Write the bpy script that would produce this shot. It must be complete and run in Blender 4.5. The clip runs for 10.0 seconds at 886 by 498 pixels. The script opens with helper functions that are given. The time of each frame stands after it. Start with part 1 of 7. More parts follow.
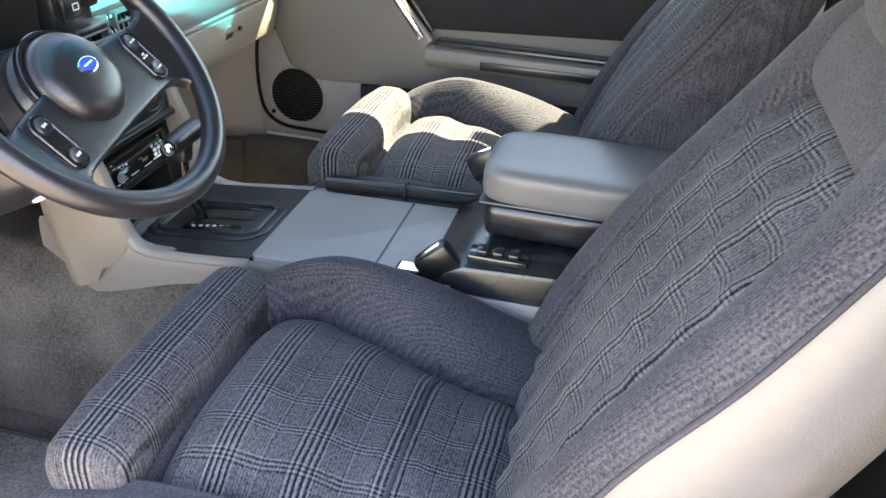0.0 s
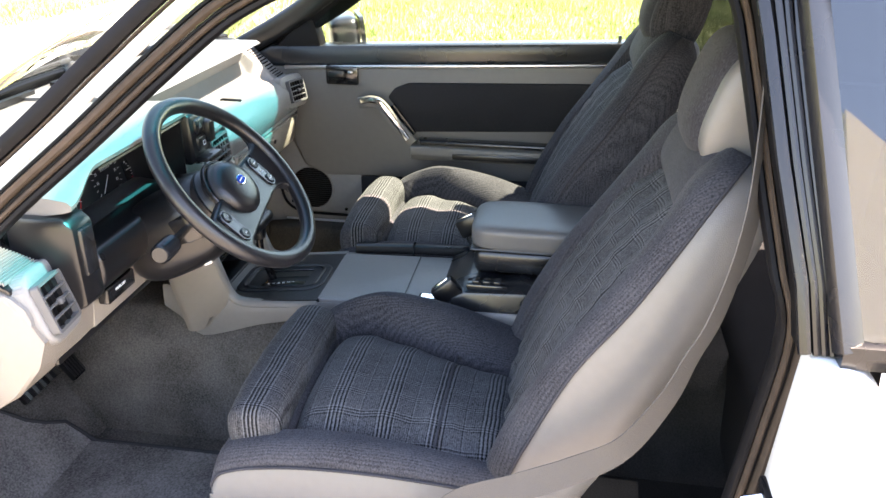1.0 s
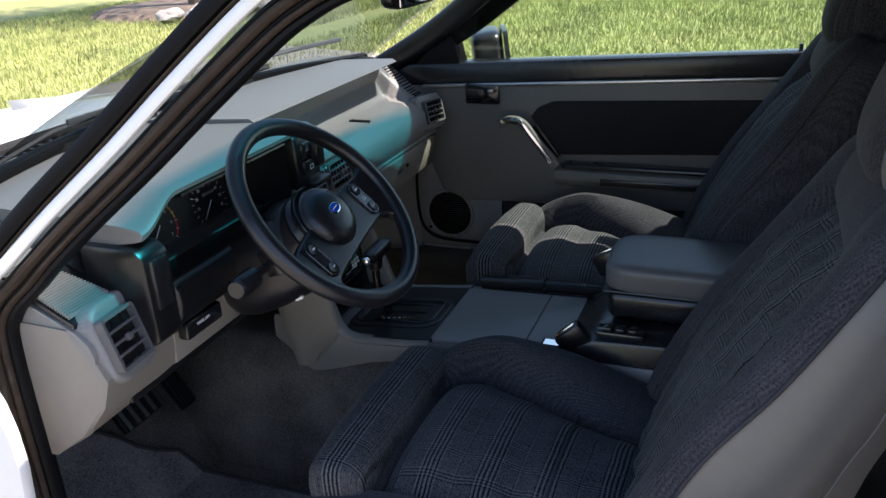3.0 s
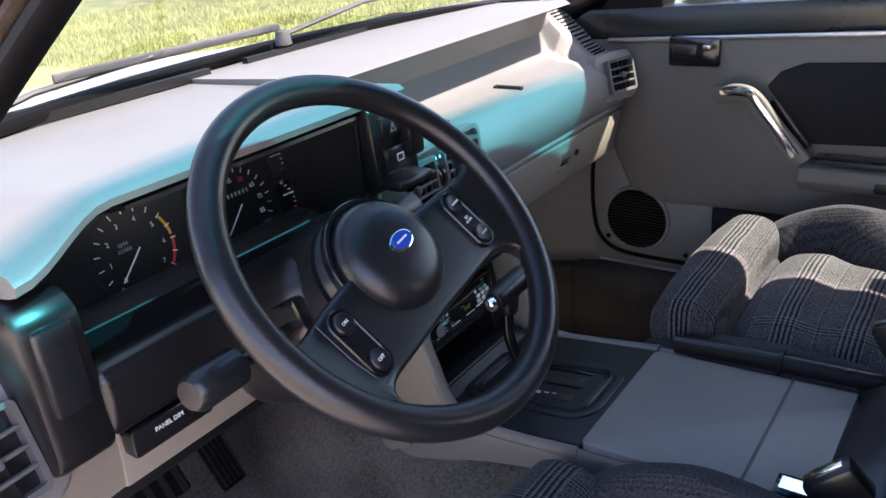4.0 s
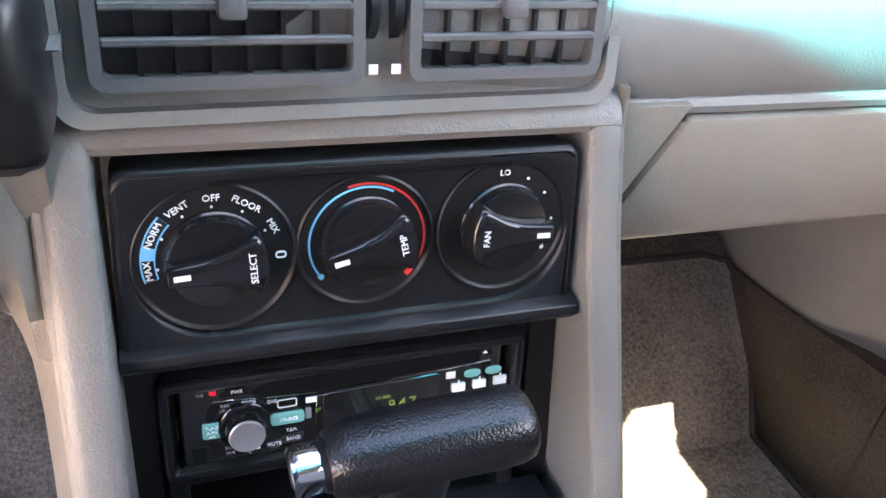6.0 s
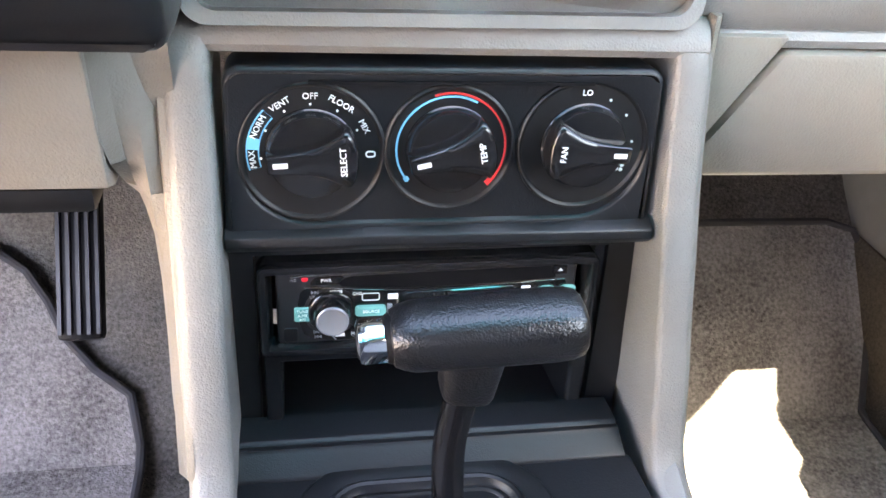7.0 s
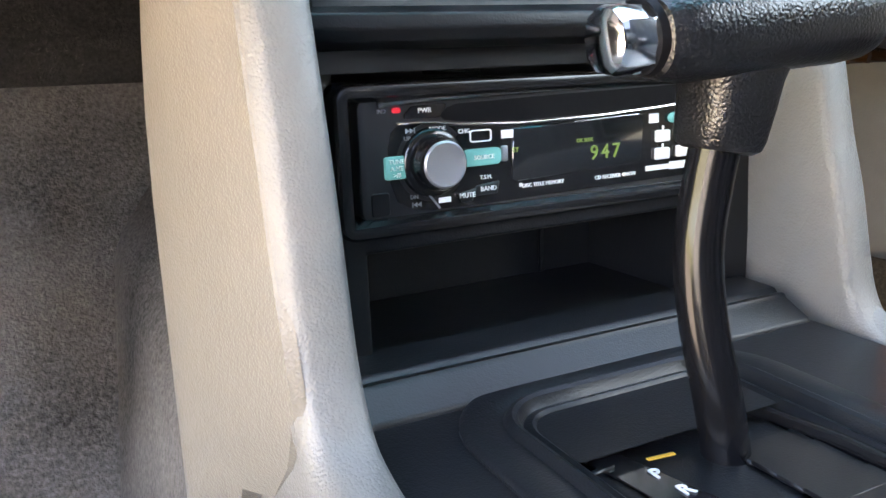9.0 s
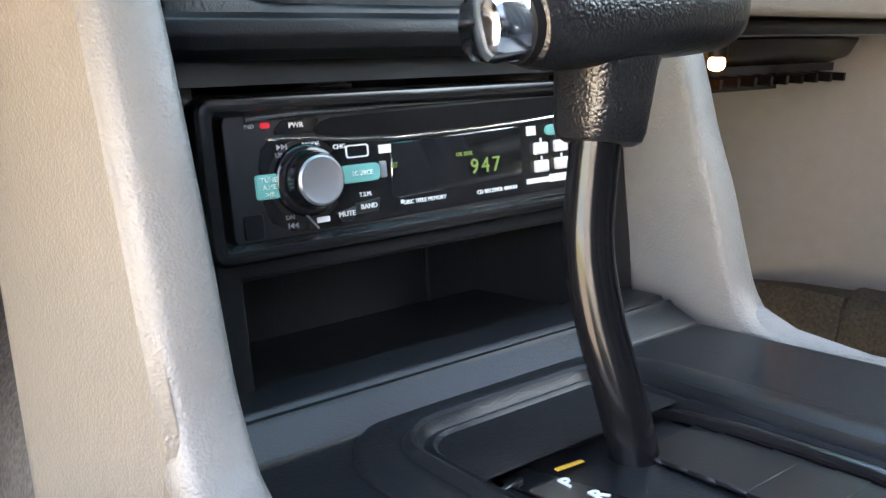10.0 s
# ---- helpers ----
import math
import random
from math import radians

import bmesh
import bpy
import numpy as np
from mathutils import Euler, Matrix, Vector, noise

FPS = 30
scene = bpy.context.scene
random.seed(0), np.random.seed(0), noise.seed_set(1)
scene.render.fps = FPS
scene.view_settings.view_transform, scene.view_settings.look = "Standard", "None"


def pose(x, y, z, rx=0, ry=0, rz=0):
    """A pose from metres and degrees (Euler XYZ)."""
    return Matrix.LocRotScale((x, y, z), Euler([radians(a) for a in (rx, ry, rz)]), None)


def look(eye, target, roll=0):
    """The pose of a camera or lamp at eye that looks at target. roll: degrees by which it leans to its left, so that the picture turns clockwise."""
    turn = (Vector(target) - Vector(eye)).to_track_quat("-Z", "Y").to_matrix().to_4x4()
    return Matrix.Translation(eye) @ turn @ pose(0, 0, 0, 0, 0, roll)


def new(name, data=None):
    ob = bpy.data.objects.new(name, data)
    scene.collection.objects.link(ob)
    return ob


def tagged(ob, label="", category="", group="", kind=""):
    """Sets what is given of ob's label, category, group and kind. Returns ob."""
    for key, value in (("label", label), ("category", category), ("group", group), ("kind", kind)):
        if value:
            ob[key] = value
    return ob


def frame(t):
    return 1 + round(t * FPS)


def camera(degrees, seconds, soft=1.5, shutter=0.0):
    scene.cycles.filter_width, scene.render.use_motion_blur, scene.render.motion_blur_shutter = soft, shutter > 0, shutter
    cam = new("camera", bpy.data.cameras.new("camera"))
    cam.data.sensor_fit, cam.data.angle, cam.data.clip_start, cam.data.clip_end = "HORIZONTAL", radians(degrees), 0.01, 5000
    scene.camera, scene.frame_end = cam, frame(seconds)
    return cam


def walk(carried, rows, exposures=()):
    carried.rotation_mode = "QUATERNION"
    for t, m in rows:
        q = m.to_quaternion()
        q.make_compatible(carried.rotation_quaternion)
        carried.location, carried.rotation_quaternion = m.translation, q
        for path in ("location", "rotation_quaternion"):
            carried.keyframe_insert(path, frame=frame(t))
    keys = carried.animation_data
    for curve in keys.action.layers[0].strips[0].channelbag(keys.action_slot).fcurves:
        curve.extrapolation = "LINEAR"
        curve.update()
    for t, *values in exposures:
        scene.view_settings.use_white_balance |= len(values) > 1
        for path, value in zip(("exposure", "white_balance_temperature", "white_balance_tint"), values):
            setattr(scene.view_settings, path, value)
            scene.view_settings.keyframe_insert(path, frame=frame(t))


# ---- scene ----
cam = camera(57.3, 10.0)
PATH = [
    (0, (-1.02, -0.134, 1.199), (0.676, 0.235, 0.206), 3.4),
    (0.5, (-1.304, -0.194, 1.317), (0.454, 0.148, 0.427), 1.8),
    (1, (-1.559, -0.138, 1.395), (0.244, 0.135, 0.574), 0.5),
    (1.5, (-1.684, -0.124, 1.435), (0.158, 0.06, 0.677), 0.5),
    (2, (-1.708, -0.122, 1.432), (0.147, 0.068, 0.708), -0.2),
    (2.5, (-1.63, -0.125, 1.384), (0.199, 0.227, 0.657), -2.6),
    (3, (-1.352, -0.204, 1.345), (0.357, 0.501, 0.58), -3.2),
    (3.2, (-1.246, -0.195, 1.345), (0.388, 0.634, 0.542), -2.4),
    (4.3, (-0.647, 0.077, 1.114), (0.737, 1.319, 0.377), -8.4),
    (4.5, (-0.559, 0.129, 1.083), (0.754, 1.477, 0.405), -10.0),
    (4.7, (-0.492, 0.168, 1.083), (0.762, 1.596, 0.461), -9.0),
    (5, (-0.396, 0.179, 1.064), (0.844, 1.645, 0.508), -3.7),
    (5.1, (-0.363, 0.177, 1.057), (0.879, 1.651, 0.525), -2.4),
    (5.5, (-0.185, 0.211, 0.983), (0.936, 1.721, 0.303), 3.4),
    (6, (-0.062, 0.296, 0.936), (0.595, 1.887, -0.082), 6.3),
    (7.5, (-0.045, 0.24, 0.929), (0.286, 1.86, -0.196), 5.2),
    (8, (-0.08, 0.26, 0.935), (0.261, 1.904, -0.152), 5.3),
    (8.5, (-0.121, 0.301, 0.811), (0.498, 1.947, -0.142), 5.1),
    (9, (-0.166, 0.335, 0.723), (0.707, 1.998, 0.036), 1.6),
    (9.5, (-0.155, 0.347, 0.702), (0.985, 1.879, 0.108), 1.3),
    (10, (-0.161, 0.344, 0.703), (0.979, 1.895, 0.162), 0.3),
]
EXPOSURES = [(0, 4.25, 8400, 21), (0.6, 4.0, 8300, 21), (1.2, 3.25, 7800, 18), (2.0, 2.4, 7100, 16), (2.6, 1.65, 6800, 16), (3.2, 1.4, 6600, 18), (4.3, 3.1, 7500, 33), (5.0, 3.25, 7800, 30), (5.5, 3.2, 7700, 26), (6.0, 4.9, 8500, 32), (7.5, 5.5, 8650, 24), (8.5, 5.35, 8600, 24), (9.2, 5.1, 8400, 20), (10, 5.1, 8400, 20)]
walk(cam, [(t, look(eye, target, roll)) for t, eye, target, roll in PATH], EXPOSURES)

# ---- world, sun ----
SUN_DIR = Vector((-0.23, 0.62, -1.0)).normalized()      # the way the sunlight travels
world = bpy.data.worlds.new("world")
scene.world = world
world.use_nodes = True
wn = world.node_tree.nodes
sky = wn.new("ShaderNodeTexSky")
sky.sky_type, sky.sun_disc = "NISHITA", False
sky.sun_elevation = math.asin(-SUN_DIR.z)
sky.sun_rotation = math.atan2(-SUN_DIR.x, -SUN_DIR.y)
wn["Background"].inputs["Strength"].default_value = 0.15
world.node_tree.links.new(sky.outputs["Color"], wn["Background"].inputs["Color"])
sun_data = bpy.data.lights.new("sun", "SUN")
sun_data.energy, sun_data.angle, sun_data.color = 5.0, radians(0.6), (1.0, 0.93, 0.84)
sun = new("sun", sun_data)
sun.matrix_world = look((0.3, -9, 10), Vector((0.3, -9, 10)) + SUN_DIR)


# ---- materials ----
def mat(name, base, rough=0.5, metal=0.0, vary=0.15, scale=60.0, bump=0.0, bump_scale=400.0, coat=0.0, spec=0.5, fine=0.0):
    """Two scales of noise on the colour, and a fine relief."""
    m = bpy.data.materials.new(name)
    m.use_nodes = True
    nt = m.node_tree
    b = nt.nodes["Principled BSDF"]
    b.inputs["Roughness"].default_value, b.inputs["Metallic"].default_value = rough, metal
    b.inputs["Coat Weight"].default_value, b.inputs["Specular IOR Level"].default_value = coat, spec
    co = nt.nodes.new("ShaderNodeTexCoord")
    n1 = nt.nodes.new("ShaderNodeTexNoise")
    n1.inputs["Scale"].default_value, n1.inputs["Detail"].default_value = scale, 5
    n2 = nt.nodes.new("ShaderNodeTexNoise")
    n2.inputs["Scale"].default_value, n2.inputs["Detail"].default_value = 7.0, 3
    nt.links.new(co.outputs["Object"], n1.inputs["Vector"])
    nt.links.new(co.outputs["Object"], n2.inputs["Vector"])
    add = nt.nodes.new("ShaderNodeMath")
    add.operation = "ADD"
    nt.links.new(n1.outputs["Fac"], add.inputs[0])
    nt.links.new(n2.outputs["Fac"], add.inputs[1])
    ramp = nt.nodes.new("ShaderNodeMapRange")
    ramp.inputs["From Min"].default_value, ramp.inputs["From Max"].default_value = 0.6, 1.4
    nt.links.new(add.outputs[0], ramp.inputs["Value"])
    mix = nt.nodes.new("ShaderNodeMix")
    mix.data_type = "RGBA"
    nt.links.new(ramp.outputs[0], mix.inputs["Factor"])
    mix.inputs[6].default_value = (*[c * (1 - vary) for c in base], 1)
    mix.inputs[7].default_value = (*[min(c * (1 + vary), 1) for c in base], 1)
    nt.links.new(mix.outputs[2], b.inputs["Base Color"])
    rr = nt.nodes.new("ShaderNodeMapRange")
    rr.inputs["To Min"].default_value, rr.inputs["To Max"].default_value = max(rough - 0.07, 0.02), min(rough + 0.07, 1)
    nt.links.new(n2.outputs["Fac"], rr.inputs["Value"])
    nt.links.new(rr.outputs[0], b.inputs["Roughness"])
    if bump:
        v = nt.nodes.new("ShaderNodeTexNoise")
        v.inputs["Scale"].default_value, v.inputs["Detail"].default_value = bump_scale, 3
        nt.links.new(co.outputs["Object"], v.inputs["Vector"])
        bp = nt.nodes.new("ShaderNodeBump")
        bp.inputs["Strength"].default_value, bp.inputs["Distance"].default_value = bump, 0.002
        nt.links.new(v.outputs["Fac"], bp.inputs["Height"])
        nt.links.new(bp.outputs[0], b.inputs["Normal"])
    return m


def grained(name, base, rough, scale, depth, spec=0.5):
    """Moulded plastic with a pebbled leather grain: rounded cells of uneven size, faint stains, uneven gloss."""
    m = mat(name, base, rough, vary=0.06, scale=90.0, spec=spec)
    nt, L = m.node_tree, m.node_tree.links
    co, warp, mix, v, n, ad, bp = (nt.nodes.new("ShaderNode" + k) for k in ("TexCoord", "TexNoise", "MixRGB", "TexVoronoi", "TexNoise", "Math", "Bump"))
    warp.inputs["Scale"].default_value = scale * 0.6
    mix.blend_type, mix.inputs["Fac"].default_value = "LINEAR_LIGHT", 0.6 / scale
    L.new(co.outputs["Object"], warp.inputs["Vector"])
    L.new(co.outputs["Object"], mix.inputs["Color1"])
    L.new(warp.outputs["Color"], mix.inputs["Color2"])
    v.feature = "SMOOTH_F1"
    v.inputs["Scale"].default_value, v.inputs["Smoothness"].default_value = scale, 0.7
    L.new(mix.outputs["Color"], v.inputs["Vector"])
    n.inputs["Scale"].default_value, n.inputs["Detail"].default_value = scale * 0.35, 3
    L.new(co.outputs["Object"], n.inputs["Vector"])
    ad.operation = "SUBTRACT"
    L.new(n.outputs["Fac"], ad.inputs[0])
    L.new(v.outputs["Distance"], ad.inputs[1])
    bp.inputs["Strength"].default_value, bp.inputs["Distance"].default_value = depth, 0.6 / scale
    L.new(ad.outputs[0], bp.inputs["Height"])
    L.new(bp.outputs[0], nt.nodes["Principled BSDF"].inputs["Normal"])
    return m


def fabric(name, dark, light, stripes="", along=(0, 1, 0), pitch=0.088, phase=0.021, strong=1.0):
    """Woven seat cloth: a fine cord, and groups of pale threads that repeat along v or across u. along: the direction of the rows."""
    m = bpy.data.materials.new(name)
    m.use_nodes = True
    nt, L = m.node_tree, m.node_tree.links
    b = nt.nodes["Principled BSDF"]
    b.inputs["Roughness"].default_value, b.inputs["Specular IOR Level"].default_value = 0.95, 0.15
    b.inputs["Sheen Weight"].default_value, b.inputs["Sheen Roughness"].default_value = 0.06, 0.4
    co = nt.nodes.new("ShaderNodeTexCoord")

    def math_node(op, a, c=None):
        n = nt.nodes.new("ShaderNodeMath")
        n.operation = op
        for i, v in enumerate((a, c)):
            if v is None:
                continue
            if isinstance(v, (int, float)):
                n.inputs[i].default_value = v
            else:
                L.new(v, n.inputs[i])
        return n.outputs[0]

    def dot(axis):
        n = nt.nodes.new("ShaderNodeVectorMath")
        n.operation = "DOT_PRODUCT"
        L.new(co.outputs["Object"], n.inputs[0])
        n.inputs[1].default_value = axis
        return n.outputs["Value"]

    wob = nt.nodes.new("ShaderNodeTexNoise")
    wob.inputs["Scale"].default_value = 14
    L.new(co.outputs["Object"], wob.inputs["Vector"])
    off = math_node("MULTIPLY", math_node("SUBTRACT", wob.outputs["Fac"], 0.5), 0.006)
    u, v = math_node("ADD", dot((1, 0, 0)), off), math_node("ADD", dot(along), off)
    comb = nt.nodes.new("ShaderNodeCombineXYZ")
    L.new(math_node("MULTIPLY", u, 900.0 if stripes != "v" else 300.0), comb.inputs[0])
    L.new(math_node("MULTIPLY", v, 420.0 if stripes != "v" else 620.0), comb.inputs[1])
    cord = nt.nodes.new("ShaderNodeTexNoise")
    cord.inputs["Scale"].default_value, cord.inputs["Detail"].default_value = 1.0, 2
    L.new(comb.outputs[0], cord.inputs["Vector"])
    grain = nt.nodes.new("ShaderNodeTexNoise")
    grain.inputs["Scale"].default_value, grain.inputs["Detail"].default_value = 330, 5
    L.new(co.outputs["Object"], grain.inputs["Vector"])
    patch = nt.nodes.new("ShaderNodeTexNoise")
    patch.inputs["Scale"].default_value, patch.inputs["Detail"].default_value = 9, 3
    L.new(co.outputs["Object"], patch.inputs["Vector"])
    fac = math_node("ADD", math_node("MULTIPLY", cord.outputs["Fac"], 0.40), math_node("MULTIPLY", grain.outputs["Fac"], 0.60))
    fac = math_node("ADD", fac, math_node("MULTIPLY", math_node("SUBTRACT", patch.outputs["Fac"], 0.5), 0.25))
    fac = math_node("SUBTRACT", fac, 0.20)
    ribs = math_node("SINE", math_node("MULTIPLY", v if stripes == "v" else u, 2 * math.pi / 0.0036))
    fac = math_node("ADD", fac, math_node("MULTIPLY", math_node("MULTIPLY", ribs, math_node("SUBTRACT", cord.outputs["Fac"], 0.15)), 0.14))
    fac = math_node("ADD", math_node("MULTIPLY", math_node("SUBTRACT", fac, 0.32), 1.35), 0.30)
    if stripes:
        def threads(c, pitch, width, thread):
            """Pale and dark lines, in groups of a width that repeat at a pitch."""
            inside = math_node("LESS_THAN", math_node("ABSOLUTE", math_node("SUBTRACT", math_node("FLOORED_MODULO", c, pitch), pitch / 2)), width / 2)
            line = math_node("SINE", math_node("MULTIPLY", c, 2 * math.pi / thread))
            sharp = math_node("MULTIPLY", math_node("SIGN", line), math_node("POWER", math_node("ABSOLUTE", line), 0.5))
            return math_node("MULTIPLY", inside, sharp)
        main, cross = (v, u) if stripes == "v" else (u, v)
        fac = math_node("ADD", fac, math_node("MULTIPLY", threads(math_node("ADD", main, phase), pitch, 0.030, 0.0068), 0.26 * strong))
        fac = math_node("ADD", fac, math_node("MULTIPLY", threads(math_node("ADD", cross, 0.012), 0.046, 0.0150, 0.0050), 0.17 * strong))
        fac = math_node("ADD", fac, math_node("MULTIPLY", threads(math_node("ADD", main, phase + pitch / 2), pitch, 0.0070, 0.0070), 0.10))
    mix = nt.nodes.new("ShaderNodeMix")
    mix.data_type, mix.clamp_factor = "RGBA", True
    L.new(fac, mix.inputs["Factor"])
    mix.inputs[6].default_value, mix.inputs[7].default_value = (*dark, 1), (*light, 1)
    L.new(mix.outputs[2], b.inputs["Base Color"])
    bp = nt.nodes.new("ShaderNodeBump")
    bp.inputs["Strength"].default_value, bp.inputs["Distance"].default_value = 0.5, 0.0015
    L.new(fac, bp.inputs["Height"])
    L.new(bp.outputs[0], b.inputs["Normal"])
    return m


def glass(name, tint=(1, 1, 1), gloss=0.06, band=None):
    """A thin pane: clear passage with a Fresnel gloss. band: (z low, z high, colour) of a tinted strip at the top."""
    m = bpy.data.materials.new(name)
    m.use_nodes = True
    nt, L = m.node_tree, m.node_tree.links
    nt.nodes.remove(nt.nodes["Principled BSDF"])
    tr, gl, mx, fr, pw, sc = (nt.nodes.new("ShaderNode" + k) for k in ("BsdfTransparent", "BsdfGlossy", "MixShader", "LayerWeight", "Math", "MapRange"))
    tr.inputs["Color"].default_value = (*tint, 1)
    gl.inputs["Roughness"].default_value = 0.02
    pw.operation = "POWER"
    pw.inputs[1].default_value = 4.0
    L.new(fr.outputs["Facing"], pw.inputs[0])
    L.new(pw.outputs[0], sc.inputs["Value"])
    sc.inputs["To Min"].default_value, sc.inputs["To Max"].default_value = gloss, 0.7
    if band:
        co, sp, mr, mc = (nt.nodes.new("ShaderNode" + k) for k in ("TexCoord", "SeparateXYZ", "MapRange", "Mix"))
        mc.data_type = "RGBA"
        L.new(co.outputs["Object"], sp.inputs[0])
        sq, up = nt.nodes.new("ShaderNodeMath"), nt.nodes.new("ShaderNodeMath")
        sq.operation, up.operation = "MULTIPLY", "MULTIPLY_ADD"
        L.new(sp.outputs["X"], sq.inputs[0])
        L.new(sp.outputs["X"], sq.inputs[1])
        L.new(sq.outputs[0], up.inputs[0])
        up.inputs[1].default_value = 0.175
        L.new(sp.outputs["Z"], up.inputs[2])
        L.new(up.outputs[0], mr.inputs["Value"])
        mr.inputs["From Min"].default_value, mr.inputs["From Max"].default_value = band[0], band[1]
        L.new(mr.outputs[0], mc.inputs["Factor"])
        mc.inputs[6].default_value, mc.inputs[7].default_value = (*tint, 1), (*band[2], 1)
        L.new(mc.outputs[2], tr.inputs["Color"])
    L.new(sc.outputs[0], mx.inputs["Fac"])
    L.new(tr.outputs[0], mx.inputs[1])
    L.new(gl.outputs[0], mx.inputs[2])
    L.new(mx.outputs[0], nt.nodes["Material Output"].inputs["Surface"])
    return m


def glow(name, color, strength):
    m = bpy.data.materials.new(name)
    m.use_nodes = True
    b = m.node_tree.nodes["Principled BSDF"]
    b.inputs["Base Color"].default_value = (*color, 1)
    b.inputs["Emission Color"].default_value, b.inputs["Emission Strength"].default_value = (*color, 1), strength
    return m


BACK_ALONG = (0, -0.407, 0.914)
PLAID = fabric("plaid_cloth", (0.004, 0.0045, 0.006), (0.168, 0.170, 0.180), "v", strong=1.1)
PLAID_ROLL = fabric("plaid_roll_cloth", (0.004, 0.0045, 0.006), (0.168, 0.170, 0.180), "v", phase=0.072, strong=1.15)
PLAID_BACK = fabric("plaid_cloth_back", (0.004, 0.0045, 0.006), (0.168, 0.170, 0.180), "u", BACK_ALONG, 0.075, 0.0375, 0.9)
CLOTH = fabric("charcoal_cloth", (0.010, 0.010, 0.013), (0.112, 0.113, 0.127))
CLOTH_BACK = fabric("charcoal_back_cloth", (0.010, 0.010, 0.013), (0.112, 0.113, 0.127), along=BACK_ALONG)
CLOTH_DARK = mat("piping_cloth", (0.04, 0.04, 0.046), 0.9, vary=0.3, scale=400, bump=0.4, spec=0.1)
VINYL = mat("grey_vinyl", (0.120, 0.116, 0.112), 0.38, vary=0.06, bump=0.22, bump_scale=650)
DASH = mat("grey_dash_plastic", (0.190, 0.188, 0.183), 0.38, vary=0.06, bump=0.22, bump_scale=800)
LEATHER = grained("grey_grained_plastic", (0.165, 0.156, 0.145), 0.42, 950.0, 0.42)
# LEATHER again for the flanks, with the warm bounce from the doorway painted in.
LEATHER_BOUNCE = grained("bounce_lit_grained_plastic", (0.172, 0.153, 0.129), 0.42, 950.0, 0.42)
GRAIN_BLACK = grained("black_grained_plastic", (0.006, 0.006, 0.007), 0.28, 1000.0, 0.38, 0.6)
GRAIN_PANEL = grained("black_panel_plastic", (0.008, 0.009, 0.011), 0.36, 1300.0, 0.2, 0.34)
WHEEL_SKIN = grained("black_wheel_skin", (0.011, 0.011, 0.013), 0.30, 850.0, 0.17)
STEM_BLACK = mat("stem_black", (0.005, 0.005, 0.006), 0.16, vary=0.15, spec=0.25)
DIAL_BLACK = mat("dial_black", (0.007, 0.007, 0.008), 0.42, vary=0.15, spec=0.4)
FASCIA = mat("dark_metallic_plastic", (0.020, 0.020, 0.022), 0.34, vary=0.12, spec=0.6)
SLEEVE_BLACK = mat("bezel_black", (0.010, 0.010, 0.011), 0.20, vary=0.12, spec=0.55)
DASH_LOW = mat("warm_grey_plastic", (0.215, 0.196, 0.172), 0.44, vary=0.05, bump=0.25, bump_scale=700)
DOOR_GREY = mat("door_vinyl", (0.128, 0.122, 0.114), 0.45, vary=0.06, bump=0.25, bump_scale=500)
DOOR_CLOTH = mat("door_cloth", (0.022, 0.022, 0.024), 0.95, vary=0.2, scale=300, bump=0.4, bump_scale=600, spec=0.05)
BLACK = mat("black_plastic", (0.008, 0.008, 0.009), 0.30, vary=0.2, bump=0.05, bump_scale=1100, spec=0.5)
BLACK_SMOOTH = mat("smooth_black_plastic", (0.009, 0.009, 0.010), 0.16, vary=0.15, spec=0.6)
CHARCOAL = mat("charcoal_plastic", (0.011, 0.012, 0.014), 0.27, vary=0.12, bump=0.05, bump_scale=1100, spec=0.55)
CHROME = mat("chrome", (0.85, 0.86, 0.88), 0.1, 1.0, vary=0.04)
STEEL = mat("brushed_metal", (0.5, 0.5, 0.51), 0.3, 1.0, vary=0.08)
SATIN_DARK = mat("dark_satin_metal", (0.16, 0.165, 0.17), 0.28, 0.8, vary=0.06)
SATIN = mat("satin_grey_knob", (0.30, 0.31, 0.33), 0.32, 0.5, vary=0.05)
MAT_PILE = mat("mat_pile", (0.170, 0.161, 0.156), 1.0, vary=0.8, scale=230, bump=1.0, bump_scale=380, spec=0.1)
CARPET = mat("grey_carpet", (0.112, 0.104, 0.096), 1.0, vary=0.75, scale=260, bump=1.0, bump_scale=420, spec=0.1)
# Darker copy of the carpet, with the shade of the cabin's recesses painted in.
CARPET_SHADE = mat("shaded_carpet", (0.03, 0.029, 0.028), 1.0, vary=0.6, scale=300, bump=1.0, bump_scale=420, spec=0.1)
CARPET_BROWN = mat("brown_carpet", (0.085, 0.072, 0.058), 1.0, vary=0.5, scale=280, bump=1.0, bump_scale=420, spec=0.1)
MAT_EDGE = mat("mat_binding", (0.03, 0.03, 0.033), 0.9, vary=0.2)
PAINT = mat("white_car_paint", (0.78, 0.78, 0.76), 0.22, vary=0.02, coat=0.6)
RUBBER = mat("black_rubber", (0.006, 0.006, 0.007), 0.45, vary=0.25, bump=0.05, spec=0.10)
PILLAR_BLACK = mat("gloss_black_trim", (0.008, 0.008, 0.010), 0.28, vary=0.2, bump=0.05, spec=0.5)
SEAL = mat("brown_flocked_seal", (0.042, 0.032, 0.025), 0.7, vary=0.3, bump=0.3, spec=0.1)
TRIM = mat("grey_pillar_trim", (0.20, 0.19, 0.18), 0.5, vary=0.08, bump=0.2)
HEADLINER = mat("headliner", (0.12, 0.115, 0.11), 0.95, vary=0.1, bump=0.3, spec=0.1)
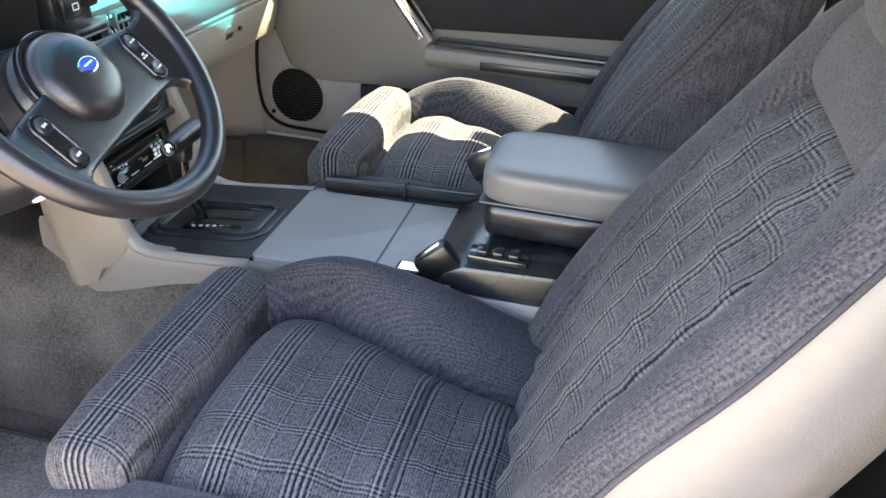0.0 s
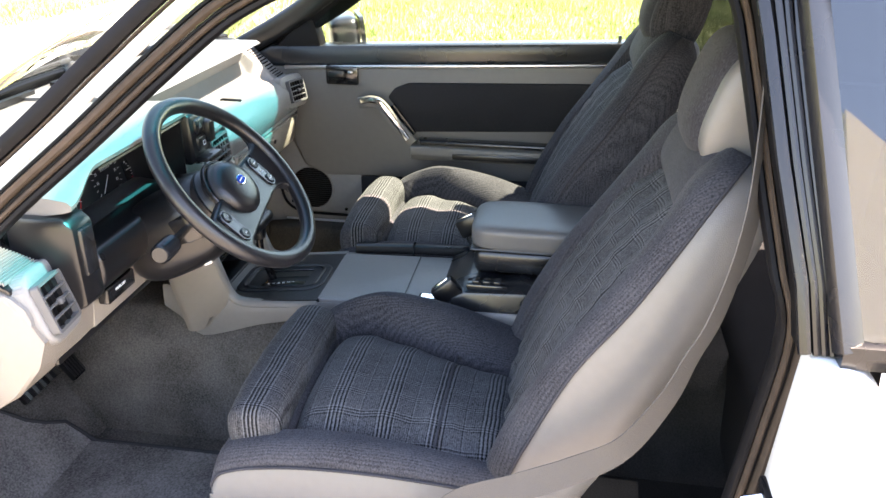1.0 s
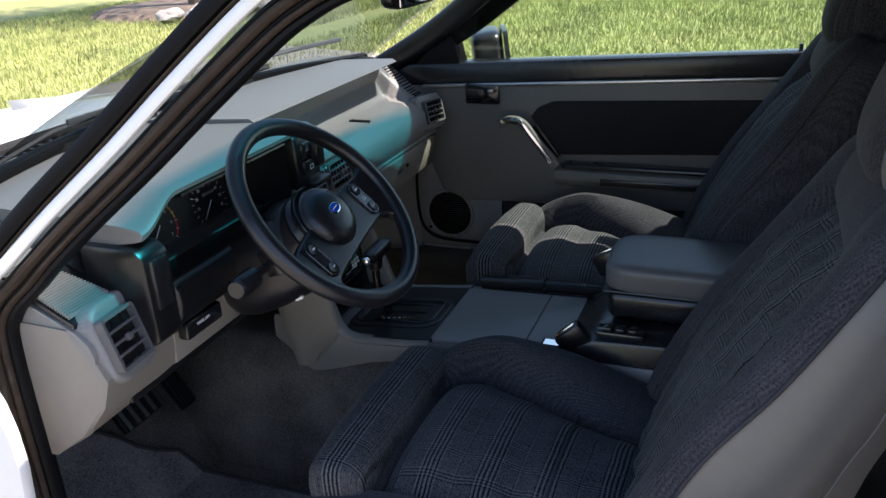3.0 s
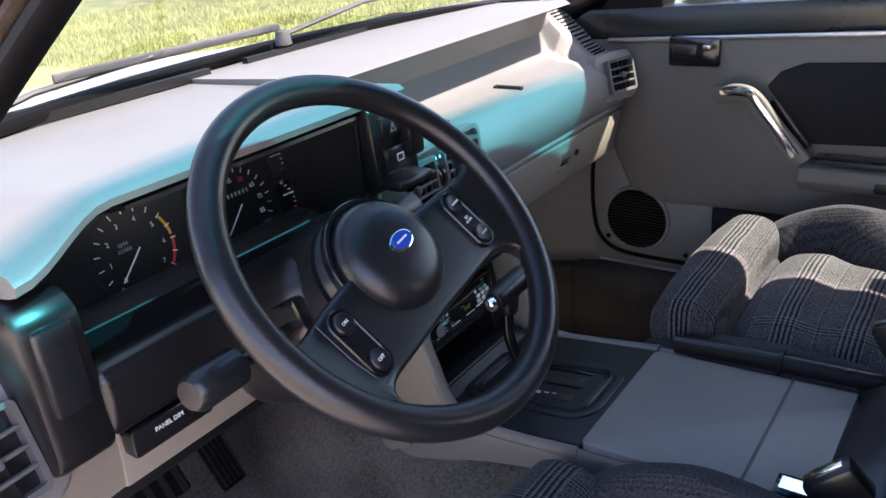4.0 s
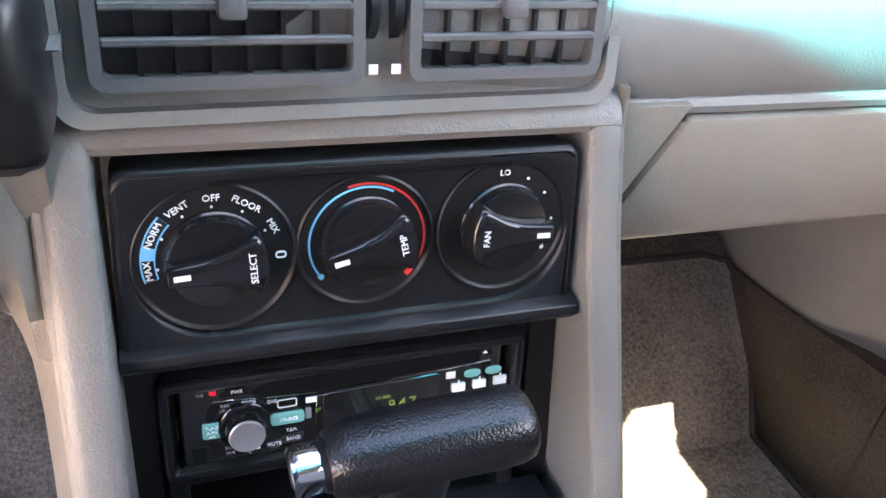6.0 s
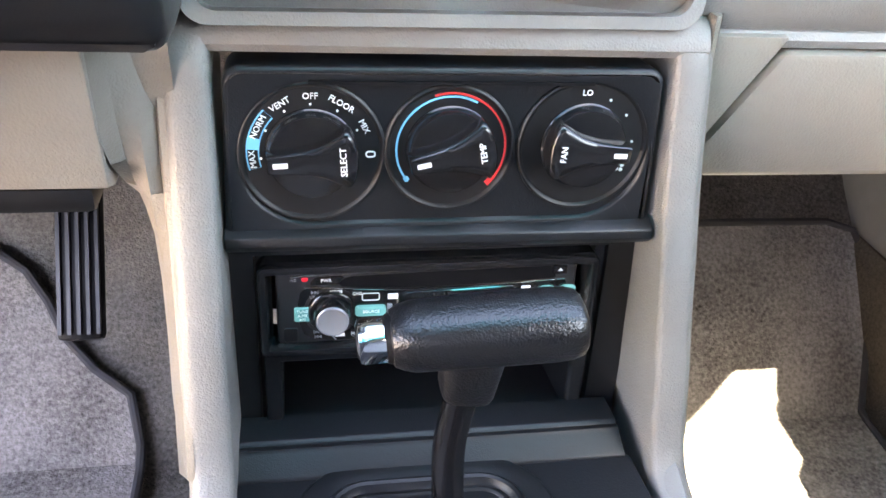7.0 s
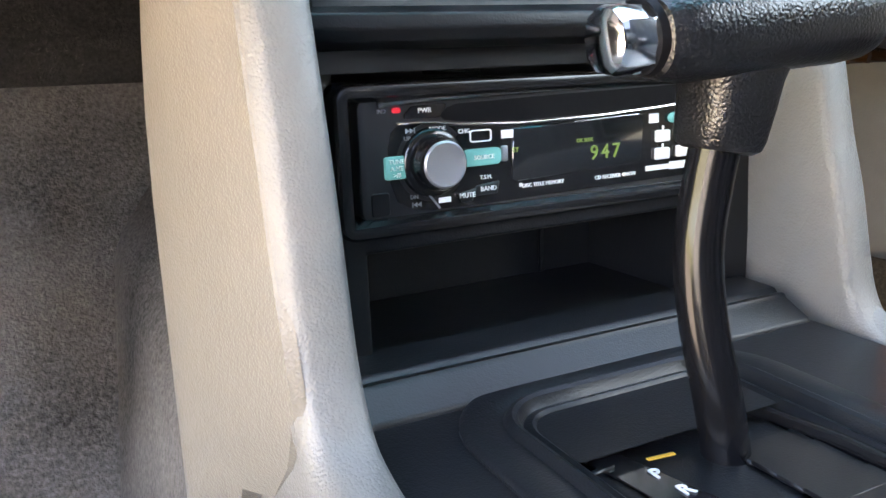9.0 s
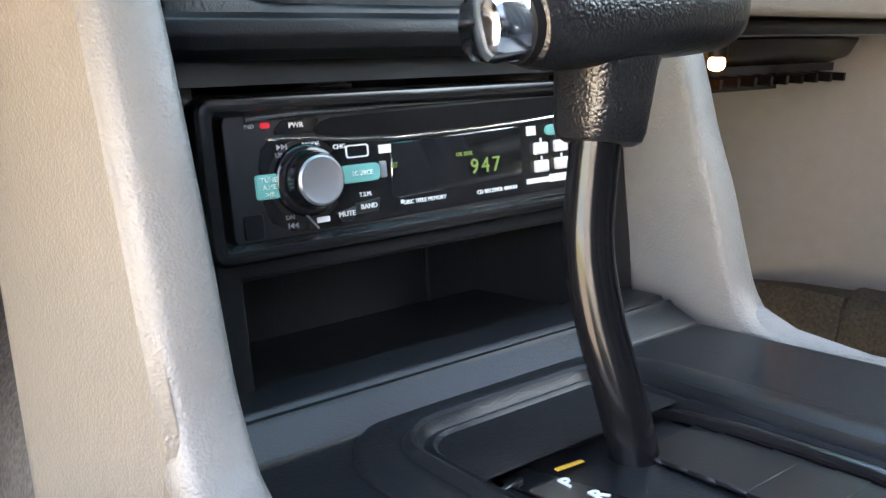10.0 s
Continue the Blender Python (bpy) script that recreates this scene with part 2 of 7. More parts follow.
WEB = mat("seat_belt_webbing", (0.075, 0.071, 0.068), 0.75, vary=0.1, scale=500, bump=0.5, bump_scale=700, spec=0.2)
WHITE_INK = mat("white_ink", (0.75, 0.76, 0.76), 0.5, vary=0.02)
GREY_INK = mat("grey_ink", (0.28, 0.29, 0.30), 0.5, vary=0.02)
RED_INK = mat("red_ink", (0.65, 0.03, 0.03), 0.5, vary=0.02)
BLUE_INK = mat("blue_ink", (0.08, 0.42, 0.68), 0.5, vary=0.02)
AMBER_INK = mat("amber_ink", (0.7, 0.36, 0.05), 0.5, vary=0.02)
BADGE_BLUE = mat("badge_blue", (0.01, 0.07, 0.42), 0.2, vary=0.05, coat=0.5)
TEAL_KEY = glow("lit_teal_key", (0.04, 0.18, 0.20), 0.05)
RED_LED = glow("red_lamp", (0.36, 0.01, 0.02), 0.04)
AMBER_LAMP = glow("amber_lamp", (1.0, 0.42, 0.10), 2.2)
DIGITS = glow("green_digits", (0.08, 0.14, 0.03), 0.03)
# Grey instead of charcoal: the sun on the dial lens, put into the strip's colour.
LENS_SUN_GREY = mat("sunlit_lens_grey", (0.075, 0.077, 0.080), 0.3, vary=0.1)
DISPLAY = mat("dark_display", (0.010, 0.011, 0.012), 0.05, vary=0.05, coat=1.0, spec=1.0)
VENT_GREY = mat("vent_plastic", (0.10, 0.10, 0.102), 0.42, vary=0.08, bump=0.2, spec=0.35)
WINDSHIELD = glass("windshield_glass", (0.42, 0.48, 0.49), band=(1.275, 1.305, (0.008, 0.24, 0.30)))
SIDE_GLASS = glass("side_glass", (0.85, 0.92, 0.88))
QUARTER_GLASS = glass("dark_quarter_glass", (0.20, 0.22, 0.25), 0.10)
# The wipers are black; this grey puts the overexposed glare into their colour.
WIPER_GLARE = mat("glare_grey_wiper", (0.075, 0.075, 0.077), 0.5, vary=0.25)
MIRROR = mat("mirror_glass", (0.9, 0.9, 0.92), 0.02, 1.0, vary=0.01)


# ---- builders ----
def where(ob):
    """The place of an object whose parents are only moved, not turned."""
    p = Vector((0, 0, 0))
    while ob is not None:
        p += ob.location
        ob = ob.parent
    return p


def thing(name, at, label, category, group="", kind=""):
    ob = new(name)
    ob.location = at
    ob.empty_display_size = 0.05
    return tagged(ob, label, category, group, kind)


def part(name, bm, material, parent=None, label="", smooth=True, m=None):
    """Links a bmesh, given in world places, as one mesh under parent."""
    if m is not None:
        bmesh.ops.transform(bm, matrix=m, verts=bm.verts)
    if parent is not None:
        bmesh.ops.translate(bm, vec=-where(parent), verts=bm.verts)
    bmesh.ops.recalc_face_normals(bm, faces=bm.faces)
    me = bpy.data.meshes.new(name)
    bm.to_mesh(me)
    bm.free()
    me.materials.append(material)
    if smooth:
        me.shade_smooth()
        me.set_sharp_from_angle(angle=radians(38))
    ob = new(name, me)
    ob.parent = parent
    return tagged(ob, label)


def box(c, s, bevel=0.0, seg=2, m=None):
    bm = bmesh.new()
    bmesh.ops.create_cube(bm, size=1, matrix=Matrix.LocRotScale(c, None, s))
    if bevel:
        bmesh.ops.bevel(bm, geom=list(bm.edges), offset=bevel, segments=seg, profile=0.5, affect="EDGES")
    if m is not None:
        bmesh.ops.transform(bm, matrix=m, verts=bm.verts)
    return bm


def joined(*bms):
    out = bmesh.new()
    for b in bms:
        me = bpy.data.meshes.new("tmp")
        b.to_mesh(me)
        out.from_mesh(me)
        bpy.data.meshes.remove(me)
        b.free()
    return out


def loft(rings, closed=True, caps=True):
    """Skin over rings of equally many points."""
    bm = bmesh.new()
    vs = [[bm.verts.new(p) for p in r] for r in rings]
    n = len(rings[0])
    for a, b in zip(vs, vs[1:]):
        for i in range(n if closed else n - 1):
            j = (i + 1) % n
            bm.faces.new((a[i], a[j], b[j], b[i]))
    if caps and closed:
        bm.faces.new(vs[0][::-1])
        bm.faces.new(vs[-1])
    return bm


def cyl(r, h, n=32, r2=None, bevel=0.0, m=None):
    """A disc or cone on z = 0..h."""
    r2 = r if r2 is None else r2
    prof = [(r, 0), (r2, h)] if not bevel else [(r, 0), (r2, h - bevel), (r2 - bevel * 0.35, h - bevel * 0.3), (r2 - bevel, h)]
    bm = loft([[(q * math.cos(a), q * math.sin(a), z) for a in (2 * math.pi * i / n for i in range(n))] for q, z in prof])
    if m is not None:
        bmesh.ops.transform(bm, matrix=m, verts=bm.verts)
    return bm


def ring(r_out, r_in, h, n=40, m=None):
    rings = []
    for i in range(n):
        a = 2 * math.pi * i / n
        c, s = math.cos(a), math.sin(a)
        b = (r_out - r_in) * 0.2
        rings.append([(q * c, q * s, z) for q, z in ((r_in, 0), (r_in, h - b), (r_in + b, h), (r_out - b, h), (r_out, h - b), (r_out, 0))])
    bm = loft(rings + [rings[0]], caps=False)
    bmesh.ops.remove_doubles(bm, verts=bm.verts, dist=1e-6)
    if m is not None:
        bmesh.ops.transform(bm, matrix=m, verts=bm.verts)
    return bm


def smooth_line(pts, k=6):
    """Points along a Catmull-Rom line."""
    P = [Vector(p) for p in pts]
    P = [P[0] * 2 - P[1]] + P + [P[-1] * 2 - P[-2]]
    out = []
    for a, b, c, d in zip(P, P[1:], P[2:], P[3:]):
        for i in range(k):
            t = i / k
            out.append(0.5 * (2 * b + (c - a) * t + (2 * a - 5 * b + 4 * c - d) * t * t + (3 * b - a - 3 * c + d) * t ** 3))
    return out + [P[-2]]


def sweep(pts, rx, ry=None, n=16, up=(0, 0, 1), power=2.0, caps=True):
    """A rod along points; rx across, ry along up; each one number or one for each point; power above 2 squares the section."""
    P = [Vector(p) for p in pts]
    rings = []
    for i, p in enumerate(P):
        d = (P[min(i + 1, len(P) - 1)] - P[max(i - 1, 0)]).normalized()
        side = d.cross(Vector(up)).normalized()
        top = side.cross(d).normalized()
        a = rx[i] if isinstance(rx, (list, tuple)) else rx
        b = a if ry is None else (ry[i] if isinstance(ry, (list, tuple)) else ry)
        r = []
        for k in range(n):
            w = 2 * math.pi * k / n
            c, s = math.cos(w), math.sin(w)
            r.append(p + side * (a * math.copysign(abs(c) ** (2 / power), c)) + top * (b * math.copysign(abs(s) ** (2 / power), s)))
        rings.append(r)
    return loft(rings, caps=caps)


def pad(c, s, power=4.0, n=28, shape=None, m=None):
    """A stuffed pad: a squared ellipsoid of half sizes s about c; shape moves each point."""
    bm = bmesh.new()
    bmesh.ops.create_grid(bm, x_segments=1, y_segments=1)
    bm.clear()
    bmesh.ops.create_cube(bm, size=2)
    bmesh.ops.subdivide_edges(bm, edges=list(bm.edges), cuts=n // 2, use_grid_fill=True)
    for v in bm.verts:
        p = v.co
        q = (abs(p.x) ** power + abs(p.y) ** power + abs(p.z) ** power) ** (1 / power)
        p = p / q
        p = Vector((p.x * s[0], p.y * s[1], p.z * s[2]))
        if shape:
            p = Vector(shape(p))
        v.co = p + Vector(c)
    if m is not None:
        bmesh.ops.transform(bm, matrix=m, verts=bm.verts)
    return bm


def prism(outline, axis, lo, hi, bevel=0.0, seg=2, m=None):
    """An outline of (a, b) drawn out along axis x (a=y, b=z), y (a=x, b=z) or z (a=x, b=y)."""
    def put(a, b, h):
        return {"x": (h, a, b), "y": (a, h, b), "z": (a, b, h)}[axis]
    bm = loft([[put(a, b, h) for a, b in outline] for h in (lo, hi)])
    if bevel:
        bmesh.ops.recalc_face_normals(bm, faces=bm.faces)
        bmesh.ops.bevel(bm, geom=list(bm.edges), offset=bevel, segments=seg, profile=0.5, affect="EDGES")
    if m is not None:
        bmesh.ops.transform(bm, matrix=m, verts=bm.verts)
    return bm


def rounded(w, h, r, n=6):
    """The outline of a rounded rectangle about 0, 0."""
    out = []
    for cx, cy, a0 in ((w / 2 - r, h / 2 - r, 0), (-w / 2 + r, h / 2 - r, 90), (-w / 2 + r, -h / 2 + r, 180), (w / 2 - r, -h / 2 + r, 270)):
        for i in range(n + 1):
            a = radians(a0 + 90 * i / n)
            out.append((cx + r * math.cos(a), cy + r * math.sin(a)))
    return out


def frame_bm(outer, inner, lo, hi, m=None):
    """A flat frame between two outlines of equally many points, on z = lo..hi."""
    bm = bmesh.new()
    vs = [[bm.verts.new((a, b, h)) for a, b in o] for o, h in ((outer, lo), (outer, hi), (inner, hi), (inner, lo))]
    n = len(outer)
    for k in range(4):
        a, b = vs[k], vs[(k + 1) % 4]
        for i in range(n):
            j = (i + 1) % n
            bm.faces.new((a[i], a[j], b[j], b[i]))
    if m is not None:
        bmesh.ops.transform(bm, matrix=m, verts=bm.verts)
    return bm


def plane_at(o, right, up):
    """A pose whose x runs along right, y along up and z towards the viewer."""
    r = Vector(right).normalized()
    z = r.cross(Vector(up)).normalized()
    u = z.cross(r)
    return Matrix(((r.x, u.x, z.x, o[0]), (r.y, u.y, z.y, o[1]), (r.z, u.z, z.z, o[2]), (0, 0, 0, 1)))


def lettering(name, body, size, m, material, parent, thick=0.0003):
    cu = bpy.data.curves.new("letters", "FONT")
    cu.body, cu.size, cu.extrude, cu.align_x, cu.align_y, cu.resolution_u = body, size, thick, "CENTER", "CENTER", 2
    ob = new("letters", cu)
    me = bpy.data.meshes.new_from_object(ob.evaluated_get(bpy.context.evaluated_depsgraph_get()))
    bm = bmesh.new()
    bm.from_mesh(me)
    bpy.data.objects.remove(ob)
    bpy.data.curves.remove(cu)
    bpy.data.meshes.remove(me)
    return part(name, bm, material, parent, smooth=False, m=m)


def arc_strip(r0, r1, a0, a1, h=0.0004, n=24, m=None):
    """A flat strip of a ring, from angle a0 to a1 in degrees."""
    rings = []
    for i in range(n + 1):
        a = radians(a0 + (a1 - a0) * i / n)
        c, s = math.cos(a), math.sin(a)
        rings.append([(r0 * c, r0 * s, 0), (r1 * c, r1 * s, 0), (r1 * c, r1 * s, h), (r0 * c, r0 * s, h)])
    bm = loft(rings)
    if m is not None:
        bmesh.ops.transform(bm, matrix=m, verts=bm.verts)
    return bm


def tiers(w, h, r, steps, m=None, cap=False):
    """Rounded rectangles one inside the other: steps of (inset, height) from the outside in; cap closes the innermost."""
    rings = [[(a, b, z) for a, b in rounded(w - 2 * i, h - 2 * i, max(r - i, 0.0012), 8)] for i, z in steps]
    bm = loft(rings, caps=False)
    if cap:
        bm.verts.ensure_lookup_table()
        n = len(rings[0])
        bm.faces.new([bm.verts[len(bm.verts) - n + k] for k in range(n)])
    if m is not None:
        bmesh.ops.transform(bm, matrix=m, verts=bm.verts)
    return bm


T = Matrix.Translation

# ---- the car's shell ----
car = thing("car_shell", (0, 0, 0), "white two-door coupe body with black window trim, driver's door open", "car", kind="structure")
# floor and tunnel
part("floor_pan", prism([(-1.3, 0.24), (0.86, 0.24), (1.22, 0.62), (1.24, 0.60), (0.88, 0.20), (-1.3, 0.20)], "x", -0.68, 0.70), CARPET, car, "grey cut-pile carpet over the floor")
# Dark sheet over the floor pan: painted shade behind the seats.
part("rear_carpet", box((0.0, -0.56, 0.246), (1.34, 0.98, 0.008)), CARPET_SHADE, car)
part("seat_rail", box((-0.608, 0.17, 0.249), (0.08, 0.46, 0.014), 0.003), BLACK, car)
part("tunnel", prism([(-0.155, 0.22), (-0.11, 0.47), (-0.06, 0.52), (0.11, 0.52), (0.16, 0.47), (0.205, 0.22)], "y", -0.18, 1.14, 0.015), CARPET, car)
part("rear_tunnel", prism([(-0.15, 0.22), (-0.105, 0.465), (-0.055, 0.515), (0.105, 0.515), (0.155, 0.465), (0.20, 0.22)], "y", -1.2, -0.182, 0.012), CARPET_SHADE, car)
part("firewall", box((0, 1.22, 0.68), (1.5, 0.05, 0.55)), CARPET_SHADE, car)
for sx, nm in ((-1, "rocker"), (1, "rocker")):
    x0 = -0.74 if sx < 0 else 0.755
    part(nm, box((x0 + 0.02, 0.1, 0.28), (0.10, 1.9, 0.20), 0.015), PAINT, car)
part("sill_carpet", prism([(0.632, 0.235), (0.640, 0.30), (0.646, 0.395), (0.656, 0.424), (0.670, 0.432), (0.745, 0.436), (0.745, 0.235)], "y", -0.40, 0.745, 0.006), CARPET_BROWN, car, "brown carpeted sill side")
part("kick_carpet", loft([[(x0, y, 0.235), (x0 + 0.004, y, 0.32), (x0 + 0.010, y, zt - 0.008), (x0 + 0.016, y, zt), (0.72, y, zt), (0.72, y, 0.235)] for y, x0, zt in ((0.740, 0.634, 0.428), (0.80, 0.632, 0.424), (0.86, 0.629, 0.418), (0.93, 0.626, 0.414), (1.02, 0.624, 0.412), (1.16, 0.624, 0.412))]), CARPET_BROWN, car)
part("sill_plate", box((-0.70, 0.1, 0.385), (0.07, 1.05, 0.012), 0.004), STEEL, car)

# passenger's side kick panel and driver's side kick panel
part("kick_panel", loft([[(0.70, y, 0.23), (0.70 - d * 0.7, y, 0.30), (0.70 - d, y, 0.45), (0.70 - d, y, 0.65), (0.70 - d * 0.6, y, 0.80), (0.70, y, 0.86), (0.74, y, 0.86), (0.74, y, 0.23)] for y, d in ((0.70, 0.006), (0.74, 0.016), (0.80, 0.030), (0.86, 0.050), (0.93, 0.058), (1.02, 0.06), (1.24, 0.06))]), TRIM, car, "pale grey kick panel")
part("kick_panel", box((-0.70, 0.98, 0.55), (0.04, 0.5, 0.62), 0.02), TRIM, car)

# pillars and roof rail of the open doorway: rows of bands that run up the pillar, along the roof and down to the sill
def lean(z):
    """How far the side leans in at a height above the belt line."""
    return 0.40 * max(0.0, z - 0.96)


EYE_Z = 1.43


# the opening's inner edge, from the hinge pillar's foot round to the sill behind the seat
OPENING = [(0.712, 0.40), (0.709, 0.62), (0.7065, 0.82), (0.690, 0.882), (0.6242, 0.9390), (0.5400, 1.0136), (0.4428, 1.0928), (0.3512, 1.1708), (0.2658, 1.2402), (0.2257, 1.2662), (0.1871, 1.2845), (0.1425, 1.2955), (0.0414, 1.3020), (-0.1678, 1.3080), (-0.2758, 1.3090), (-0.2986, 1.2945), (-0.3212, 1.2246), (-0.3554, 1.1004), (-0.3850, 0.9982), (-0.4075, 0.9149), (-0.3958, 0.7690), (-0.378, 0.60), (-0.370, 0.45)]


def doorway(x, out, wide, deep, first=0, last=99):
    """A strip round the open doorway, leaning in above the belt; out: how far its middle lies outside the inner edge."""
    line = smooth_line([(0, y, z) for y, z in OPENING[first:last]], 6)
    path = []
    for i, p in enumerate(line):
        d = (line[min(i + 1, len(line) - 1)] - line[max(i - 1, 0)]).normalized()
        y, z = p.y + d.z * out, p.z - d.y * out
        lean_in = lean(z)
        k = 1 + lean_in / (1.708 + x)
        path.append((x + lean_in, -0.122 + (y + 0.122) * k, EYE_Z + (z - EYE_Z) * k))
    return sweep(path, wide / 2, deep, 10, up=(1, 0, 0), power=2.6)


part("inner_trim", doorway(-0.672, 0.001, 0.012, 0.012), RUBBER, car)
part("door_seal", doorway(-0.681, 0.0095, 0.0085, 0.009), SEAL, car, "brown flocked rubber door seal")
part("seal_groove", doorway(-0.680, 0.0150, 0.006, 0.006), RUBBER, car)
part("seal_bulb", doorway(-0.689, 0.0225, 0.0125, 0.010), SEAL, car, "brown flocked rubber bulb")
part("jamb_groove", doorway(-0.686, 0.0310, 0.007, 0.006), RUBBER, car)
part("drip_channel", doorway(-0.702, 0.0425, 0.0170, 0.007, 0, 14), PAINT, car, "cream painted flange")
part("reveal_line", doorway(-0.706, 0.0520, 0.0035, 0.007, 0, 14), SEAL, car)
part("outer_weatherstrip", doorway(-0.712, 0.0640, 0.0230, 0.011, 0, 15), RUBBER, car, "black outer weatherstrip")
# A pillars
line = smooth_line([(0.715, 0.86, 0.90), (0.68, 0.62, 1.055), (0.625, 0.40, 1.215), (0.575, 0.245, 1.315)], 6)
part("a_pillar", sweep(line, 0.022, 0.014, 14, up=(1, 0, 0.4), power=3), RUBBER, car)
line = smooth_line([(0.685, 0.85, 0.93), (0.668, 0.62, 1.06), (0.612, 0.41, 1.205), (0.555, 0.26, 1.30)], 6)
part("a_pillar_cover", sweep(line, 0.030, 0.020, 14, up=(1, 0, 0.3), power=3), BLACK, car)
# roof
def roof_z(x, y):
    return 1.392 - (0.075 if x > 0 else 0.030) * (x / 0.60) ** 2 - 0.10 * max(0.0, (y - 0.05)) ** 1.3 - 0.05 * max(0.0, -0.5 - y)


def roof_sheet(dz, half, y0, y1):
    rows = []
    for i in range(13):
        y = y0 + (y1 - y0) * i / 12
        xs = [-0.60 + dz + (0.60 - dz + half) * k / 16 for k in range(17)]
        rows.append([(x, y, roof_z(x, y) + dz) for x in xs])
    bm = loft(rows, closed=False)
    bmesh.ops.solidify(bm, geom=list(bm.faces), thickness=0.012)
    return bm


part("roof_skin", roof_sheet(0.0, 0.52, 0.27, -0.85), PAINT, car, "white roof panel")
part("headliner", roof_sheet(-0.03, 0.505, 0.27, -0.85), HEADLINER, car)
part("windshield_header", sweep(smooth_line([(-0.56, 0.262, 1.298), (-0.3, 0.283, 1.338), (0, 0.288, 1.350), (0.3, 0.283, 1.338), (0.56, 0.262, 1.298)]), 0.03, 0.018, 10), HEADLINER, car)
for sx in (-1, 1):
    xr = 0.55 if sx < 0 else 0.508
    part("roof_rail", sweep([(sx * xr, 0.26, 1.310), (sx * xr, 0.0, 1.335), (sx * xr, -0.4, 1.332), (sx * xr, -0.9, 1.29)], 0.016, 0.020, 12, up=(0, 0, 1), power=3), HEADLINER if sx > 0 else RUBBER, car)

# windshield, cowl, hood
def ws_point(u, v):
    x = (0.70 - 0.14 * v) * u
    bow = 1 - (u * u)
    y = (0.87 + 0.20 * bow) * (1 - v) + (0.255 + 0.03 * bow) * v
    z = 0.955 * (1 - v) + (1.305 + 0.055 * bow) * v + 0.028 * math.sin(math.pi * v)
    return (x, y, z)


windshield = part("windshield", loft([[ws_point(2 * k / 20 - 1, j / 12) for k in range(21)] for j in range(13)], closed=False), WINDSHIELD, car, "clear windshield with a blue-green shade band")
part("windshield_gasket", sweep([ws_point(2 * k / 20 - 1, -0.02) for k in range(21)], 0.022, 0.014, 10), RUBBER, car)
part("windshield_foot", sweep([(0.68 * u, 0.987 - 0.15 * u * u, 1.0010 - 0.010 * u * u) for u in (k / 12 - 1 for k in range(25))], 0.014, 0.0105, 10, power=3), RUBBER, car, "black strip at the windshield foot")
cowl = part("cowl_panel", loft([[((0.74) * (2 * k / 20 - 1), 0.90 + 0.20 * (1 - (2 * k / 20 - 1) ** 2) + d, z) for k in range(21)] for d, z in ((-0.03, 0.93), (0.02, 0.945), (0.10, 0.940), (0.15, 0.93))], closed=False), BLACK, car, "black slatted cowl panel")
for k in range(44):
    x = -0.66 + k * 0.03
    y = 0.92 + 0.20 * (1 - (x / 0.74) ** 2)
    part("cowl_slat", box((x, y + 0.06, 0.946), (0.008, 0.11, 0.008)), BLACK_SMOOTH, car, smooth=False)
hood_rows = []
for j in range(14):
    d = j / 13
    row = []
    for k in range(25):
        u = 2 * k / 24 - 1
        y = 1.05 + 0.20 * (1 - u * u) * (1 - d) + 1.15 * d
        z = 0.945 - 0.14 * d ** 1.6 - 0.05 * abs(u) ** 3 + (0.016 if 0.25 < abs(u) < 0.8 else 0) * (1 - d)
        row.append((0.74 * u, y, z))
    hood_rows.append(row)
part("hood", loft(hood_rows, closed=False), PAINT, car, "white bonnet with raised shoulders")
for sx in (-1, 1):
    part("fender", loft([[(sx * (0.745 + 0.05 * math.sin(math.pi * min(1, i / 6))), 0.80 + 1.5 * k / 14, 0.90 - 0.09 * (k / 14) ** 1.5 - i * 0.075) for i in range(9)] for k in range(15)], closed=False), PAINT, car)

# hinge pillar of the open doorway
part("hinge_pillar", prism([(0.690, 0.36), (0.684, 0.60), (0.673, 0.686), (0.674, 0.74), (0.682, 0.785), (0.703, 0.829), (0.76, 0.90), (0.92, 0.93), (0.92, 0.36)], "x", -0.745, -0.725, 0.006), PAINT, car)
part("door_check", box((-0.745, 0.83, 0.62), (0.05, 0.05, 0.035), 0.008), BLACK, car)

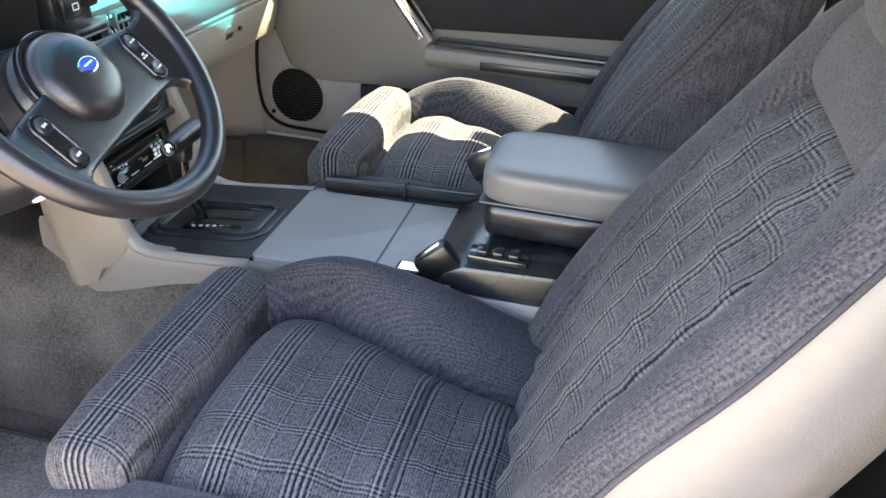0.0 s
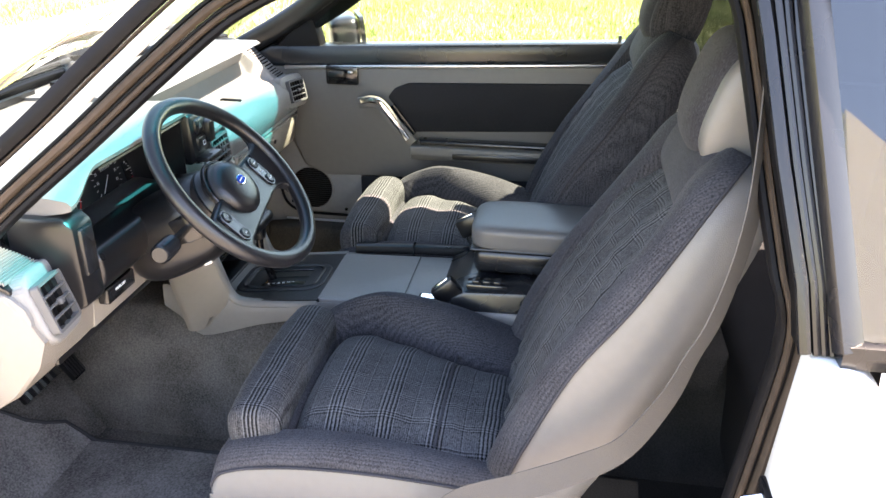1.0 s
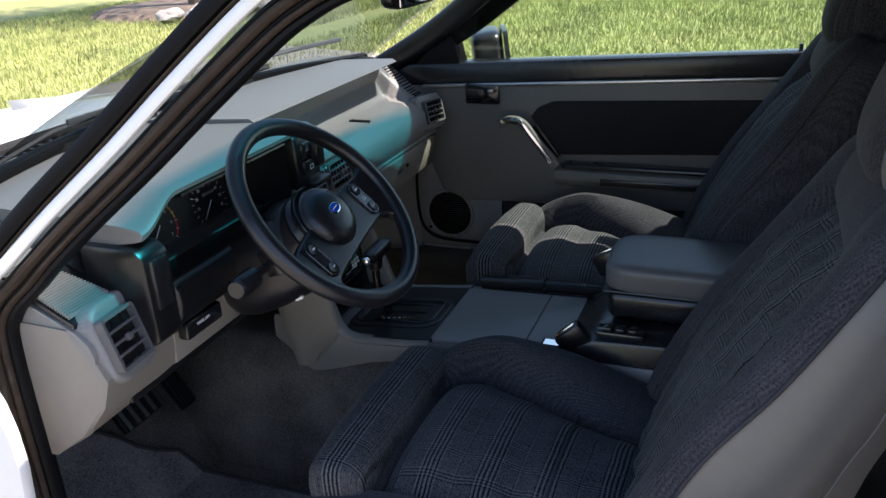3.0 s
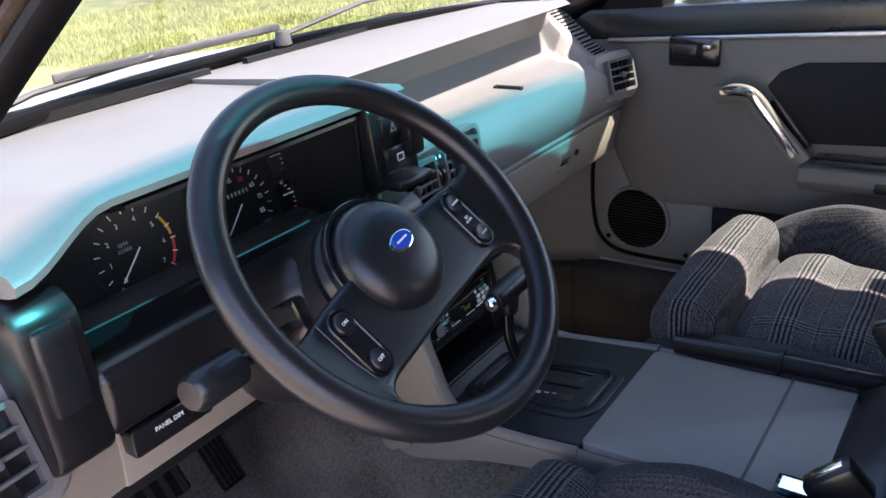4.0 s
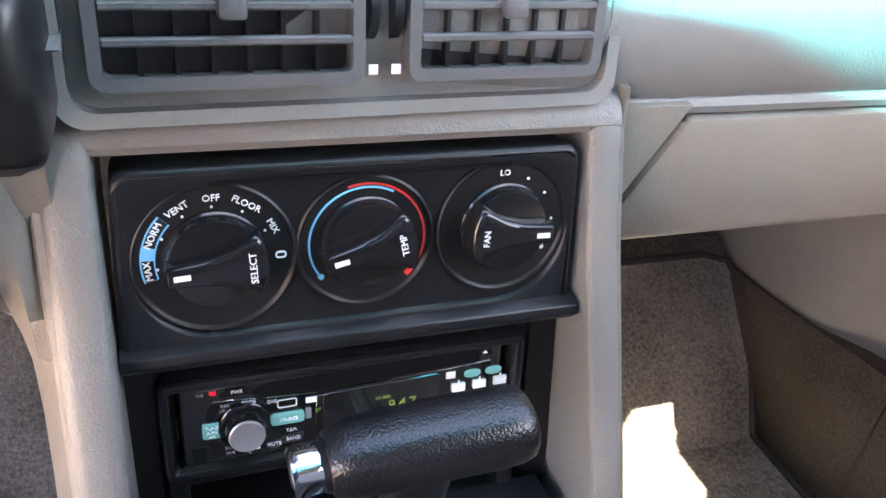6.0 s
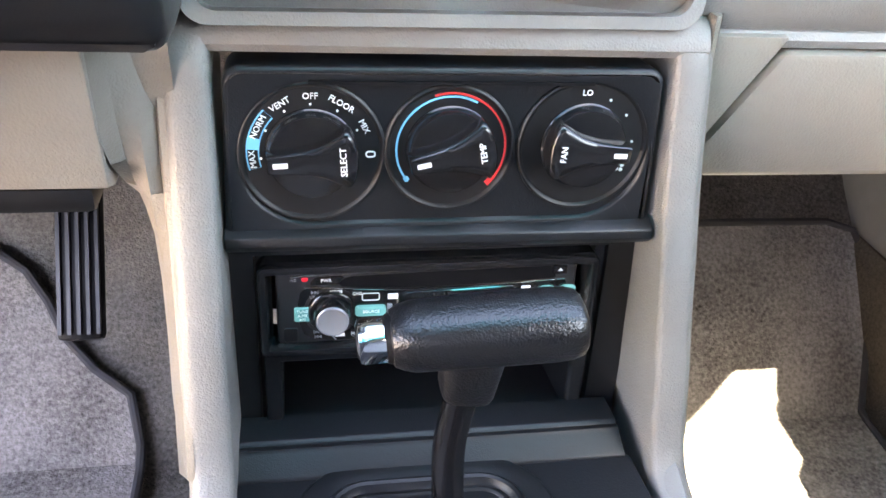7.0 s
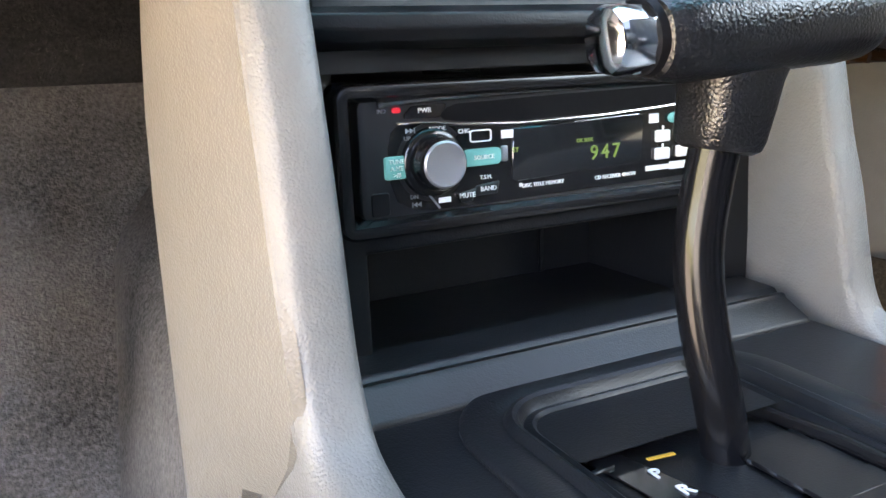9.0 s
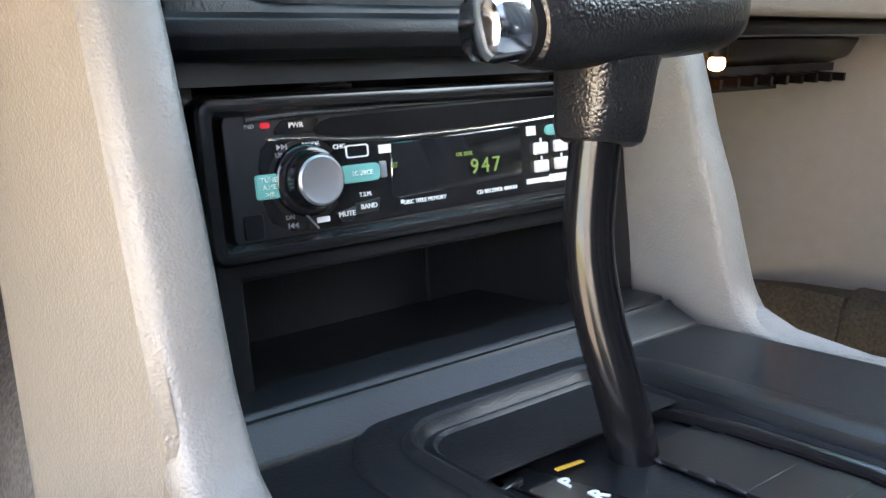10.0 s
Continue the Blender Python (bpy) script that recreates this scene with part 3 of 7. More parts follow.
# B pillar, quarter panel and quarter window, both sides
for sx in (-1, 1):
    inner = sx * 0.70
    rows = ((-0.318, -0.392, 1.352), (-0.345, -0.402, 1.25), (-0.372, -0.428, 1.12), (-0.402, -0.452, 1.0), (-0.415, -0.468, 0.922))
    post = part("b_pillar", loft([[(sx * (0.728 - lean(z)), y0, z), (sx * (0.728 - lean(z)), y1, z), (sx * (0.69 - lean(z)), y1, z), (sx * (0.69 - lean(z)), y0, z)] for y0, y1, z in rows]), RUBBER, car, "black ribbed door pillar trim")
    for f, r in ((0.10, 0.0075), (0.34, 0.0045), (0.50, 0.0045), (0.66, 0.0045), (0.88, 0.0070)):
        part("pillar_rib", sweep([(sx * (0.731 - lean(z)), y0 + (y1 - y0) * f, z) for y0, y1, z in rows], r, 0.006, 8, up=(1, 0, 0), power=3), PILLAR_BLACK, post)
    part("quarter_panel", loft([[(sx * (0.765 + 0.03 * math.sin(math.pi * i / 8)), y - (0.03 if i < 2 else 0) * (1 if k == 0 else 0), 0.925 - 0.075 * i) for i in range(9)]
                                for k, y in enumerate((-0.46, -0.50, -0.7, -0.95, -1.3, -1.7))], closed=False), PAINT, car, "white rear quarter panel")
    part("quarter_jamb", prism([(-0.425, 0.92), (-0.47, 0.92), (-0.50, 0.90), (-0.50, 0.36), (-0.42, 0.36), (-0.41, 0.70)], "x", sx * 0.70, sx * 0.772, 0.01), PAINT, car)
    part("quarter_window", loft([[(sx * (x0 - lean(z)), y, z) for y, z in ((-0.386, 1.335), (-0.464, 0.946), (-1.15, 0.955), (-0.95, 1.305))] for x0 in (0.736, 0.741)]), QUARTER_GLASS, car, "dark tinted quarter window")
    for a, b, nm in (((-0.380, 1.345), (-0.460, 0.936), "window_trim"), ((-0.452, 0.932), (-1.2, 0.940), "window_trim"), ((-0.372, 1.348), (-1.0, 1.318), "window_trim")):
        part(nm, sweep([(sx * (0.744 - lean(a[1])), a[0], a[1]), (sx * (0.744 - lean(b[1])), b[0], b[1])], 0.011, 0.016, 8, up=(0, 0.5, 0.5), power=4), PILLAR_BLACK, car)
    part("quarter_trim", box((sx * 0.66, -0.85, 0.62), (0.05, 0.75, 0.62), 0.02), DOOR_CLOTH, car)
striker = thing("door_striker", (-0.742, -0.415, 0.68), "black door striker with bright steel catch in the jamb", "latch")
part("plate", box((-0.742, -0.415, 0.700), (0.06, 0.022, 0.075), 0.006), BLACK_SMOOTH, striker)
part("catch", sweep([(-0.742, -0.405, 0.725), (-0.742, -0.385, 0.72), (-0.742, -0.385, 0.69), (-0.742, -0.405, 0.685)], 0.006, n=8, up=(1, 0, 0)), CHROME, striker)

# rear of the cabin
part("rear_glass", prism([(-0.85, 1.345), (-1.75, 0.99), (-1.75, 0.985), (-0.85, 1.339)], "x", -0.58, 0.58), QUARTER_GLASS, car)
part("deck", box((0, -1.45, 0.80), (1.4, 0.9, 0.05)), CARPET_SHADE, car)
part("tail", box((0, -1.80, 0.70), (1.5, 0.06, 0.62)), PAINT, car)
rear_seat = thing("rear_bench", (0, -0.85, 0.24), "dark grey cloth rear bench seat", "seat")
part("cushion", pad((0, -0.76, 0.42), (0.62, 0.26, 0.14), 5), DOOR_CLOTH, rear_seat)
part("backrest", pad((0, -1.02, 0.68), (0.62, 0.10, 0.28), 5), DOOR_CLOTH, rear_seat)

# ---- passenger's door ----
door = thing("passenger_door", (0.70, 0.1, 0.36), "closed grey vinyl door with dark cloth inset and chrome pull", "door")
PITCH = 0.042


def pz(y, z):
    """Heights on the door rise slightly to the rear."""
    return z - PITCH * (y - 0.43)


def door_prism(pts, x0, x1, bevel=0.0):
    return prism([(y, pz(y, z)) for y, z in pts], "x", x0, x1, bevel)


part("door_core", door_prism([(0.80, 0.30), (0.78, 0.97), (-0.46, 0.97), (-0.46, 0.30)], 0.70, 0.75, 0.008), PAINT, door)
part("inner_panel", door_prism([(0.62, 0.63), (0.70, 0.82), (0.70, 0.93), (-0.44, 0.925), (-0.44, 0.58), (0.45, 0.60), (0.55, 0.60)], 0.668, 0.705, 0.012), DOOR_GREY, door)
part("upper_cap", door_prism([(0.78, 0.945), (0.70, 0.985), (-0.44, 0.985), (-0.44, 0.93), (0.78, 0.925)], 0.668, 0.73, 0.010), CHARCOAL, door, "dark upper door cap")
part("bright_strip", door_prism([(0.66, 0.931), (-0.44, 0.931), (-0.44, 0.921), (0.66, 0.921)], 0.660, 0.669, 0.003), STEEL, door, "thin pale strip under the cap")
part("cloth_inset", door_prism([(0.34, 0.865), (0.36, 0.84), (0.28, 0.74), (-0.42, 0.745), (-0.42, 0.875), (0.30, 0.88)], 0.658, 0.672, 0.005), DOOR_CLOTH, door, "dark cloth inset")
part("armrest", prism([(0.668, 0.665), (0.636, 0.672), (0.624, 0.69), (0.626, 0.712), (0.64, 0.72), (0.668, 0.722)], "y", -0.42, 0.29, 0.004), DOOR_GREY, door, "grey armrest")
part("armrest_pad", box((0.645, -0.06, 0.726), (0.042, 0.66, 0.012), 0.005), CHARCOAL, door)
part("armrest_pocket", box((0.628, 0.04, 0.690), (0.012, 0.26, 0.02), 0.005), BLACK, door)
part("lower_cloth", door_prism([(0.45, 0.60), (0.45, 0.44), (-0.44, 0.42), (-0.44, 0.60)], 0.672, 0.704, 0.006), DOOR_CLOTH, door, "dark carpeted lower door")
part("lower_panel", door_prism([(0.705, 0.66), (0.705, 0.455), (0.42, 0.445), (0.42, 0.62)], 0.690, 0.702, 0.003), TRIM, door)
pull = part("pull_handle", sweep(smooth_line([(0.652, 0.44, 0.826), (0.636, 0.40, 0.836), (0.632, 0.372, 0.826), (0.630, 0.33, 0.775), (0.635, 0.285, 0.722)]), 0.016, 0.010, 10, up=(1, 0, 0), power=3), DOOR_GREY, door)
part("pull_facing", sweep([(0.640, 0.432, 0.834), (0.622, 0.405, 0.842), (0.618, 0.376, 0.840), (0.618, 0.366, 0.828), (0.622, 0.296, 0.735)], 0.008, 0.004, 8, up=(1, 0, 0), power=3), CHROME, pull, "bright chrome facing")
part("switch_plate", sweep([(0.655, 0.355, 0.815), (0.652, 0.315, 0.765), (0.652, 0.292, 0.735)], 0.020, 0.006, 8, up=(1, 0, 0), power=4), BLACK_SMOOTH, pull)
bez = part("handle_bezel", box((0.664, 0.491, 0.900), (0.012, 0.094, 0.054), 0.005), BLACK_SMOOTH, door, "black inner door handle bezel")
part("lever", box((0.655, 0.505, 0.902), (0.012, 0.045, 0.022), 0.004), BLACK, bez)
part("lock_knob", box((0.655, 0.465, 0.910), (0.010, 0.014, 0.008), 0.002), STEEL, bez)
part("lock_button", cyl(0.005, 0.03, 10, m=T((0.69, -0.27, 1.0))), BLACK, door)
part("door_glass", loft([[(x0 - 1.25 * lean(z), y, z) for y, z in ((0.66, 0.965), (0.24, 1.30), (-0.36, 1.325), (-0.44, 0.98))] for x0 in (0.712, 0.716)]), SIDE_GLASS, door, "raised clear side window")
part("window_frame", sweep(smooth_line([(0.712, 0.735, 0.965), (0.672, 0.515, 1.090), (0.618, 0.315, 1.225), (0.545, 0.16, 1.318)], 6), 0.036, 0.012, 12, up=(1, 0, 0.35), power=3), RUBBER, door, "black front frame of the window")
SPEAKER = [(0.45, 0.598), (0.52, 0.626), (0.58, 0.662), (0.63, 0.694), (0.665, 0.702), (0.688, 0.690), (0.700, 0.66), (0.703, 0.60), (0.700, 0.545), (0.690, 0.510), (0.668, 0.486), (0.640, 0.475), (0.60, 0.471), (0.45, 0.470)]
sp = part("speaker_panel", prism(SPEAKER, "x", 0.682, 0.70, 0.005), TRIM, door, "grey speaker panel with round grille")
part("panel_gasket", sweep(smooth_line([(0.686, y + 0.004 * (1 if y > 0.62 else 0), z - (0.006 if z < 0.53 else 0)) for y, z in SPEAKER[3:]], 4), 0.0045, 0.004, 8, up=(1, 0, 0)), RUBBER, door, "black edge gasket")
SPK = plane_at((0.6815, 0.606, 0.550), (0, -1, 0), (0, 0, 1))
part("speaker_rim", ring(0.072, 0.064, 0.004, m=SPK), TRIM, sp)
part("grille", cyl(0.065, 0.002, 40, m=SPK), BLACK, sp, "round black speaker grille")
for k in range(19):
    z = -0.059 + k * 0.00655
    w = math.sqrt(0.063 ** 2 - z * z)
    part("grille_bar", box((0, z, 0.0035), (2 * w, 0.0028, 0.003), m=SPK), BLACK_SMOOTH, sp, smooth=False)
for y, z in ((0.668, 0.503), (0.50, 0.486)):
    part("screw", cyl(0.005, 0.003, 12, m=plane_at((0.681, y, z), (0, -1, 0), (0, 0, 1))), BLACK_SMOOTH, sp)
mir = thing("wing_mirror", (0.80, 0.50, 0.97), "black door mirror with pale glass on the passenger door", "mirror")
part("housing", pad((0, 0, -0.045), (0.090, 0.050, 0.044), 4.5, m=plane_at((0.838, 0.486, 1.000), (1, 0.38, 0), (0, 0.1, 1))), BLACK, mir)
part("bezel", frame_bm(rounded(0.175, 0.092, 0.02), rounded(0.155, 0.074, 0.014), 0, 0.012, plane_at((0.838, 0.486, 1.000), (1, 0.38, 0), (0, 0.1, 1))), BLACK, mir)
part("glass", prism(rounded(0.160, 0.078, 0.014), "z", 0, 0.004, m=plane_at((0.838, 0.484, 1.000), (1, 0.38, 0), (0, 0.1, 1))), MIRROR, mir)
part("foot", prism([(0.70, 0.955), (0.60, 1.055), (0.57, 1.05), (0.55, 0.97)], "x", 0.672, 0.735, 0.008), RUBBER, mir, "black triangular mirror foot")

# ---- dashboard ----
dash = thing("dashboard", (0, 0.75, 0.80), "grey moulded dashboard with an open tray before the passenger", "dashboard")
# SEC_P's overhanging lip is made up, to keep the tray's back wall shaded.
SEC_P = [(.634, .795), (.622, .812), (.617, .838), (.622, .865), (.642, .888), (.668, .896), (.718, .896), (.744, .912), (.757, .945), (.738, .984), (.690, .998), (.700, 1.005), (1.02, .990), (1.06, .93), (1.0, .78), (.75, .76)]
SEC_E = [(.634, .795), (.622, .812), (.614, .838), (.618, .865), (.642, .890), (.668, .899), (.686, .912), (.712, .938), (.745, .966), (.770, .984), (.800, .992), (.93, .994), (1.02, .985), (1.06, .93), (1.0, .78), (.75, .76)]
SEC_H = [(.600, .838), (.590, .842), (.697, .838), (.724, .960), (.580, .990), (.566, .994), (.564, 1.001), (.572, 1.006), (.60, 1.005), (.70, .998), (.80, .992), (.93, .988), (1.02, .985), (1.06, .93), (1.0, .83), (.66, .832)]
SEC_HL = [(.565, .800), (.556, .806), (.690, .836), (.714, .930), (.570, .955), (.556, .959), (.554, .967), (.560, .973), (.59, .977), (.70, .983), (.80, .986), (.93, .988), (1.02, .985), (1.06, .93), (1.0, .78), (.62, .775)]
SEC_L = [(.60, .765), (.588, .785), (.580, .83), (.586, .848), (.604, .864), (.64, .880), (.68, .898), (.72, .918), (.76, .940), (.80, .962), (.85, .984), (.93, .993), (1.0, .985), (1.03, .93), (.98, .76), (.72, .74)]


def blend(a, b, t):
    return [(p[0] * (1 - t) + q[0] * t, p[1] * (1 - t) + q[1] * t) for p, q in zip(a, b)]


def dash_rings(keys):
    out = []
    for (x0, s0), (x1, s1) in zip(keys, keys[1:]):
        n = 3 if s0 is s1 else 7
        for i in range(n):
            t = i / n
            w = t * t * (3 - 2 * t)
            x = x0 + (x1 - x0) * t
            out.append([(x, y, z) for y, z in blend(s0, s1, w)])
    out.append([(keys[-1][0], y, z) for y, z in keys[-1][1]])
    return out


part("pad", loft(dash_rings([(-0.085, SEC_P), (0.572, SEC_P), (0.602, SEC_E), (0.665, SEC_E)])), DASH, dash, "grey padded top with a scooped tray")
part("cluster_hood", loft(dash_rings([(-0.565, SEC_HL), (-0.47, SEC_H), (-0.088, SEC_H)])), DASH, dash, "grey hood over the instruments")
part("end_cap", loft(dash_rings([(-0.665, SEC_L), (-0.567, SEC_L)])), DASH, dash)
for sx in (-1, 1):
    for k in range(26):
        f = k / 25
        y = 0.665 + 0.17 * f
        w, z = 0.046, float(np.interp(y, (0.668, 0.686, 0.712, 0.745, 0.770, 0.80, 0.93), (0.899, 0.912, 0.938, 0.966, 0.984, 0.992, 0.994)))
        if sx < 0:
            y, z, w = 0.614 + 0.10 * f, 0.884 + 0.050 * f, 0.078 * (1 - 0.35 * f)
        part("corner_grille_bar", box((sx * (0.660 - w / 2), y, z), (w, 0.0021, 0.006 if sx < 0 else 0.0045)), DASH if sx < 0 else CHARCOAL, dash, smooth=False)
part("corner_grille_bed", loft([[(-0.662, y, z - 0.006), (-0.575, y, z - 0.006), (-0.575, y, z - 0.012), (-0.662, y, z - 0.012)] for y, z in ((0.606, 0.880), (0.724, 0.939))]), BLACK, dash)
# tray ribs
for x in (0.127, 0.341):
    part("tray_rib", box((x, 0.690, 0.897), (0.012, 0.054, 0.007), 0.003), CHARCOAL, dash)
# upper defroster slots
for x0, x1 in ((-0.45, -0.05), (0.02, 0.45)):
    part("defroster_slot", box(((x0 + x1) / 2, 0.95, 0.9955), (x1 - x0, 0.012, 0.012)), BLACK, dash)
# lower edge roll between the end vents
part("lower_roll", sweep([(x, 0.632, 0.797) for x in (0.16, 0.3, 0.5, 0.66)], 0.006, n=8), DASH, dash)
def sheared(bm):
    """Leans a panel so that its foot goes forward."""
    for v in bm.verts:
        v.co.y += 0.21 * (0.79 - v.co.z)
    return bm


glove = part("glovebox_door", sheared(prism([(0.2045, 0.791), (0.648, 0.789), (0.648, 0.712), (0.640, 0.706), (0.186, 0.708), (0.180, 0.713), (0.180, 0.733)], "y", 0.6235, 0.650, 0.004)), DASH_LOW, dash, "warm grey glovebox door")
part("latch_recess", sheared(prism([(0.412, 0.757), (0.440, 0.757), (0.430, 0.745), (0.406, 0.745)], "y", 0.6225, 0.6245)), BLACK, glove)
part("latch_flap", sheared(prism([(0.405, 0.772), (0.448, 0.772), (0.440, 0.757), (0.400, 0.757)], "y", 0.6215, 0.6245, 0.001)), DASH_LOW, glove)
part("latch_lip", sheared(prism([(0.398, 0.745), (0.432, 0.745), (0.428, 0.7415), (0.396, 0.7415)], "y", 0.6205, 0.6245, 0.001)), DASH_LOW, glove)
part("lock", cyl(0.0055, 0.004, 16, m=plane_at((0.458, 0.628, 0.758), (1, 0, 0), (0, -0.2, 1))), BLACK, glove)
part("glovebox_side", sheared(prism([(0.150, 0.800), (0.2025, 0.800), (0.1775, 0.737), (0.1765, 0.722), (0.150, 0.722)], "y", 0.6240, 0.66, 0.001)), DASH_LOW, dash)
part("under_tray", box((0.42, 0.75, 0.700), (0.5, 0.16, 0.012), 0.004), BLACK, dash, "black cover under the glovebox")
duct = part("heater_duct", prism([(0.765, 0.690), (0.775, 0.672), (0.86, 0.640), (0.90, 0.645), (0.90, 0.69)], "x", 0.40, 0.66, 0.004), BLACK, dash, "black ribbed heater duct")
for k in range(10):
    part("duct_rib", box((0.42 + k * 0.025, 0.815, 0.652), (0.004, 0.09, 0.008), m=None), BLACK_SMOOTH, duct, smooth=False)
for k in range(3):
    part("duct_rib", box((0.53, 0.79 + k * 0.03, 0.661 - k * 0.011), (0.25, 0.004, 0.008)), BLACK_SMOOTH, duct, smooth=False)
lamp = thing("footwell_lamp", (0.416, 0.756, 0.690), "small lit amber footwell lamp under the dash", "lamp")
part("bulb", pad((0.416, 0.756, 0.671), (0.007, 0.006, 0.006), 2.5, 8), AMBER_LAMP, lamp)
part("holder", cyl(0.008, 0.018, 14, m=T((0.416, 0.756, 0.676))), BLACK, lamp)
knee = part("knee_panel", prism([(0.62, 0.832), (0.578, 0.832), (0.583, 0.80), (0.590, 0.735), (0.605, 0.728), (0.68, 0.735), (0.68, 0.80)], "x", -0.51, -0.1305, 0.002), DASH_LOW, dash, "warm grey panel under the column")
part("end_panel", loft([[(x, 0.568 + d, 0.796), (x, 0.585 + d, 0.752), (x, 0.626 + d, 0.700), (x, 0.692, 0.656), (x, 0.80, 0.65), (x, 0.80, 0.872), (x, 0.66, 0.869), (x, 0.612 + d, 0.868), (x, 0.588 + d, 0.835)] for x, d in ((-0.668, 0.006), (-0.664, 0.0), (-0.640, 0.002))]), DASH_LOW, dash, "grey end panel of the dash")
part("knee_end", loft([[(x, *p) for p in row] for x, row in ((-0.664, ((0.567, 0.796), (0.584, 0.752), (0.626, 0.701), (0.69, 0.662), (0.72, 0.70), (0.70, 0.80))), (-0.60, ((0.574, 0.790), (0.584, 0.752), (0.612, 0.712), (0.66, 0.690), (0.70, 0.71), (0.69, 0.80))), (-0.50, ((0.589, 0.792), (0.590, 0.760), (0.594, 0.736), (0.61, 0.730), (0.67, 0.736), (0.67, 0.80))))]), DASH_LOW, dash)
part("under_cover", box((-0.37, 0.70, 0.722), (0.46, 0.20, 0.014), 0.004), BLACK, dash, "black cover under the knee panel")


def vent(name, m, w, h, cols, rows, parent, knob=0.0):
    """An air outlet: frame, dark throat, upright vanes, slats and a thumb knob."""
    v = part(name, frame_bm(rounded(w, h, 0.006), rounded(w - 0.010, h - 0.010, 0.003), -0.002, 0.011, m), VENT_GREY, parent, "grey air outlet with slats")
    part("throat", box((0, 0, -0.001), (w - 0.006, h - 0.006, 0.003), m=m), BLACK, v)
    for c in range(1, cols):
        part("vane", box((-(w - 0.010) / 2 + (w - 0.010) * c / cols, 0, 0.0035), (0.0018, h - 0.010, 0.006), m=m), BLACK, v, smooth=False)
    for r in range(1, rows):
        part("slat", box((0, -(h - 0.010) / 2 + (h - 0.010) * r / rows, 0.0085), (w - 0.010, 0.0034, 0.006), 0.0008, 1, m=m), VENT_GREY, v, smooth=False)
    part("thumb_knob", box((knob, 0, 0.012), (0.011, 0.010, 0.008), 0.002, m=m), VENT_GREY, v)
    return v


CV = plane_at((0.026, 0.6195, 0.851), (1, 0.03, 0), (0, 0.14, 1))
bezel = part("centre_vent_bezel", prism(rounded(0.242, 0.092, 0.012), "z", -0.02, -0.0055, m=CV), DASH, dash, "grey centre outlet bezel")
part("bezel_rim", frame_bm(rounded(0.242, 0.092, 0.012), rounded(0.230, 0.080, 0.010), -0.006, 0.004, CV), DASH, bezel)
vent("air_vent", CV @ T((-0.055, 0, -0.001)), 0.104, 0.062, 7, 4, bezel)
vent("air_vent", CV @ T((0.062, 0, -0.001)), 0.092, 0.062, 6, 4, bezel)
for x in (0.0015, 0.0115):
    part("thumb_wheel", cyl(0.016, 0.004, 20, m=CV @ T((x - 0.002, 0, -0.006)) @ pose(0, 0, 0, 0, 90, 0)), CHARCOAL, bezel)
    for y in (-0.026, 0.026):
        part("mark", box((x, y, 0.006), (0.004, 0.004, 0.001), m=CV), WHITE_INK, bezel, smooth=False)
EV = plane_at((0.608, 0.619, 0.862), (1, -0.32, 0.0), (0, 0.25, 1))
pod = part("end_vent_pod", prism(rounded(0.100, 0.090, 0.02), "z", -0.05, 0.003, 0.003, m=EV), DASH, dash)
vent("air_vent", EV @ T((0.004, 0, 0.0045)), 0.068, 0.062, 5, 4, pod)
LV = plane_at((-0.604, 0.584, 0.834), (1, 0.14, -0.04), (0, 0.32, 1))
pod = part("end_vent_pod", prism(rounded(0.106, 0.116, 0.030, 8), "z", -0.06, 0.004, 0.009, 4, m=LV), DASH, dash)
vent("air_vent", LV @ T((-0.012, 0, 0.006)), 0.070, 0.078, 3, 4, pod)

# instrument cluster
cluster = thing("instrument_cluster", (-0.32, 0.68, 0.83), "black instrument panel with dials and white numerals", "instruments")
FACE = plane_at((-0.332, 0.6945, 0.901), (1, 0, 0), (0, 0.24, 1))
part("face", prism(rounded(0.42, 0.118, 0.006), "z", -0.003, 0.0, m=FACE), BLACK, cluster)
part("lower_bezel", prism([(0.556, 0.880), (0.546, 0.868), (0.543, 0.842), (0.548, 0.820), (0.556, 0.811), (0.585, 0.808), (0.62, 0.810), (0.62, 0.880)], "x", -0.53, -0.092, 0.009, 3), BLACK, cluster, "black lower bezel under the dials")
part("hood_liner", prism([(0.724, 0.952), (0.572, 0.9885), (0.571, 0.985), (0.724, 0.947)], "x", -0.455, -0.160), BLACK, cluster, "black underside of the hood")
part("side_liner", box((-0.1635, 0.650, 0.915), (0.004, 0.150, 0.145)), BLACK, cluster)
lower_trim = part("lower_trim", prism([(0.690, 0.868), (0.670, 0.869), (0.590, 0.860), (0.572, 0.850), (0.68, 0.845)], "x", -0.53, -0.165, 0.002), LENS_SUN_GREY, cluster, "strip below the dials, greyed for the sun on the lens")


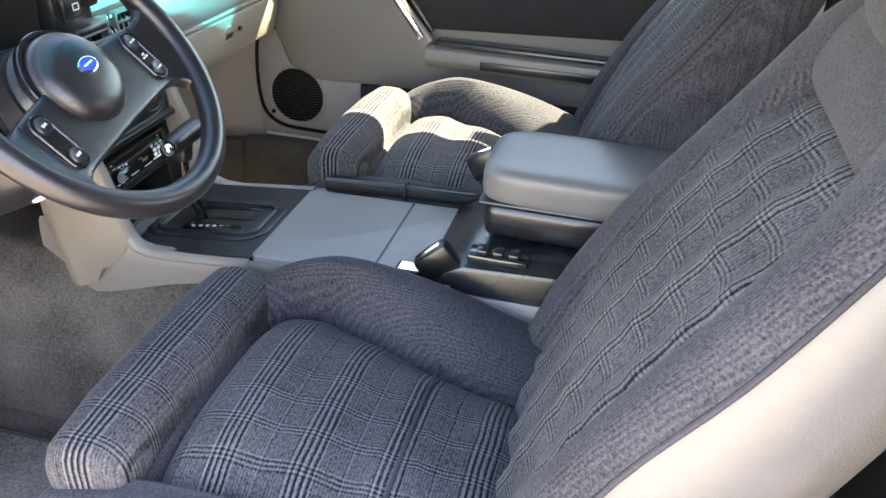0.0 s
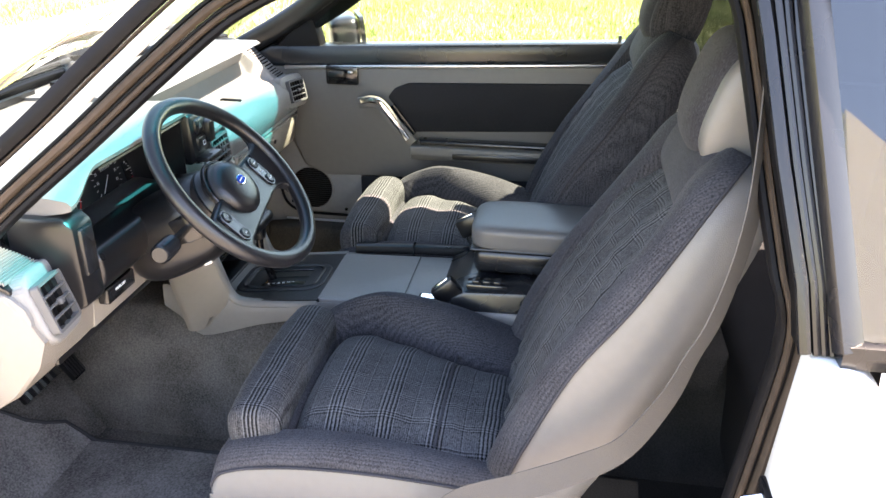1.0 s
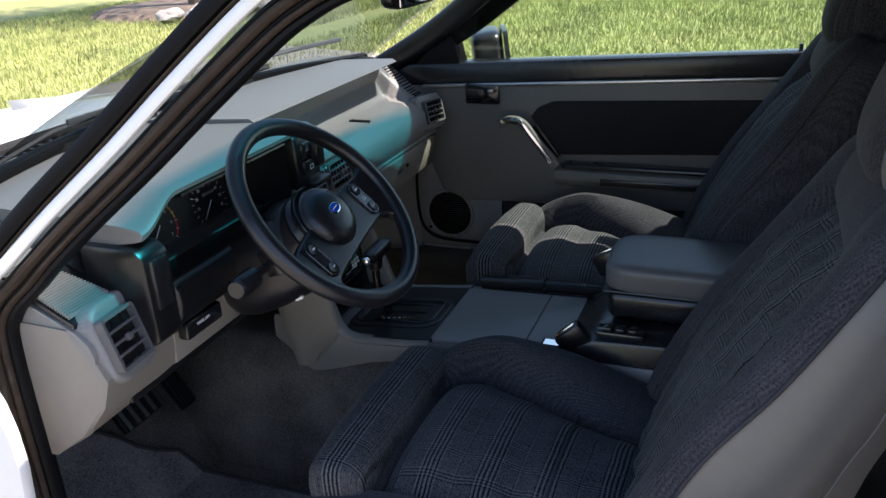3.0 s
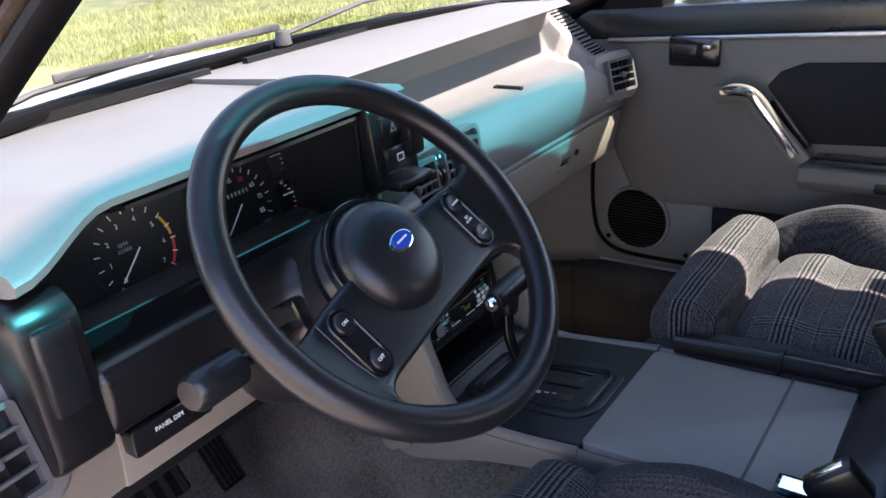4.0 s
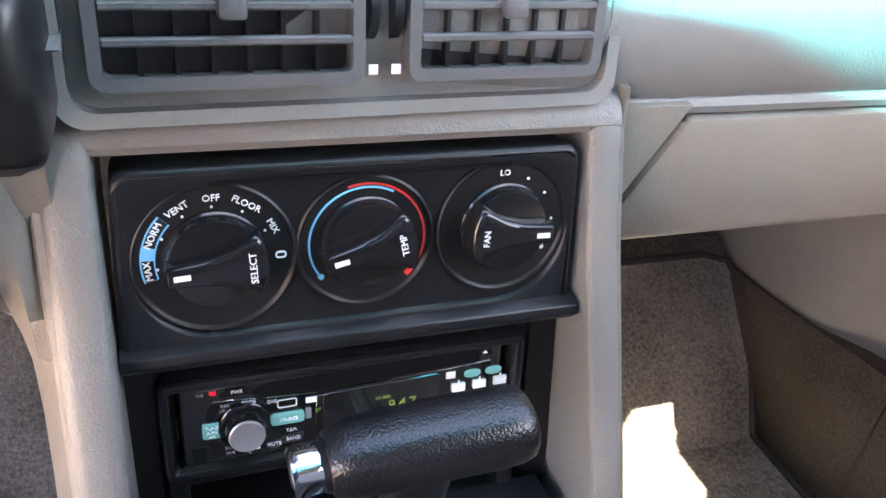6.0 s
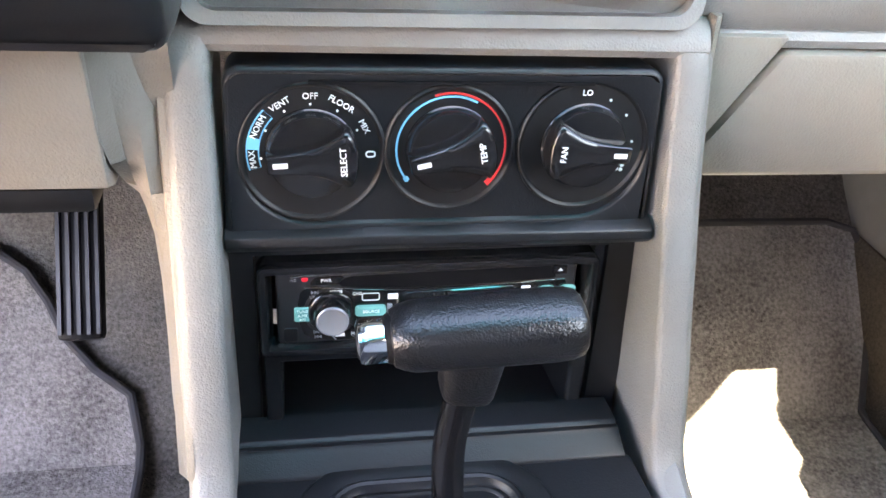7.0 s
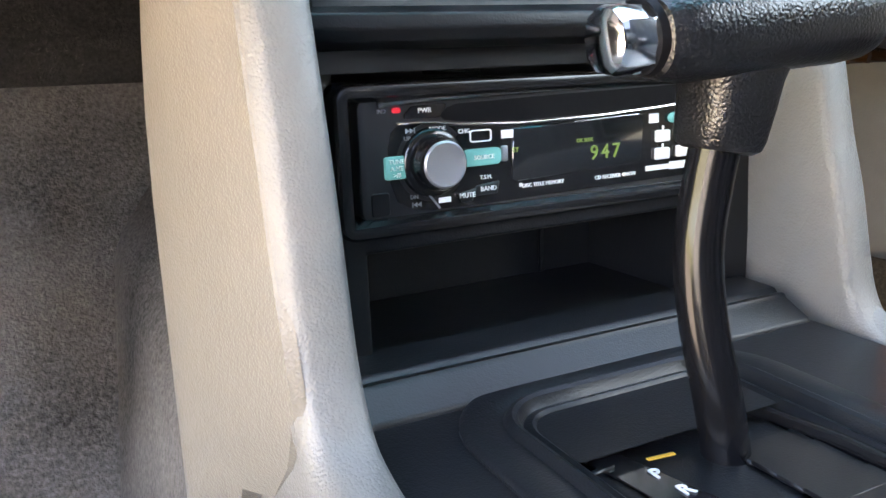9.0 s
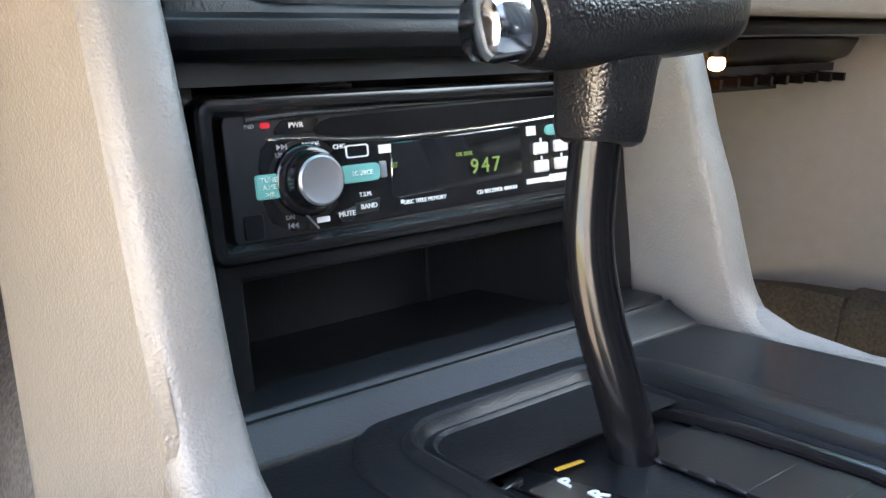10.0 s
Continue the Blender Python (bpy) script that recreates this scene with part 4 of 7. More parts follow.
def dial(cx, cy, r, labels, a0, a1, needle, parent, size=0.0075, ticks=0):
    g = part("dial", cyl(r + 0.011, 0.0005, 48, m=FACE @ T((cx, cy, 0))), BLACK, parent)
    n = len(labels)
    for i, s in enumerate(labels):
        a = radians(a0 + (a1 - a0) * i / (n - 1))
        if s:
            lettering("numeral", s, size, FACE @ T((cx + (r - 0.008) * math.cos(a), cy + (r - 0.008) * math.sin(a), 0.0008)), RED_INK if s == "55" else WHITE_INK, g)
    for i in range(ticks):
        a = a0 + (a1 - a0) * i / (ticks - 1)
        part("tick", box((r + 0.003, 0, 0.0008), (0.006, 0.0011, 0.0008), m=FACE @ T((cx, cy, 0)) @ pose(0, 0, 0, 0, 0, a)), WHITE_INK, g, smooth=False)
    part("needle", box((r * 0.40, 0, 0.003), (r * 1.0, 0.0014, 0.001), m=FACE @ T((cx, cy, 0)) @ pose(0, 0, 0, 0, 0, needle)), WHITE_INK, g, smooth=False)
    return g


tach = dial(-0.050, -0.004, 0.040, ["0", "1", "2", "3", "4", "5", "6", "7"], 225, -40, 222, cluster, ticks=15)
part("redline", arc_strip(0.041, 0.044, -40, 0, m=FACE @ T((-0.050, -0.004, 0.0005))), RED_INK, tach)
part("amber_zone", arc_strip(0.041, 0.044, 3, 36, m=FACE @ T((-0.050, -0.004, 0.0005))), AMBER_INK, tach)
lettering("caption", "RPM\nX1000", 0.006, FACE @ T((-0.062, 0.004, 0.0008)), GREY_INK, tach)
lettering("caption", "UNLEADED FUEL ONLY", 0.005, FACE @ T((-0.050, -0.042, 0.0008)), WHITE_INK, tach)
speedo = dial(0.086, -0.006, 0.040, ["", "15", "25", "35", "45", "55", "65", "75", "85"], 215, -25, 222, cluster, ticks=17)
part("odometer", box((0.089, 0.010, 0.0006), (0.034, 0.006, 0.001), m=FACE), CHARCOAL, speedo)
for k in range(6):
    part("digit_bar", box((0.075 + k * 0.0055, 0.010, 0.0014), (0.0026, 0.0044, 0.0006), m=FACE), GREY_INK, speedo, smooth=False)
lettering("caption", "MPH", 0.006, FACE @ T((0.118, -0.034, 0.0008)), GREY_INK, speedo)
for cy, caption in ((0.030, "100"), (-0.018, "H")):
    g = part("small_gauge", box((0.158, cy, 0.0004), (0.03, 0.04, 0.0006), m=FACE), BLACK_SMOOTH, cluster)
    for k in range(6):
        part("tick", box((0.158 + 0.008 * math.sin(k * 0.5), cy + 0.014 - k * 0.0055, 0.0012), (0.004, 0.001, 0.0008), m=FACE), RED_INK if k == 5 else WHITE_INK, g, smooth=False)
    part("needle", box((0.158, cy + 0.004, 0.002), (0.016, 0.0013, 0.001), m=FACE @ pose(0, 0, 0, 0, 0, 0)), WHITE_INK, g, smooth=False)
    lettering("caption", caption, 0.006, FACE @ T((0.154, cy + 0.019, 0.0012)), WHITE_INK, g)
# switch pods either side of the cluster
swp = part("switch_pod", prism([(0.565, 0.895), (0.553, 0.905), (0.560, 0.992), (0.575, 0.998), (0.64, 1.0), (0.64, 0.90)], "x", -0.160, -0.086, 0.006), BLACK, cluster, "black switch pod")
for z, c in ((0.968, "hazard"), (0.934, "defroster")):
    b = part("switch_button", box((-0.126, 0.556 + (z - 0.934) * 0.08, z), (0.042, 0.012, 0.028), 0.004), CHARCOAL, swp)
    if c == "hazard":
        tri_m = plane_at((-0.130, 0.5525, z), (1, 0, 0), (0, 0.08, 1))
        part("warning_mark", frame_bm([(-0.006, -0.004), (0.006, -0.004), (0, 0.006)], [(-0.003, -0.0025), (0.003, -0.0025), (0, 0.0028)], 0, 0.0006, tri_m), GREY_INK, b, smooth=False)
    else:
        part("heater_mark", frame_bm(rounded(0.012, 0.009, 0.001, 2), rounded(0.009, 0.006, 0.0005, 2), 0, 0.0006, plane_at((-0.126, 0.5495, z), (1, 0, 0), (0, 0.08, 1))), WHITE_INK, b, smooth=False)
part("side_block", box((-0.103, 0.555, 0.952), (0.026, 0.03, 0.044), 0.005), BLACK, swp)
part("finger_shelf", box((-0.126, 0.545, 0.908), (0.062, 0.035, 0.012), 0.005), BLACK, swp)
swl = part("switch_pod", prism([(0.565, 0.80), (0.548, 0.812), (0.550, 0.935), (0.565, 0.95), (0.66, 0.95), (0.66, 0.80)], "x", -0.578, -0.525, 0.007), BLACK, cluster, "black switch pod")
part("switch_button", box((-0.553, 0.549, 0.895), (0.032, 0.012, 0.075), 0.004), CHARCOAL, swl)
part("dimmer_panel", box((-0.47, 0.566, 0.792), (0.085, 0.02, 0.028), 0.004), BLACK_SMOOTH, cluster)
lettering("caption", "PANEL DIM", 0.006, plane_at((-0.475, 0.5555, 0.796), (1, 0, 0), (0, 0.1, 1)), WHITE_INK, cluster)

# ---- steering wheel and column ----
TILT = radians(42.8)
UP = Vector((0, math.sin(TILT), math.cos(TILT)))
HUB = Vector((-0.3164, 0.4104, 0.9293))
RIM = 0.163
WM = plane_at(HUB, (1, 0, 0), UP) @ pose(0, 0, 0, 0, 0, 11)
column = thing("steering_column", (-0.318, 0.58, 0.80), "dark brown-black steering column with stalks", "column")
COL = plane_at((-0.316, 0.400, 0.903), (1, 0, 0), (0, math.sin(radians(27)), math.cos(radians(27))))
part("shroud", pad((0, -0.006, -0.140), (0.078, 0.074, 0.105), 3.2, 20, m=COL), BLACK, column, "plastic column shroud")
part("collar", cyl(0.070, 0.07, 40, 0.060, 0.006, m=COL @ T((0, 0.006, -0.085))), BLACK, column)
part("key_block", box((0.062, -0.03, -0.12), (0.05, 0.045, 0.06), 0.008, m=COL), BLACK, column)
part("stalk_socket", box((-0.062, 0.0, -0.085), (0.03, 0.05, 0.05), 0.006, m=COL), BLACK_SMOOTH, column)
stalk = part("stalk", sweep([COL @ Vector(p) for p in ((-0.06, 0.0, -0.085), (-0.10, 0.0, -0.080), (-0.15, 0.0, -0.073))], 0.007, n=10), BLACK_SMOOTH, column)
part("stalk_knob", sweep([COL @ Vector(p) for p in ((-0.140, 0, -0.074), (-0.145, 0, -0.073), (-0.188, 0.0, -0.068), (-0.194, 0.0, -0.067))], [0.010, 0.0165, 0.0165, 0.012], n=20), CHARCOAL, stalk)
part("tilt_lever", box((-0.045, -0.072, -0.10), (0.007, 0.010, 0.016), 0.002, m=COL), WHITE_INK, column, "pale plastic tilt lever")
wheel = thing("steering_wheel", HUB, "black leather-grained two-spoke steering wheel with round hub", "steering wheel")
N = 72
rings = []
for k in range(N):
    a = 2 * math.pi * k / N
    c, s = math.cos(a), math.sin(a)
    rings.append([WM @ Vector(((RIM + 0.0145 * math.cos(w)) * c, (RIM + 0.0145 * math.cos(w)) * s, 0.0135 * math.sin(w))) for w in (2 * math.pi * i / 14 for i in range(14))])
bm = loft(rings + [rings[0]], caps=False)
bmesh.ops.remove_doubles(bm, verts=bm.verts, dist=1e-6)
part("rim", bm, WHEEL_SKIN, wheel, "black grained rim")
OFF = -0.036


def spoke_plate():
    """Both spokes and the bar behind the hub in one dished plate, with fillets into the rim."""
    top = ((0.0, 0.004), (0.060, 0.005), (0.100, 0.002), (0.126, -0.002), (0.140, -0.0015), (0.146, 0.001), (0.150, 0.0055), (0.1530, 0.011), (0.1555, 0.020), (0.158, 0.030))
    foot = ((0.0, -0.075), (0.088, -0.0765), (0.100, -0.0780), (0.108, -0.0810), (0.1125, -0.0850), (0.1155, -0.0910), (0.1170, -0.0990), (0.1180, -0.1080), (0.124, -0.1010), (0.132, -0.0905), (0.140, -0.0775), (0.148, -0.0610), (0.154, -0.0435), (0.158, -0.0250))
    stations = sorted({round(x, 4) for x, _ in top} | {round(x, 4) for x, _ in foot} | {0.02, 0.04, 0.075, 0.152, 0.157})
    rows = []
    for x in [-v for v in reversed(stations[1:])] + stations:
        y1 = float(np.interp(abs(x), [p[0] for p in top], [p[1] for p in top]))
        y0 = float(np.interp(abs(x), [p[0] for p in foot], [p[1] for p in foot]))
        sec = [(y0, -0.012), (y0, -0.0015), (y0 + 0.0010, 0.0012), (y0 + 0.0032, 0.0027), (y0 + 0.0070, 0.0031)]
        sec += [(y0 + 0.007 + (y1 - y0 - 0.014) * f, 0.0031) for f in (0.2, 0.4, 0.6, 0.8)]
        sec += [(y1 - 0.0070, 0.0031), (y1 - 0.0032, 0.0027), (y1 - 0.0010, 0.0012), (y1, -0.0015), (y1, -0.012)]
        row = []
        for y, h in sec:
            f = max(0.0, min(1.0, (math.hypot(x, y) - 0.118) / 0.040))
            row.append((x, y, -0.0115 + h + 0.0105 * f * f * (3 - 2 * f)))
        rows.append(row)
    return loft(rows)


spk = part("spoke", spoke_plate(), WHEEL_SKIN, wheel, "broad grained spokes in one plate", m=WM)
for sx in (-1, 1):
    SM = WM @ T((sx * 0.098, OFF, -0.0112))
    strip = part("button_strip", tiers(0.027, 0.066, 0.0125, ((0.0, 0.0), (0.0, 0.0050), (0.0010, 0.0062), (0.0026, 0.0062), (0.0036, 0.0052), (0.0050, 0.0052)), SM, True), BLACK_SMOOTH, spk, "glossy strip of cruise buttons")
    for y, cap in ((0.0195, "RESUME" if sx > 0 else "ON"), (-0.0195, "COAST" if sx > 0 else "OFF")):
        key = part("button", loft([[(q * math.cos(2 * math.pi * i / 28), q * math.sin(2 * math.pi * i / 28), z) for i in range(28)] for q, z in ((0.0096, 0.0), (0.0094, 0.0022), (0.0082, 0.0034), (0.0050, 0.0030), (0.001, 0.0027))]), BLACK, strip, m=SM @ T((0, y, 0.0052)))
        lettering("caption", cap, 0.0034 if sx > 0 else 0.0046, SM @ T((0, y, 0.0090)), WHITE_INK, key)
    if sx > 0:
        lettering("caption", "SET\nACCEL", 0.0036, SM @ T((0, 0, 0.0058)), WHITE_INK, strip)
    part("spoke_crease", sweep([WM @ Vector((sx * 0.1160, -0.002, -0.0083)), WM @ Vector((sx * 0.1155, -0.04, -0.0080)), WM @ Vector((sx * 0.110, -0.074, -0.0072))], 0.0012, 0.0010, 8, up=UP), BLACK_SMOOTH, spk)
HM = WM @ T((-0.005, -0.006, -0.028))
part("hub_barrel", cyl(0.062, 0.050, 48, 0.062, m=HM @ T((0, 0, -0.060))), WHEEL_SKIN, wheel)
hub_rings = []
for r, z in ((0.055, -0.020), (0.0545, 0.000), (0.0540, 0.014), (0.0512, 0.025), (0.045, 0.0325), (0.032, 0.0370), (0.014, 0.0385)):
    hub_rings.append([(r * math.cos(2 * math.pi * i / 48), r * math.sin(2 * math.pi * i / 48), z) for i in range(48)])
hub = part("hub_pad", loft(hub_rings), WHEEL_SKIN, wheel, "round black padded hub", m=HM)
part("hub_rim", ring(0.0610, 0.0548, 0.008, 48, m=HM @ T((0, 0, 0.008))), BLACK_SMOOTH, wheel)
BAD = HM @ T((0.002, 0.002, 0.0375)) @ pose(0, 0, 0, -8, 0, 0)
badge = part("badge", loft([[(0.0135 * s * math.cos(2 * math.pi * i / 32), 0.0082 * s * math.sin(2 * math.pi * i / 32), z) for i in range(32)] for s, z in ((1.12, 0), (1.12, 0.0016), (1.0, 0.0022))]), CHROME, hub, "oval badge, blue with a bright edge", m=BAD)
part("badge_field", loft([[(0.0126 * math.cos(2 * math.pi * i / 32), 0.0074 * math.sin(2 * math.pi * i / 32), z) for i in range(32)] for z in (0.0018, 0.0028)]), BADGE_BLUE, badge, m=BAD)
part("badge_mark", joined(*[box((x, y, 0.003), (w, h, 0.0006), m=BAD) for x, y, w, h in ((0.0, 0.0, 0.0150, 0.0018),)]), WHITE_INK, badge, smooth=False)

# ---- centre stack and console ----
XC = 0.027
console = thing("centre_console", (XC, 0.35, 0.40), "grey plastic centre console with black shifter plate", "console")


def front_edge(sx):
    """The line of an upright's front: down the stack, round the foot and back along the console's rail."""
    if sx < 0:
        pts = [(0.622, 0.809), (0.610, 0.796), (0.602, 0.770), (0.591, 0.735), (0.577, 0.700), (0.564, 0.663), (0.555, 0.635), (0.547, 0.608), (0.540, 0.593), (0.532, 0.583), (0.520, 0.5785), (0.500, 0.577), (0.45, 0.580), (0.40, 0.584), (0.353, 0.589)]
    else:
        pts = [(0.622, 0.809), (0.612, 0.796), (0.605, 0.770), (0.594, 0.730), (0.578, 0.685), (0.568, 0.655), (0.558, 0.630), (0.549, 0.602), (0.543, 0.586), (0.535, 0.576), (0.522, 0.5715), (0.500, 0.5715), (0.45, 0.577), (0.40, 0.583), (0.353, 0.589)]
    return smooth_line([(0, y, z) for y, z in pts], 4)


def upright(sx):
    line = front_edge(sx)
    rows = []
    for i, p in enumerate(line):
        d = (line[min(i + 1, len(line) - 1)] - line[max(i - 1, 0)]).normalized()
        n = Vector((0, d.z, -d.y))
        k = max(0.0, min(1.0, (0.80 - p.z) / 0.22))
        if sx < 0:
            xi, wide = -0.0845 + 0.002 * k, 0.0235
        else:
            xi, wide = 0.1375 + 0.010 * k, 0.0225
        deep = 0.060 if p.z > 0.60 else 0.014 + 0.046 * max(0.0, (p.z - 0.585) / 0.015)
        deep = max(deep, 0.014)
        rows.append([p + Vector((xi + sx * a, 0, 0)) + n * b for a, b in ((0.0, -deep), (0.0, -0.0045), (0.0009, -0.0020), (0.0030, -0.0005), (0.0080, 0.0), (wide * 0.68, -0.0002), (wide - 0.0045, -0.0016), (wide - 0.0012, -0.0050), (wide, -0.0100), (wide - 0.002, -deep))])
    return loft(rows)


def flank(sx):
    """The upright's outer side, running forward into the footwell and flaring out under the dash."""
    rows = []
    for z, yo, xo in ((0.812, 0.590, 0.1335), (0.790, 0.592, 0.1330), (0.765, 0.596, 0.1318), (0.745, 0.602, 0.1298), (0.728, 0.616, 0.1275), (0.710, 0.636, 0.126), (0.690, 0.653, 0.125), (0.660, 0.662, 0.125), (0.625, 0.660, 0.1255), (0.590, 0.652, 0.126), (0.565, 0.645, 0.1265), (0.535, 0.637, 0.127), (0.505, 0.630, 0.1275)):
        zz = max(z, 0.578)
        line = [p for p in front_edge(sx) if p.z < 0.80 and p.y > 0.515]
        yf = float(np.interp(-min(zz, 0.797), [-p.z for p in line], [p.y for p in line]))
        if z < 0.578:
            yf = 0.537 + (0.578 - z) * 0.8
        if sx < 0:
            xa, xb = -0.1078 + 0.002 * max(0.0, min(1.0, (0.80 - z) / 0.22)), -xo
        else:
            k = max(0.0, min(1.0, (0.80 - z) / 0.22))
            yo = max(yo, 0.648)
            xa, xb = 0.1595 + 0.010 * k, 0.1625 + 0.0120 * min(1.0, max(0.0, (0.76 - z) / 0.05))
        dip = 0.012 if sx > 0 else float(np.interp(z, [0.70, 0.75], [0.012, 0.0065]))
        rows.append([(xa - sx * 0.004, yf + 0.003, z), (xa, yf + dip * 0.5, z), (xa + sx * 0.0016, yf + dip, z), (xa * 0.75 + xb * 0.25 + sx * 0.002, yf * 0.72 + yo * 0.28, z), (xa * 0.4 + xb * 0.6 + sx * 0.0025, yf * 0.4 + yo * 0.6, z), (xb - sx * 0.0006, yo - 0.008, z), (xb, yo, z), (xb - sx * 0.003, yo + 0.008, z), (xb - sx * 0.012, yo + 0.013, z), (xa - sx * 0.008, yo + 0.010, z)])
    return loft(rows)


for sx in (-1, 1):
    part("upright", upright(sx), LEATHER, console, "grey grained upright of the stack")
    part("flank", flank(sx), LEATHER_BOUNCE, console, "grey grained outer side of the upright")
part("top_bridge", prism([(0.640, 0.8105), (0.624, 0.8100), (0.6165, 0.8055), (0.6125, 0.7995), (0.6115, 0.7955), (0.6135, 0.7915), (0.622, 0.7900), (0.640, 0.7900)], "x", -0.1035, 0.1545), LEATHER, console, "grey rounded bridge over the heater panel")


def side_wall(sx):
    """The console's side: from the dash to the seats, flared at the foot."""
    xt = -0.0995 if sx < 0 else 0.161
    rows = []
    for y, zt, zb in ((0.695, 0.60, 0.552), (0.66, 0.60, 0.526), (0.628, 0.60, 0.490), (0.615, 0.60, 0.484), (0.590, 0.595, 0.488), (0.545, 0.582, 0.502), (0.52, 0.574, 0.511), (0.48, 0.573, 0.524), (0.40, 0.580, 0.542), (0.353, 0.586, 0.548), (0.25, 0.590, 0.545), (0.10, 0.592, 0.53), (-0.35, 0.60, 0.50)):
        rows.append([(xt + sx * 0.0, y, zt), (xt + sx * 0.004, y, zt - 0.006), (xt + sx * 0.006, y, (zt + zb) / 2), (xt + sx * 0.006, y, zb), (xt - sx * 0.008, y, zb), (xt - sx * 0.011, y, zt - 0.02), (xt - sx * 0.011, y, zt - 0.006), (xt - sx * 0.006, y, zt - 0.002)])
    return loft(rows)


for sx in (-1, 1):
    part("side_wall", side_wall(sx), LEATHER, console)

# shifter plate: flat floor, a raised oval, a double lip and the sunken gate
PL = plane_at((XC - 0.008, 0.472, 0.5785), (1, 0, 0), (0, 1, -0.105))
GATE = PL @ T((-0.003, -0.0215, 0))
plate = part("shifter_plate", joined(tiers(0.240, 0.212, 0.006, ((0.0, -0.03), (0.0, -0.001), (0.001, 0.0), (0.056, 0.0)), PL @ T((0.003, -0.018, 0))),
                                     tiers(0.140, 0.205, 0.040, ((0.0, -0.002), (0.0, 0.0012), (0.0010, 0.0022), (0.0022, 0.0026), (0.0125, 0.0030), (0.0140, 0.0022), (0.0152, 0.0022), (0.0165, 0.0040), (0.0182, 0.0048), (0.0200, 0.0040), (0.0212, 0.0012), (0.0222, 0.0002), (0.0238, 0.0010), (0.0252, 0.0012), (0.0265, 0.0002), (0.0275, -0.0030), (0.0285, -0.0062), (0.0300, -0.0080), (0.0330, -0.0082)), PL @ T((-0.003, -0.0105, 0)), True)), GRAIN_PANEL, console, "black shifter plate with a raised double lip")
part("step", prism([(0.0, -0.012), (0.0, 0.0006), (0.0012, 0.0022), (0.0135, 0.0078), (0.0150, 0.0096), (0.0165, 0.0098), (0.0190, 0.0090), (0.0205, 0.0106), (0.0225, 0.0110), (0.042, 0.0112), (0.042, -0.012)], "x", -0.105, 0.119, m=PL @ T((0.0, 0.083, 0))), GRAIN_PANEL, plate, "stepped ledge below the pocket")
FL = GATE @ T((0.0040, 0.0040, -0.0075))
gate = part("gate", joined(tiers(0.080, 0.136, 0.008, ((0.0, -0.004), (0.0006, 0.0006), (0.0020, 0.0018), (0.0040, 0.0020)), FL @ T((-0.0035, 0.004, 0)), True)), GRAIN_PANEL, plate, "sunken gear gate")
part("gear_window", prism([(-0.040, 0.056), (-0.0275, 0.055), (-0.0165, 0.014), (-0.0125, -0.045), (-0.030, -0.045), (-0.0335, 0.012)], "z", 0.0018, 0.0030, 0.0006, 1, m=FL), BLACK_SMOOTH, gate, "clear gear indicator window")
part("window_step", box((-0.0335, 0.0535, 0.0036), (0.0125, 0.0022, 0.0012), 0.0004, 1, m=FL @ pose(0, 0, 0, 0, 0, 8)), CHARCOAL, gate)
for k, s in enumerate(("P", "R", "N", "D", "2", "1")):
    lettering("gear_letter", s, 0.0078, FL @ T((-0.0258 + 0.0014 * k, 0.0385 - k * 0.0112, 0.0034)), WHITE_INK, gate)
part("gear_pointer", box((-0.0222, 0.0440, 0.0034), (0.0105, 0.0016, 0.0004), m=FL @ pose(0, 0, 0, 0, 0, -6)), AMBER_INK, gate, smooth=False)
part("lever_slot", prism(rounded(0.030, 0.006, 0.002, 3), "z", 0.0018, 0.0026, m=FL @ T((0.0075, 0.0605, 0)) @ pose(0, 0, 0, 0, 0, 4)), RUBBER, gate)
for k in range(11):
    part("slide_band", box((0.0, 0, 0), (0.030, 0.0108, 0.0016), 0.0005, 1, m=FL @ T((0.0195, 0.034 - k * 0.0098, 0.0027 + 0.0003 * (k % 2) + 0.0012 * math.sin(math.pi * k / 10)))), BLACK, gate)
part("slide_rail", sweep([FL @ Vector(p) for p in ((0.030, 0.062, 0.0028), (0.036, 0.050, 0.0040), (0.038, 0.020, 0.0056), (0.0385, -0.02, 0.0056), (0.038, -0.06, 0.0040))], 0.0022, 0.0024, 10, power=3), BLACK_SMOOTH, gate)

# shifter
shift = thing("gear_shifter", (0.030, 0.499, 0.575), "black T-handle gear lever with chrome release button", "gear lever")
part("stem", sweep(smooth_line([(0.0245, 0.491, 0.560), (0.0235, 0.4935, 0.574), (0.0225, 0.500, 0.592), (0.0212, 0.508, 0.612), (0.0212, 0.5145, 0.634), (0.0238, 0.5175, 0.655), (0.027, 0.518, 0.682), (0.028, 0.518, 0.70)], 8), 0.0080, n=28), STEM_BLACK, shift, "glossy curved black stem")
part("stem_foot", cyl(0.0105, 0.003, 24, 0.0092, 0.001, m=T((0.0240, 0.4925, 0.5675)) @ pose(0, 0, 0, -8, 0, 0)), RUBBER, shift)
part("socket", sweep([(0.0262, 0.5178, 0.6665), (0.0265, 0.518, 0.668), (0.0267, 0.518, 0.671), (0.0272, 0.518, 0.678), (0.0278, 0.518, 0.690), (0.0285, 0.5178, 0.700)], [0.0095, 0.0118, 0.0126, 0.0130, 0.0140, 0.0165], [0.0090, 0.0112, 0.0120, 0.0126, 0.0132, 0.0140], n=32, up=(0, 1, 0), power=3.4), GRAIN_BLACK, shift)
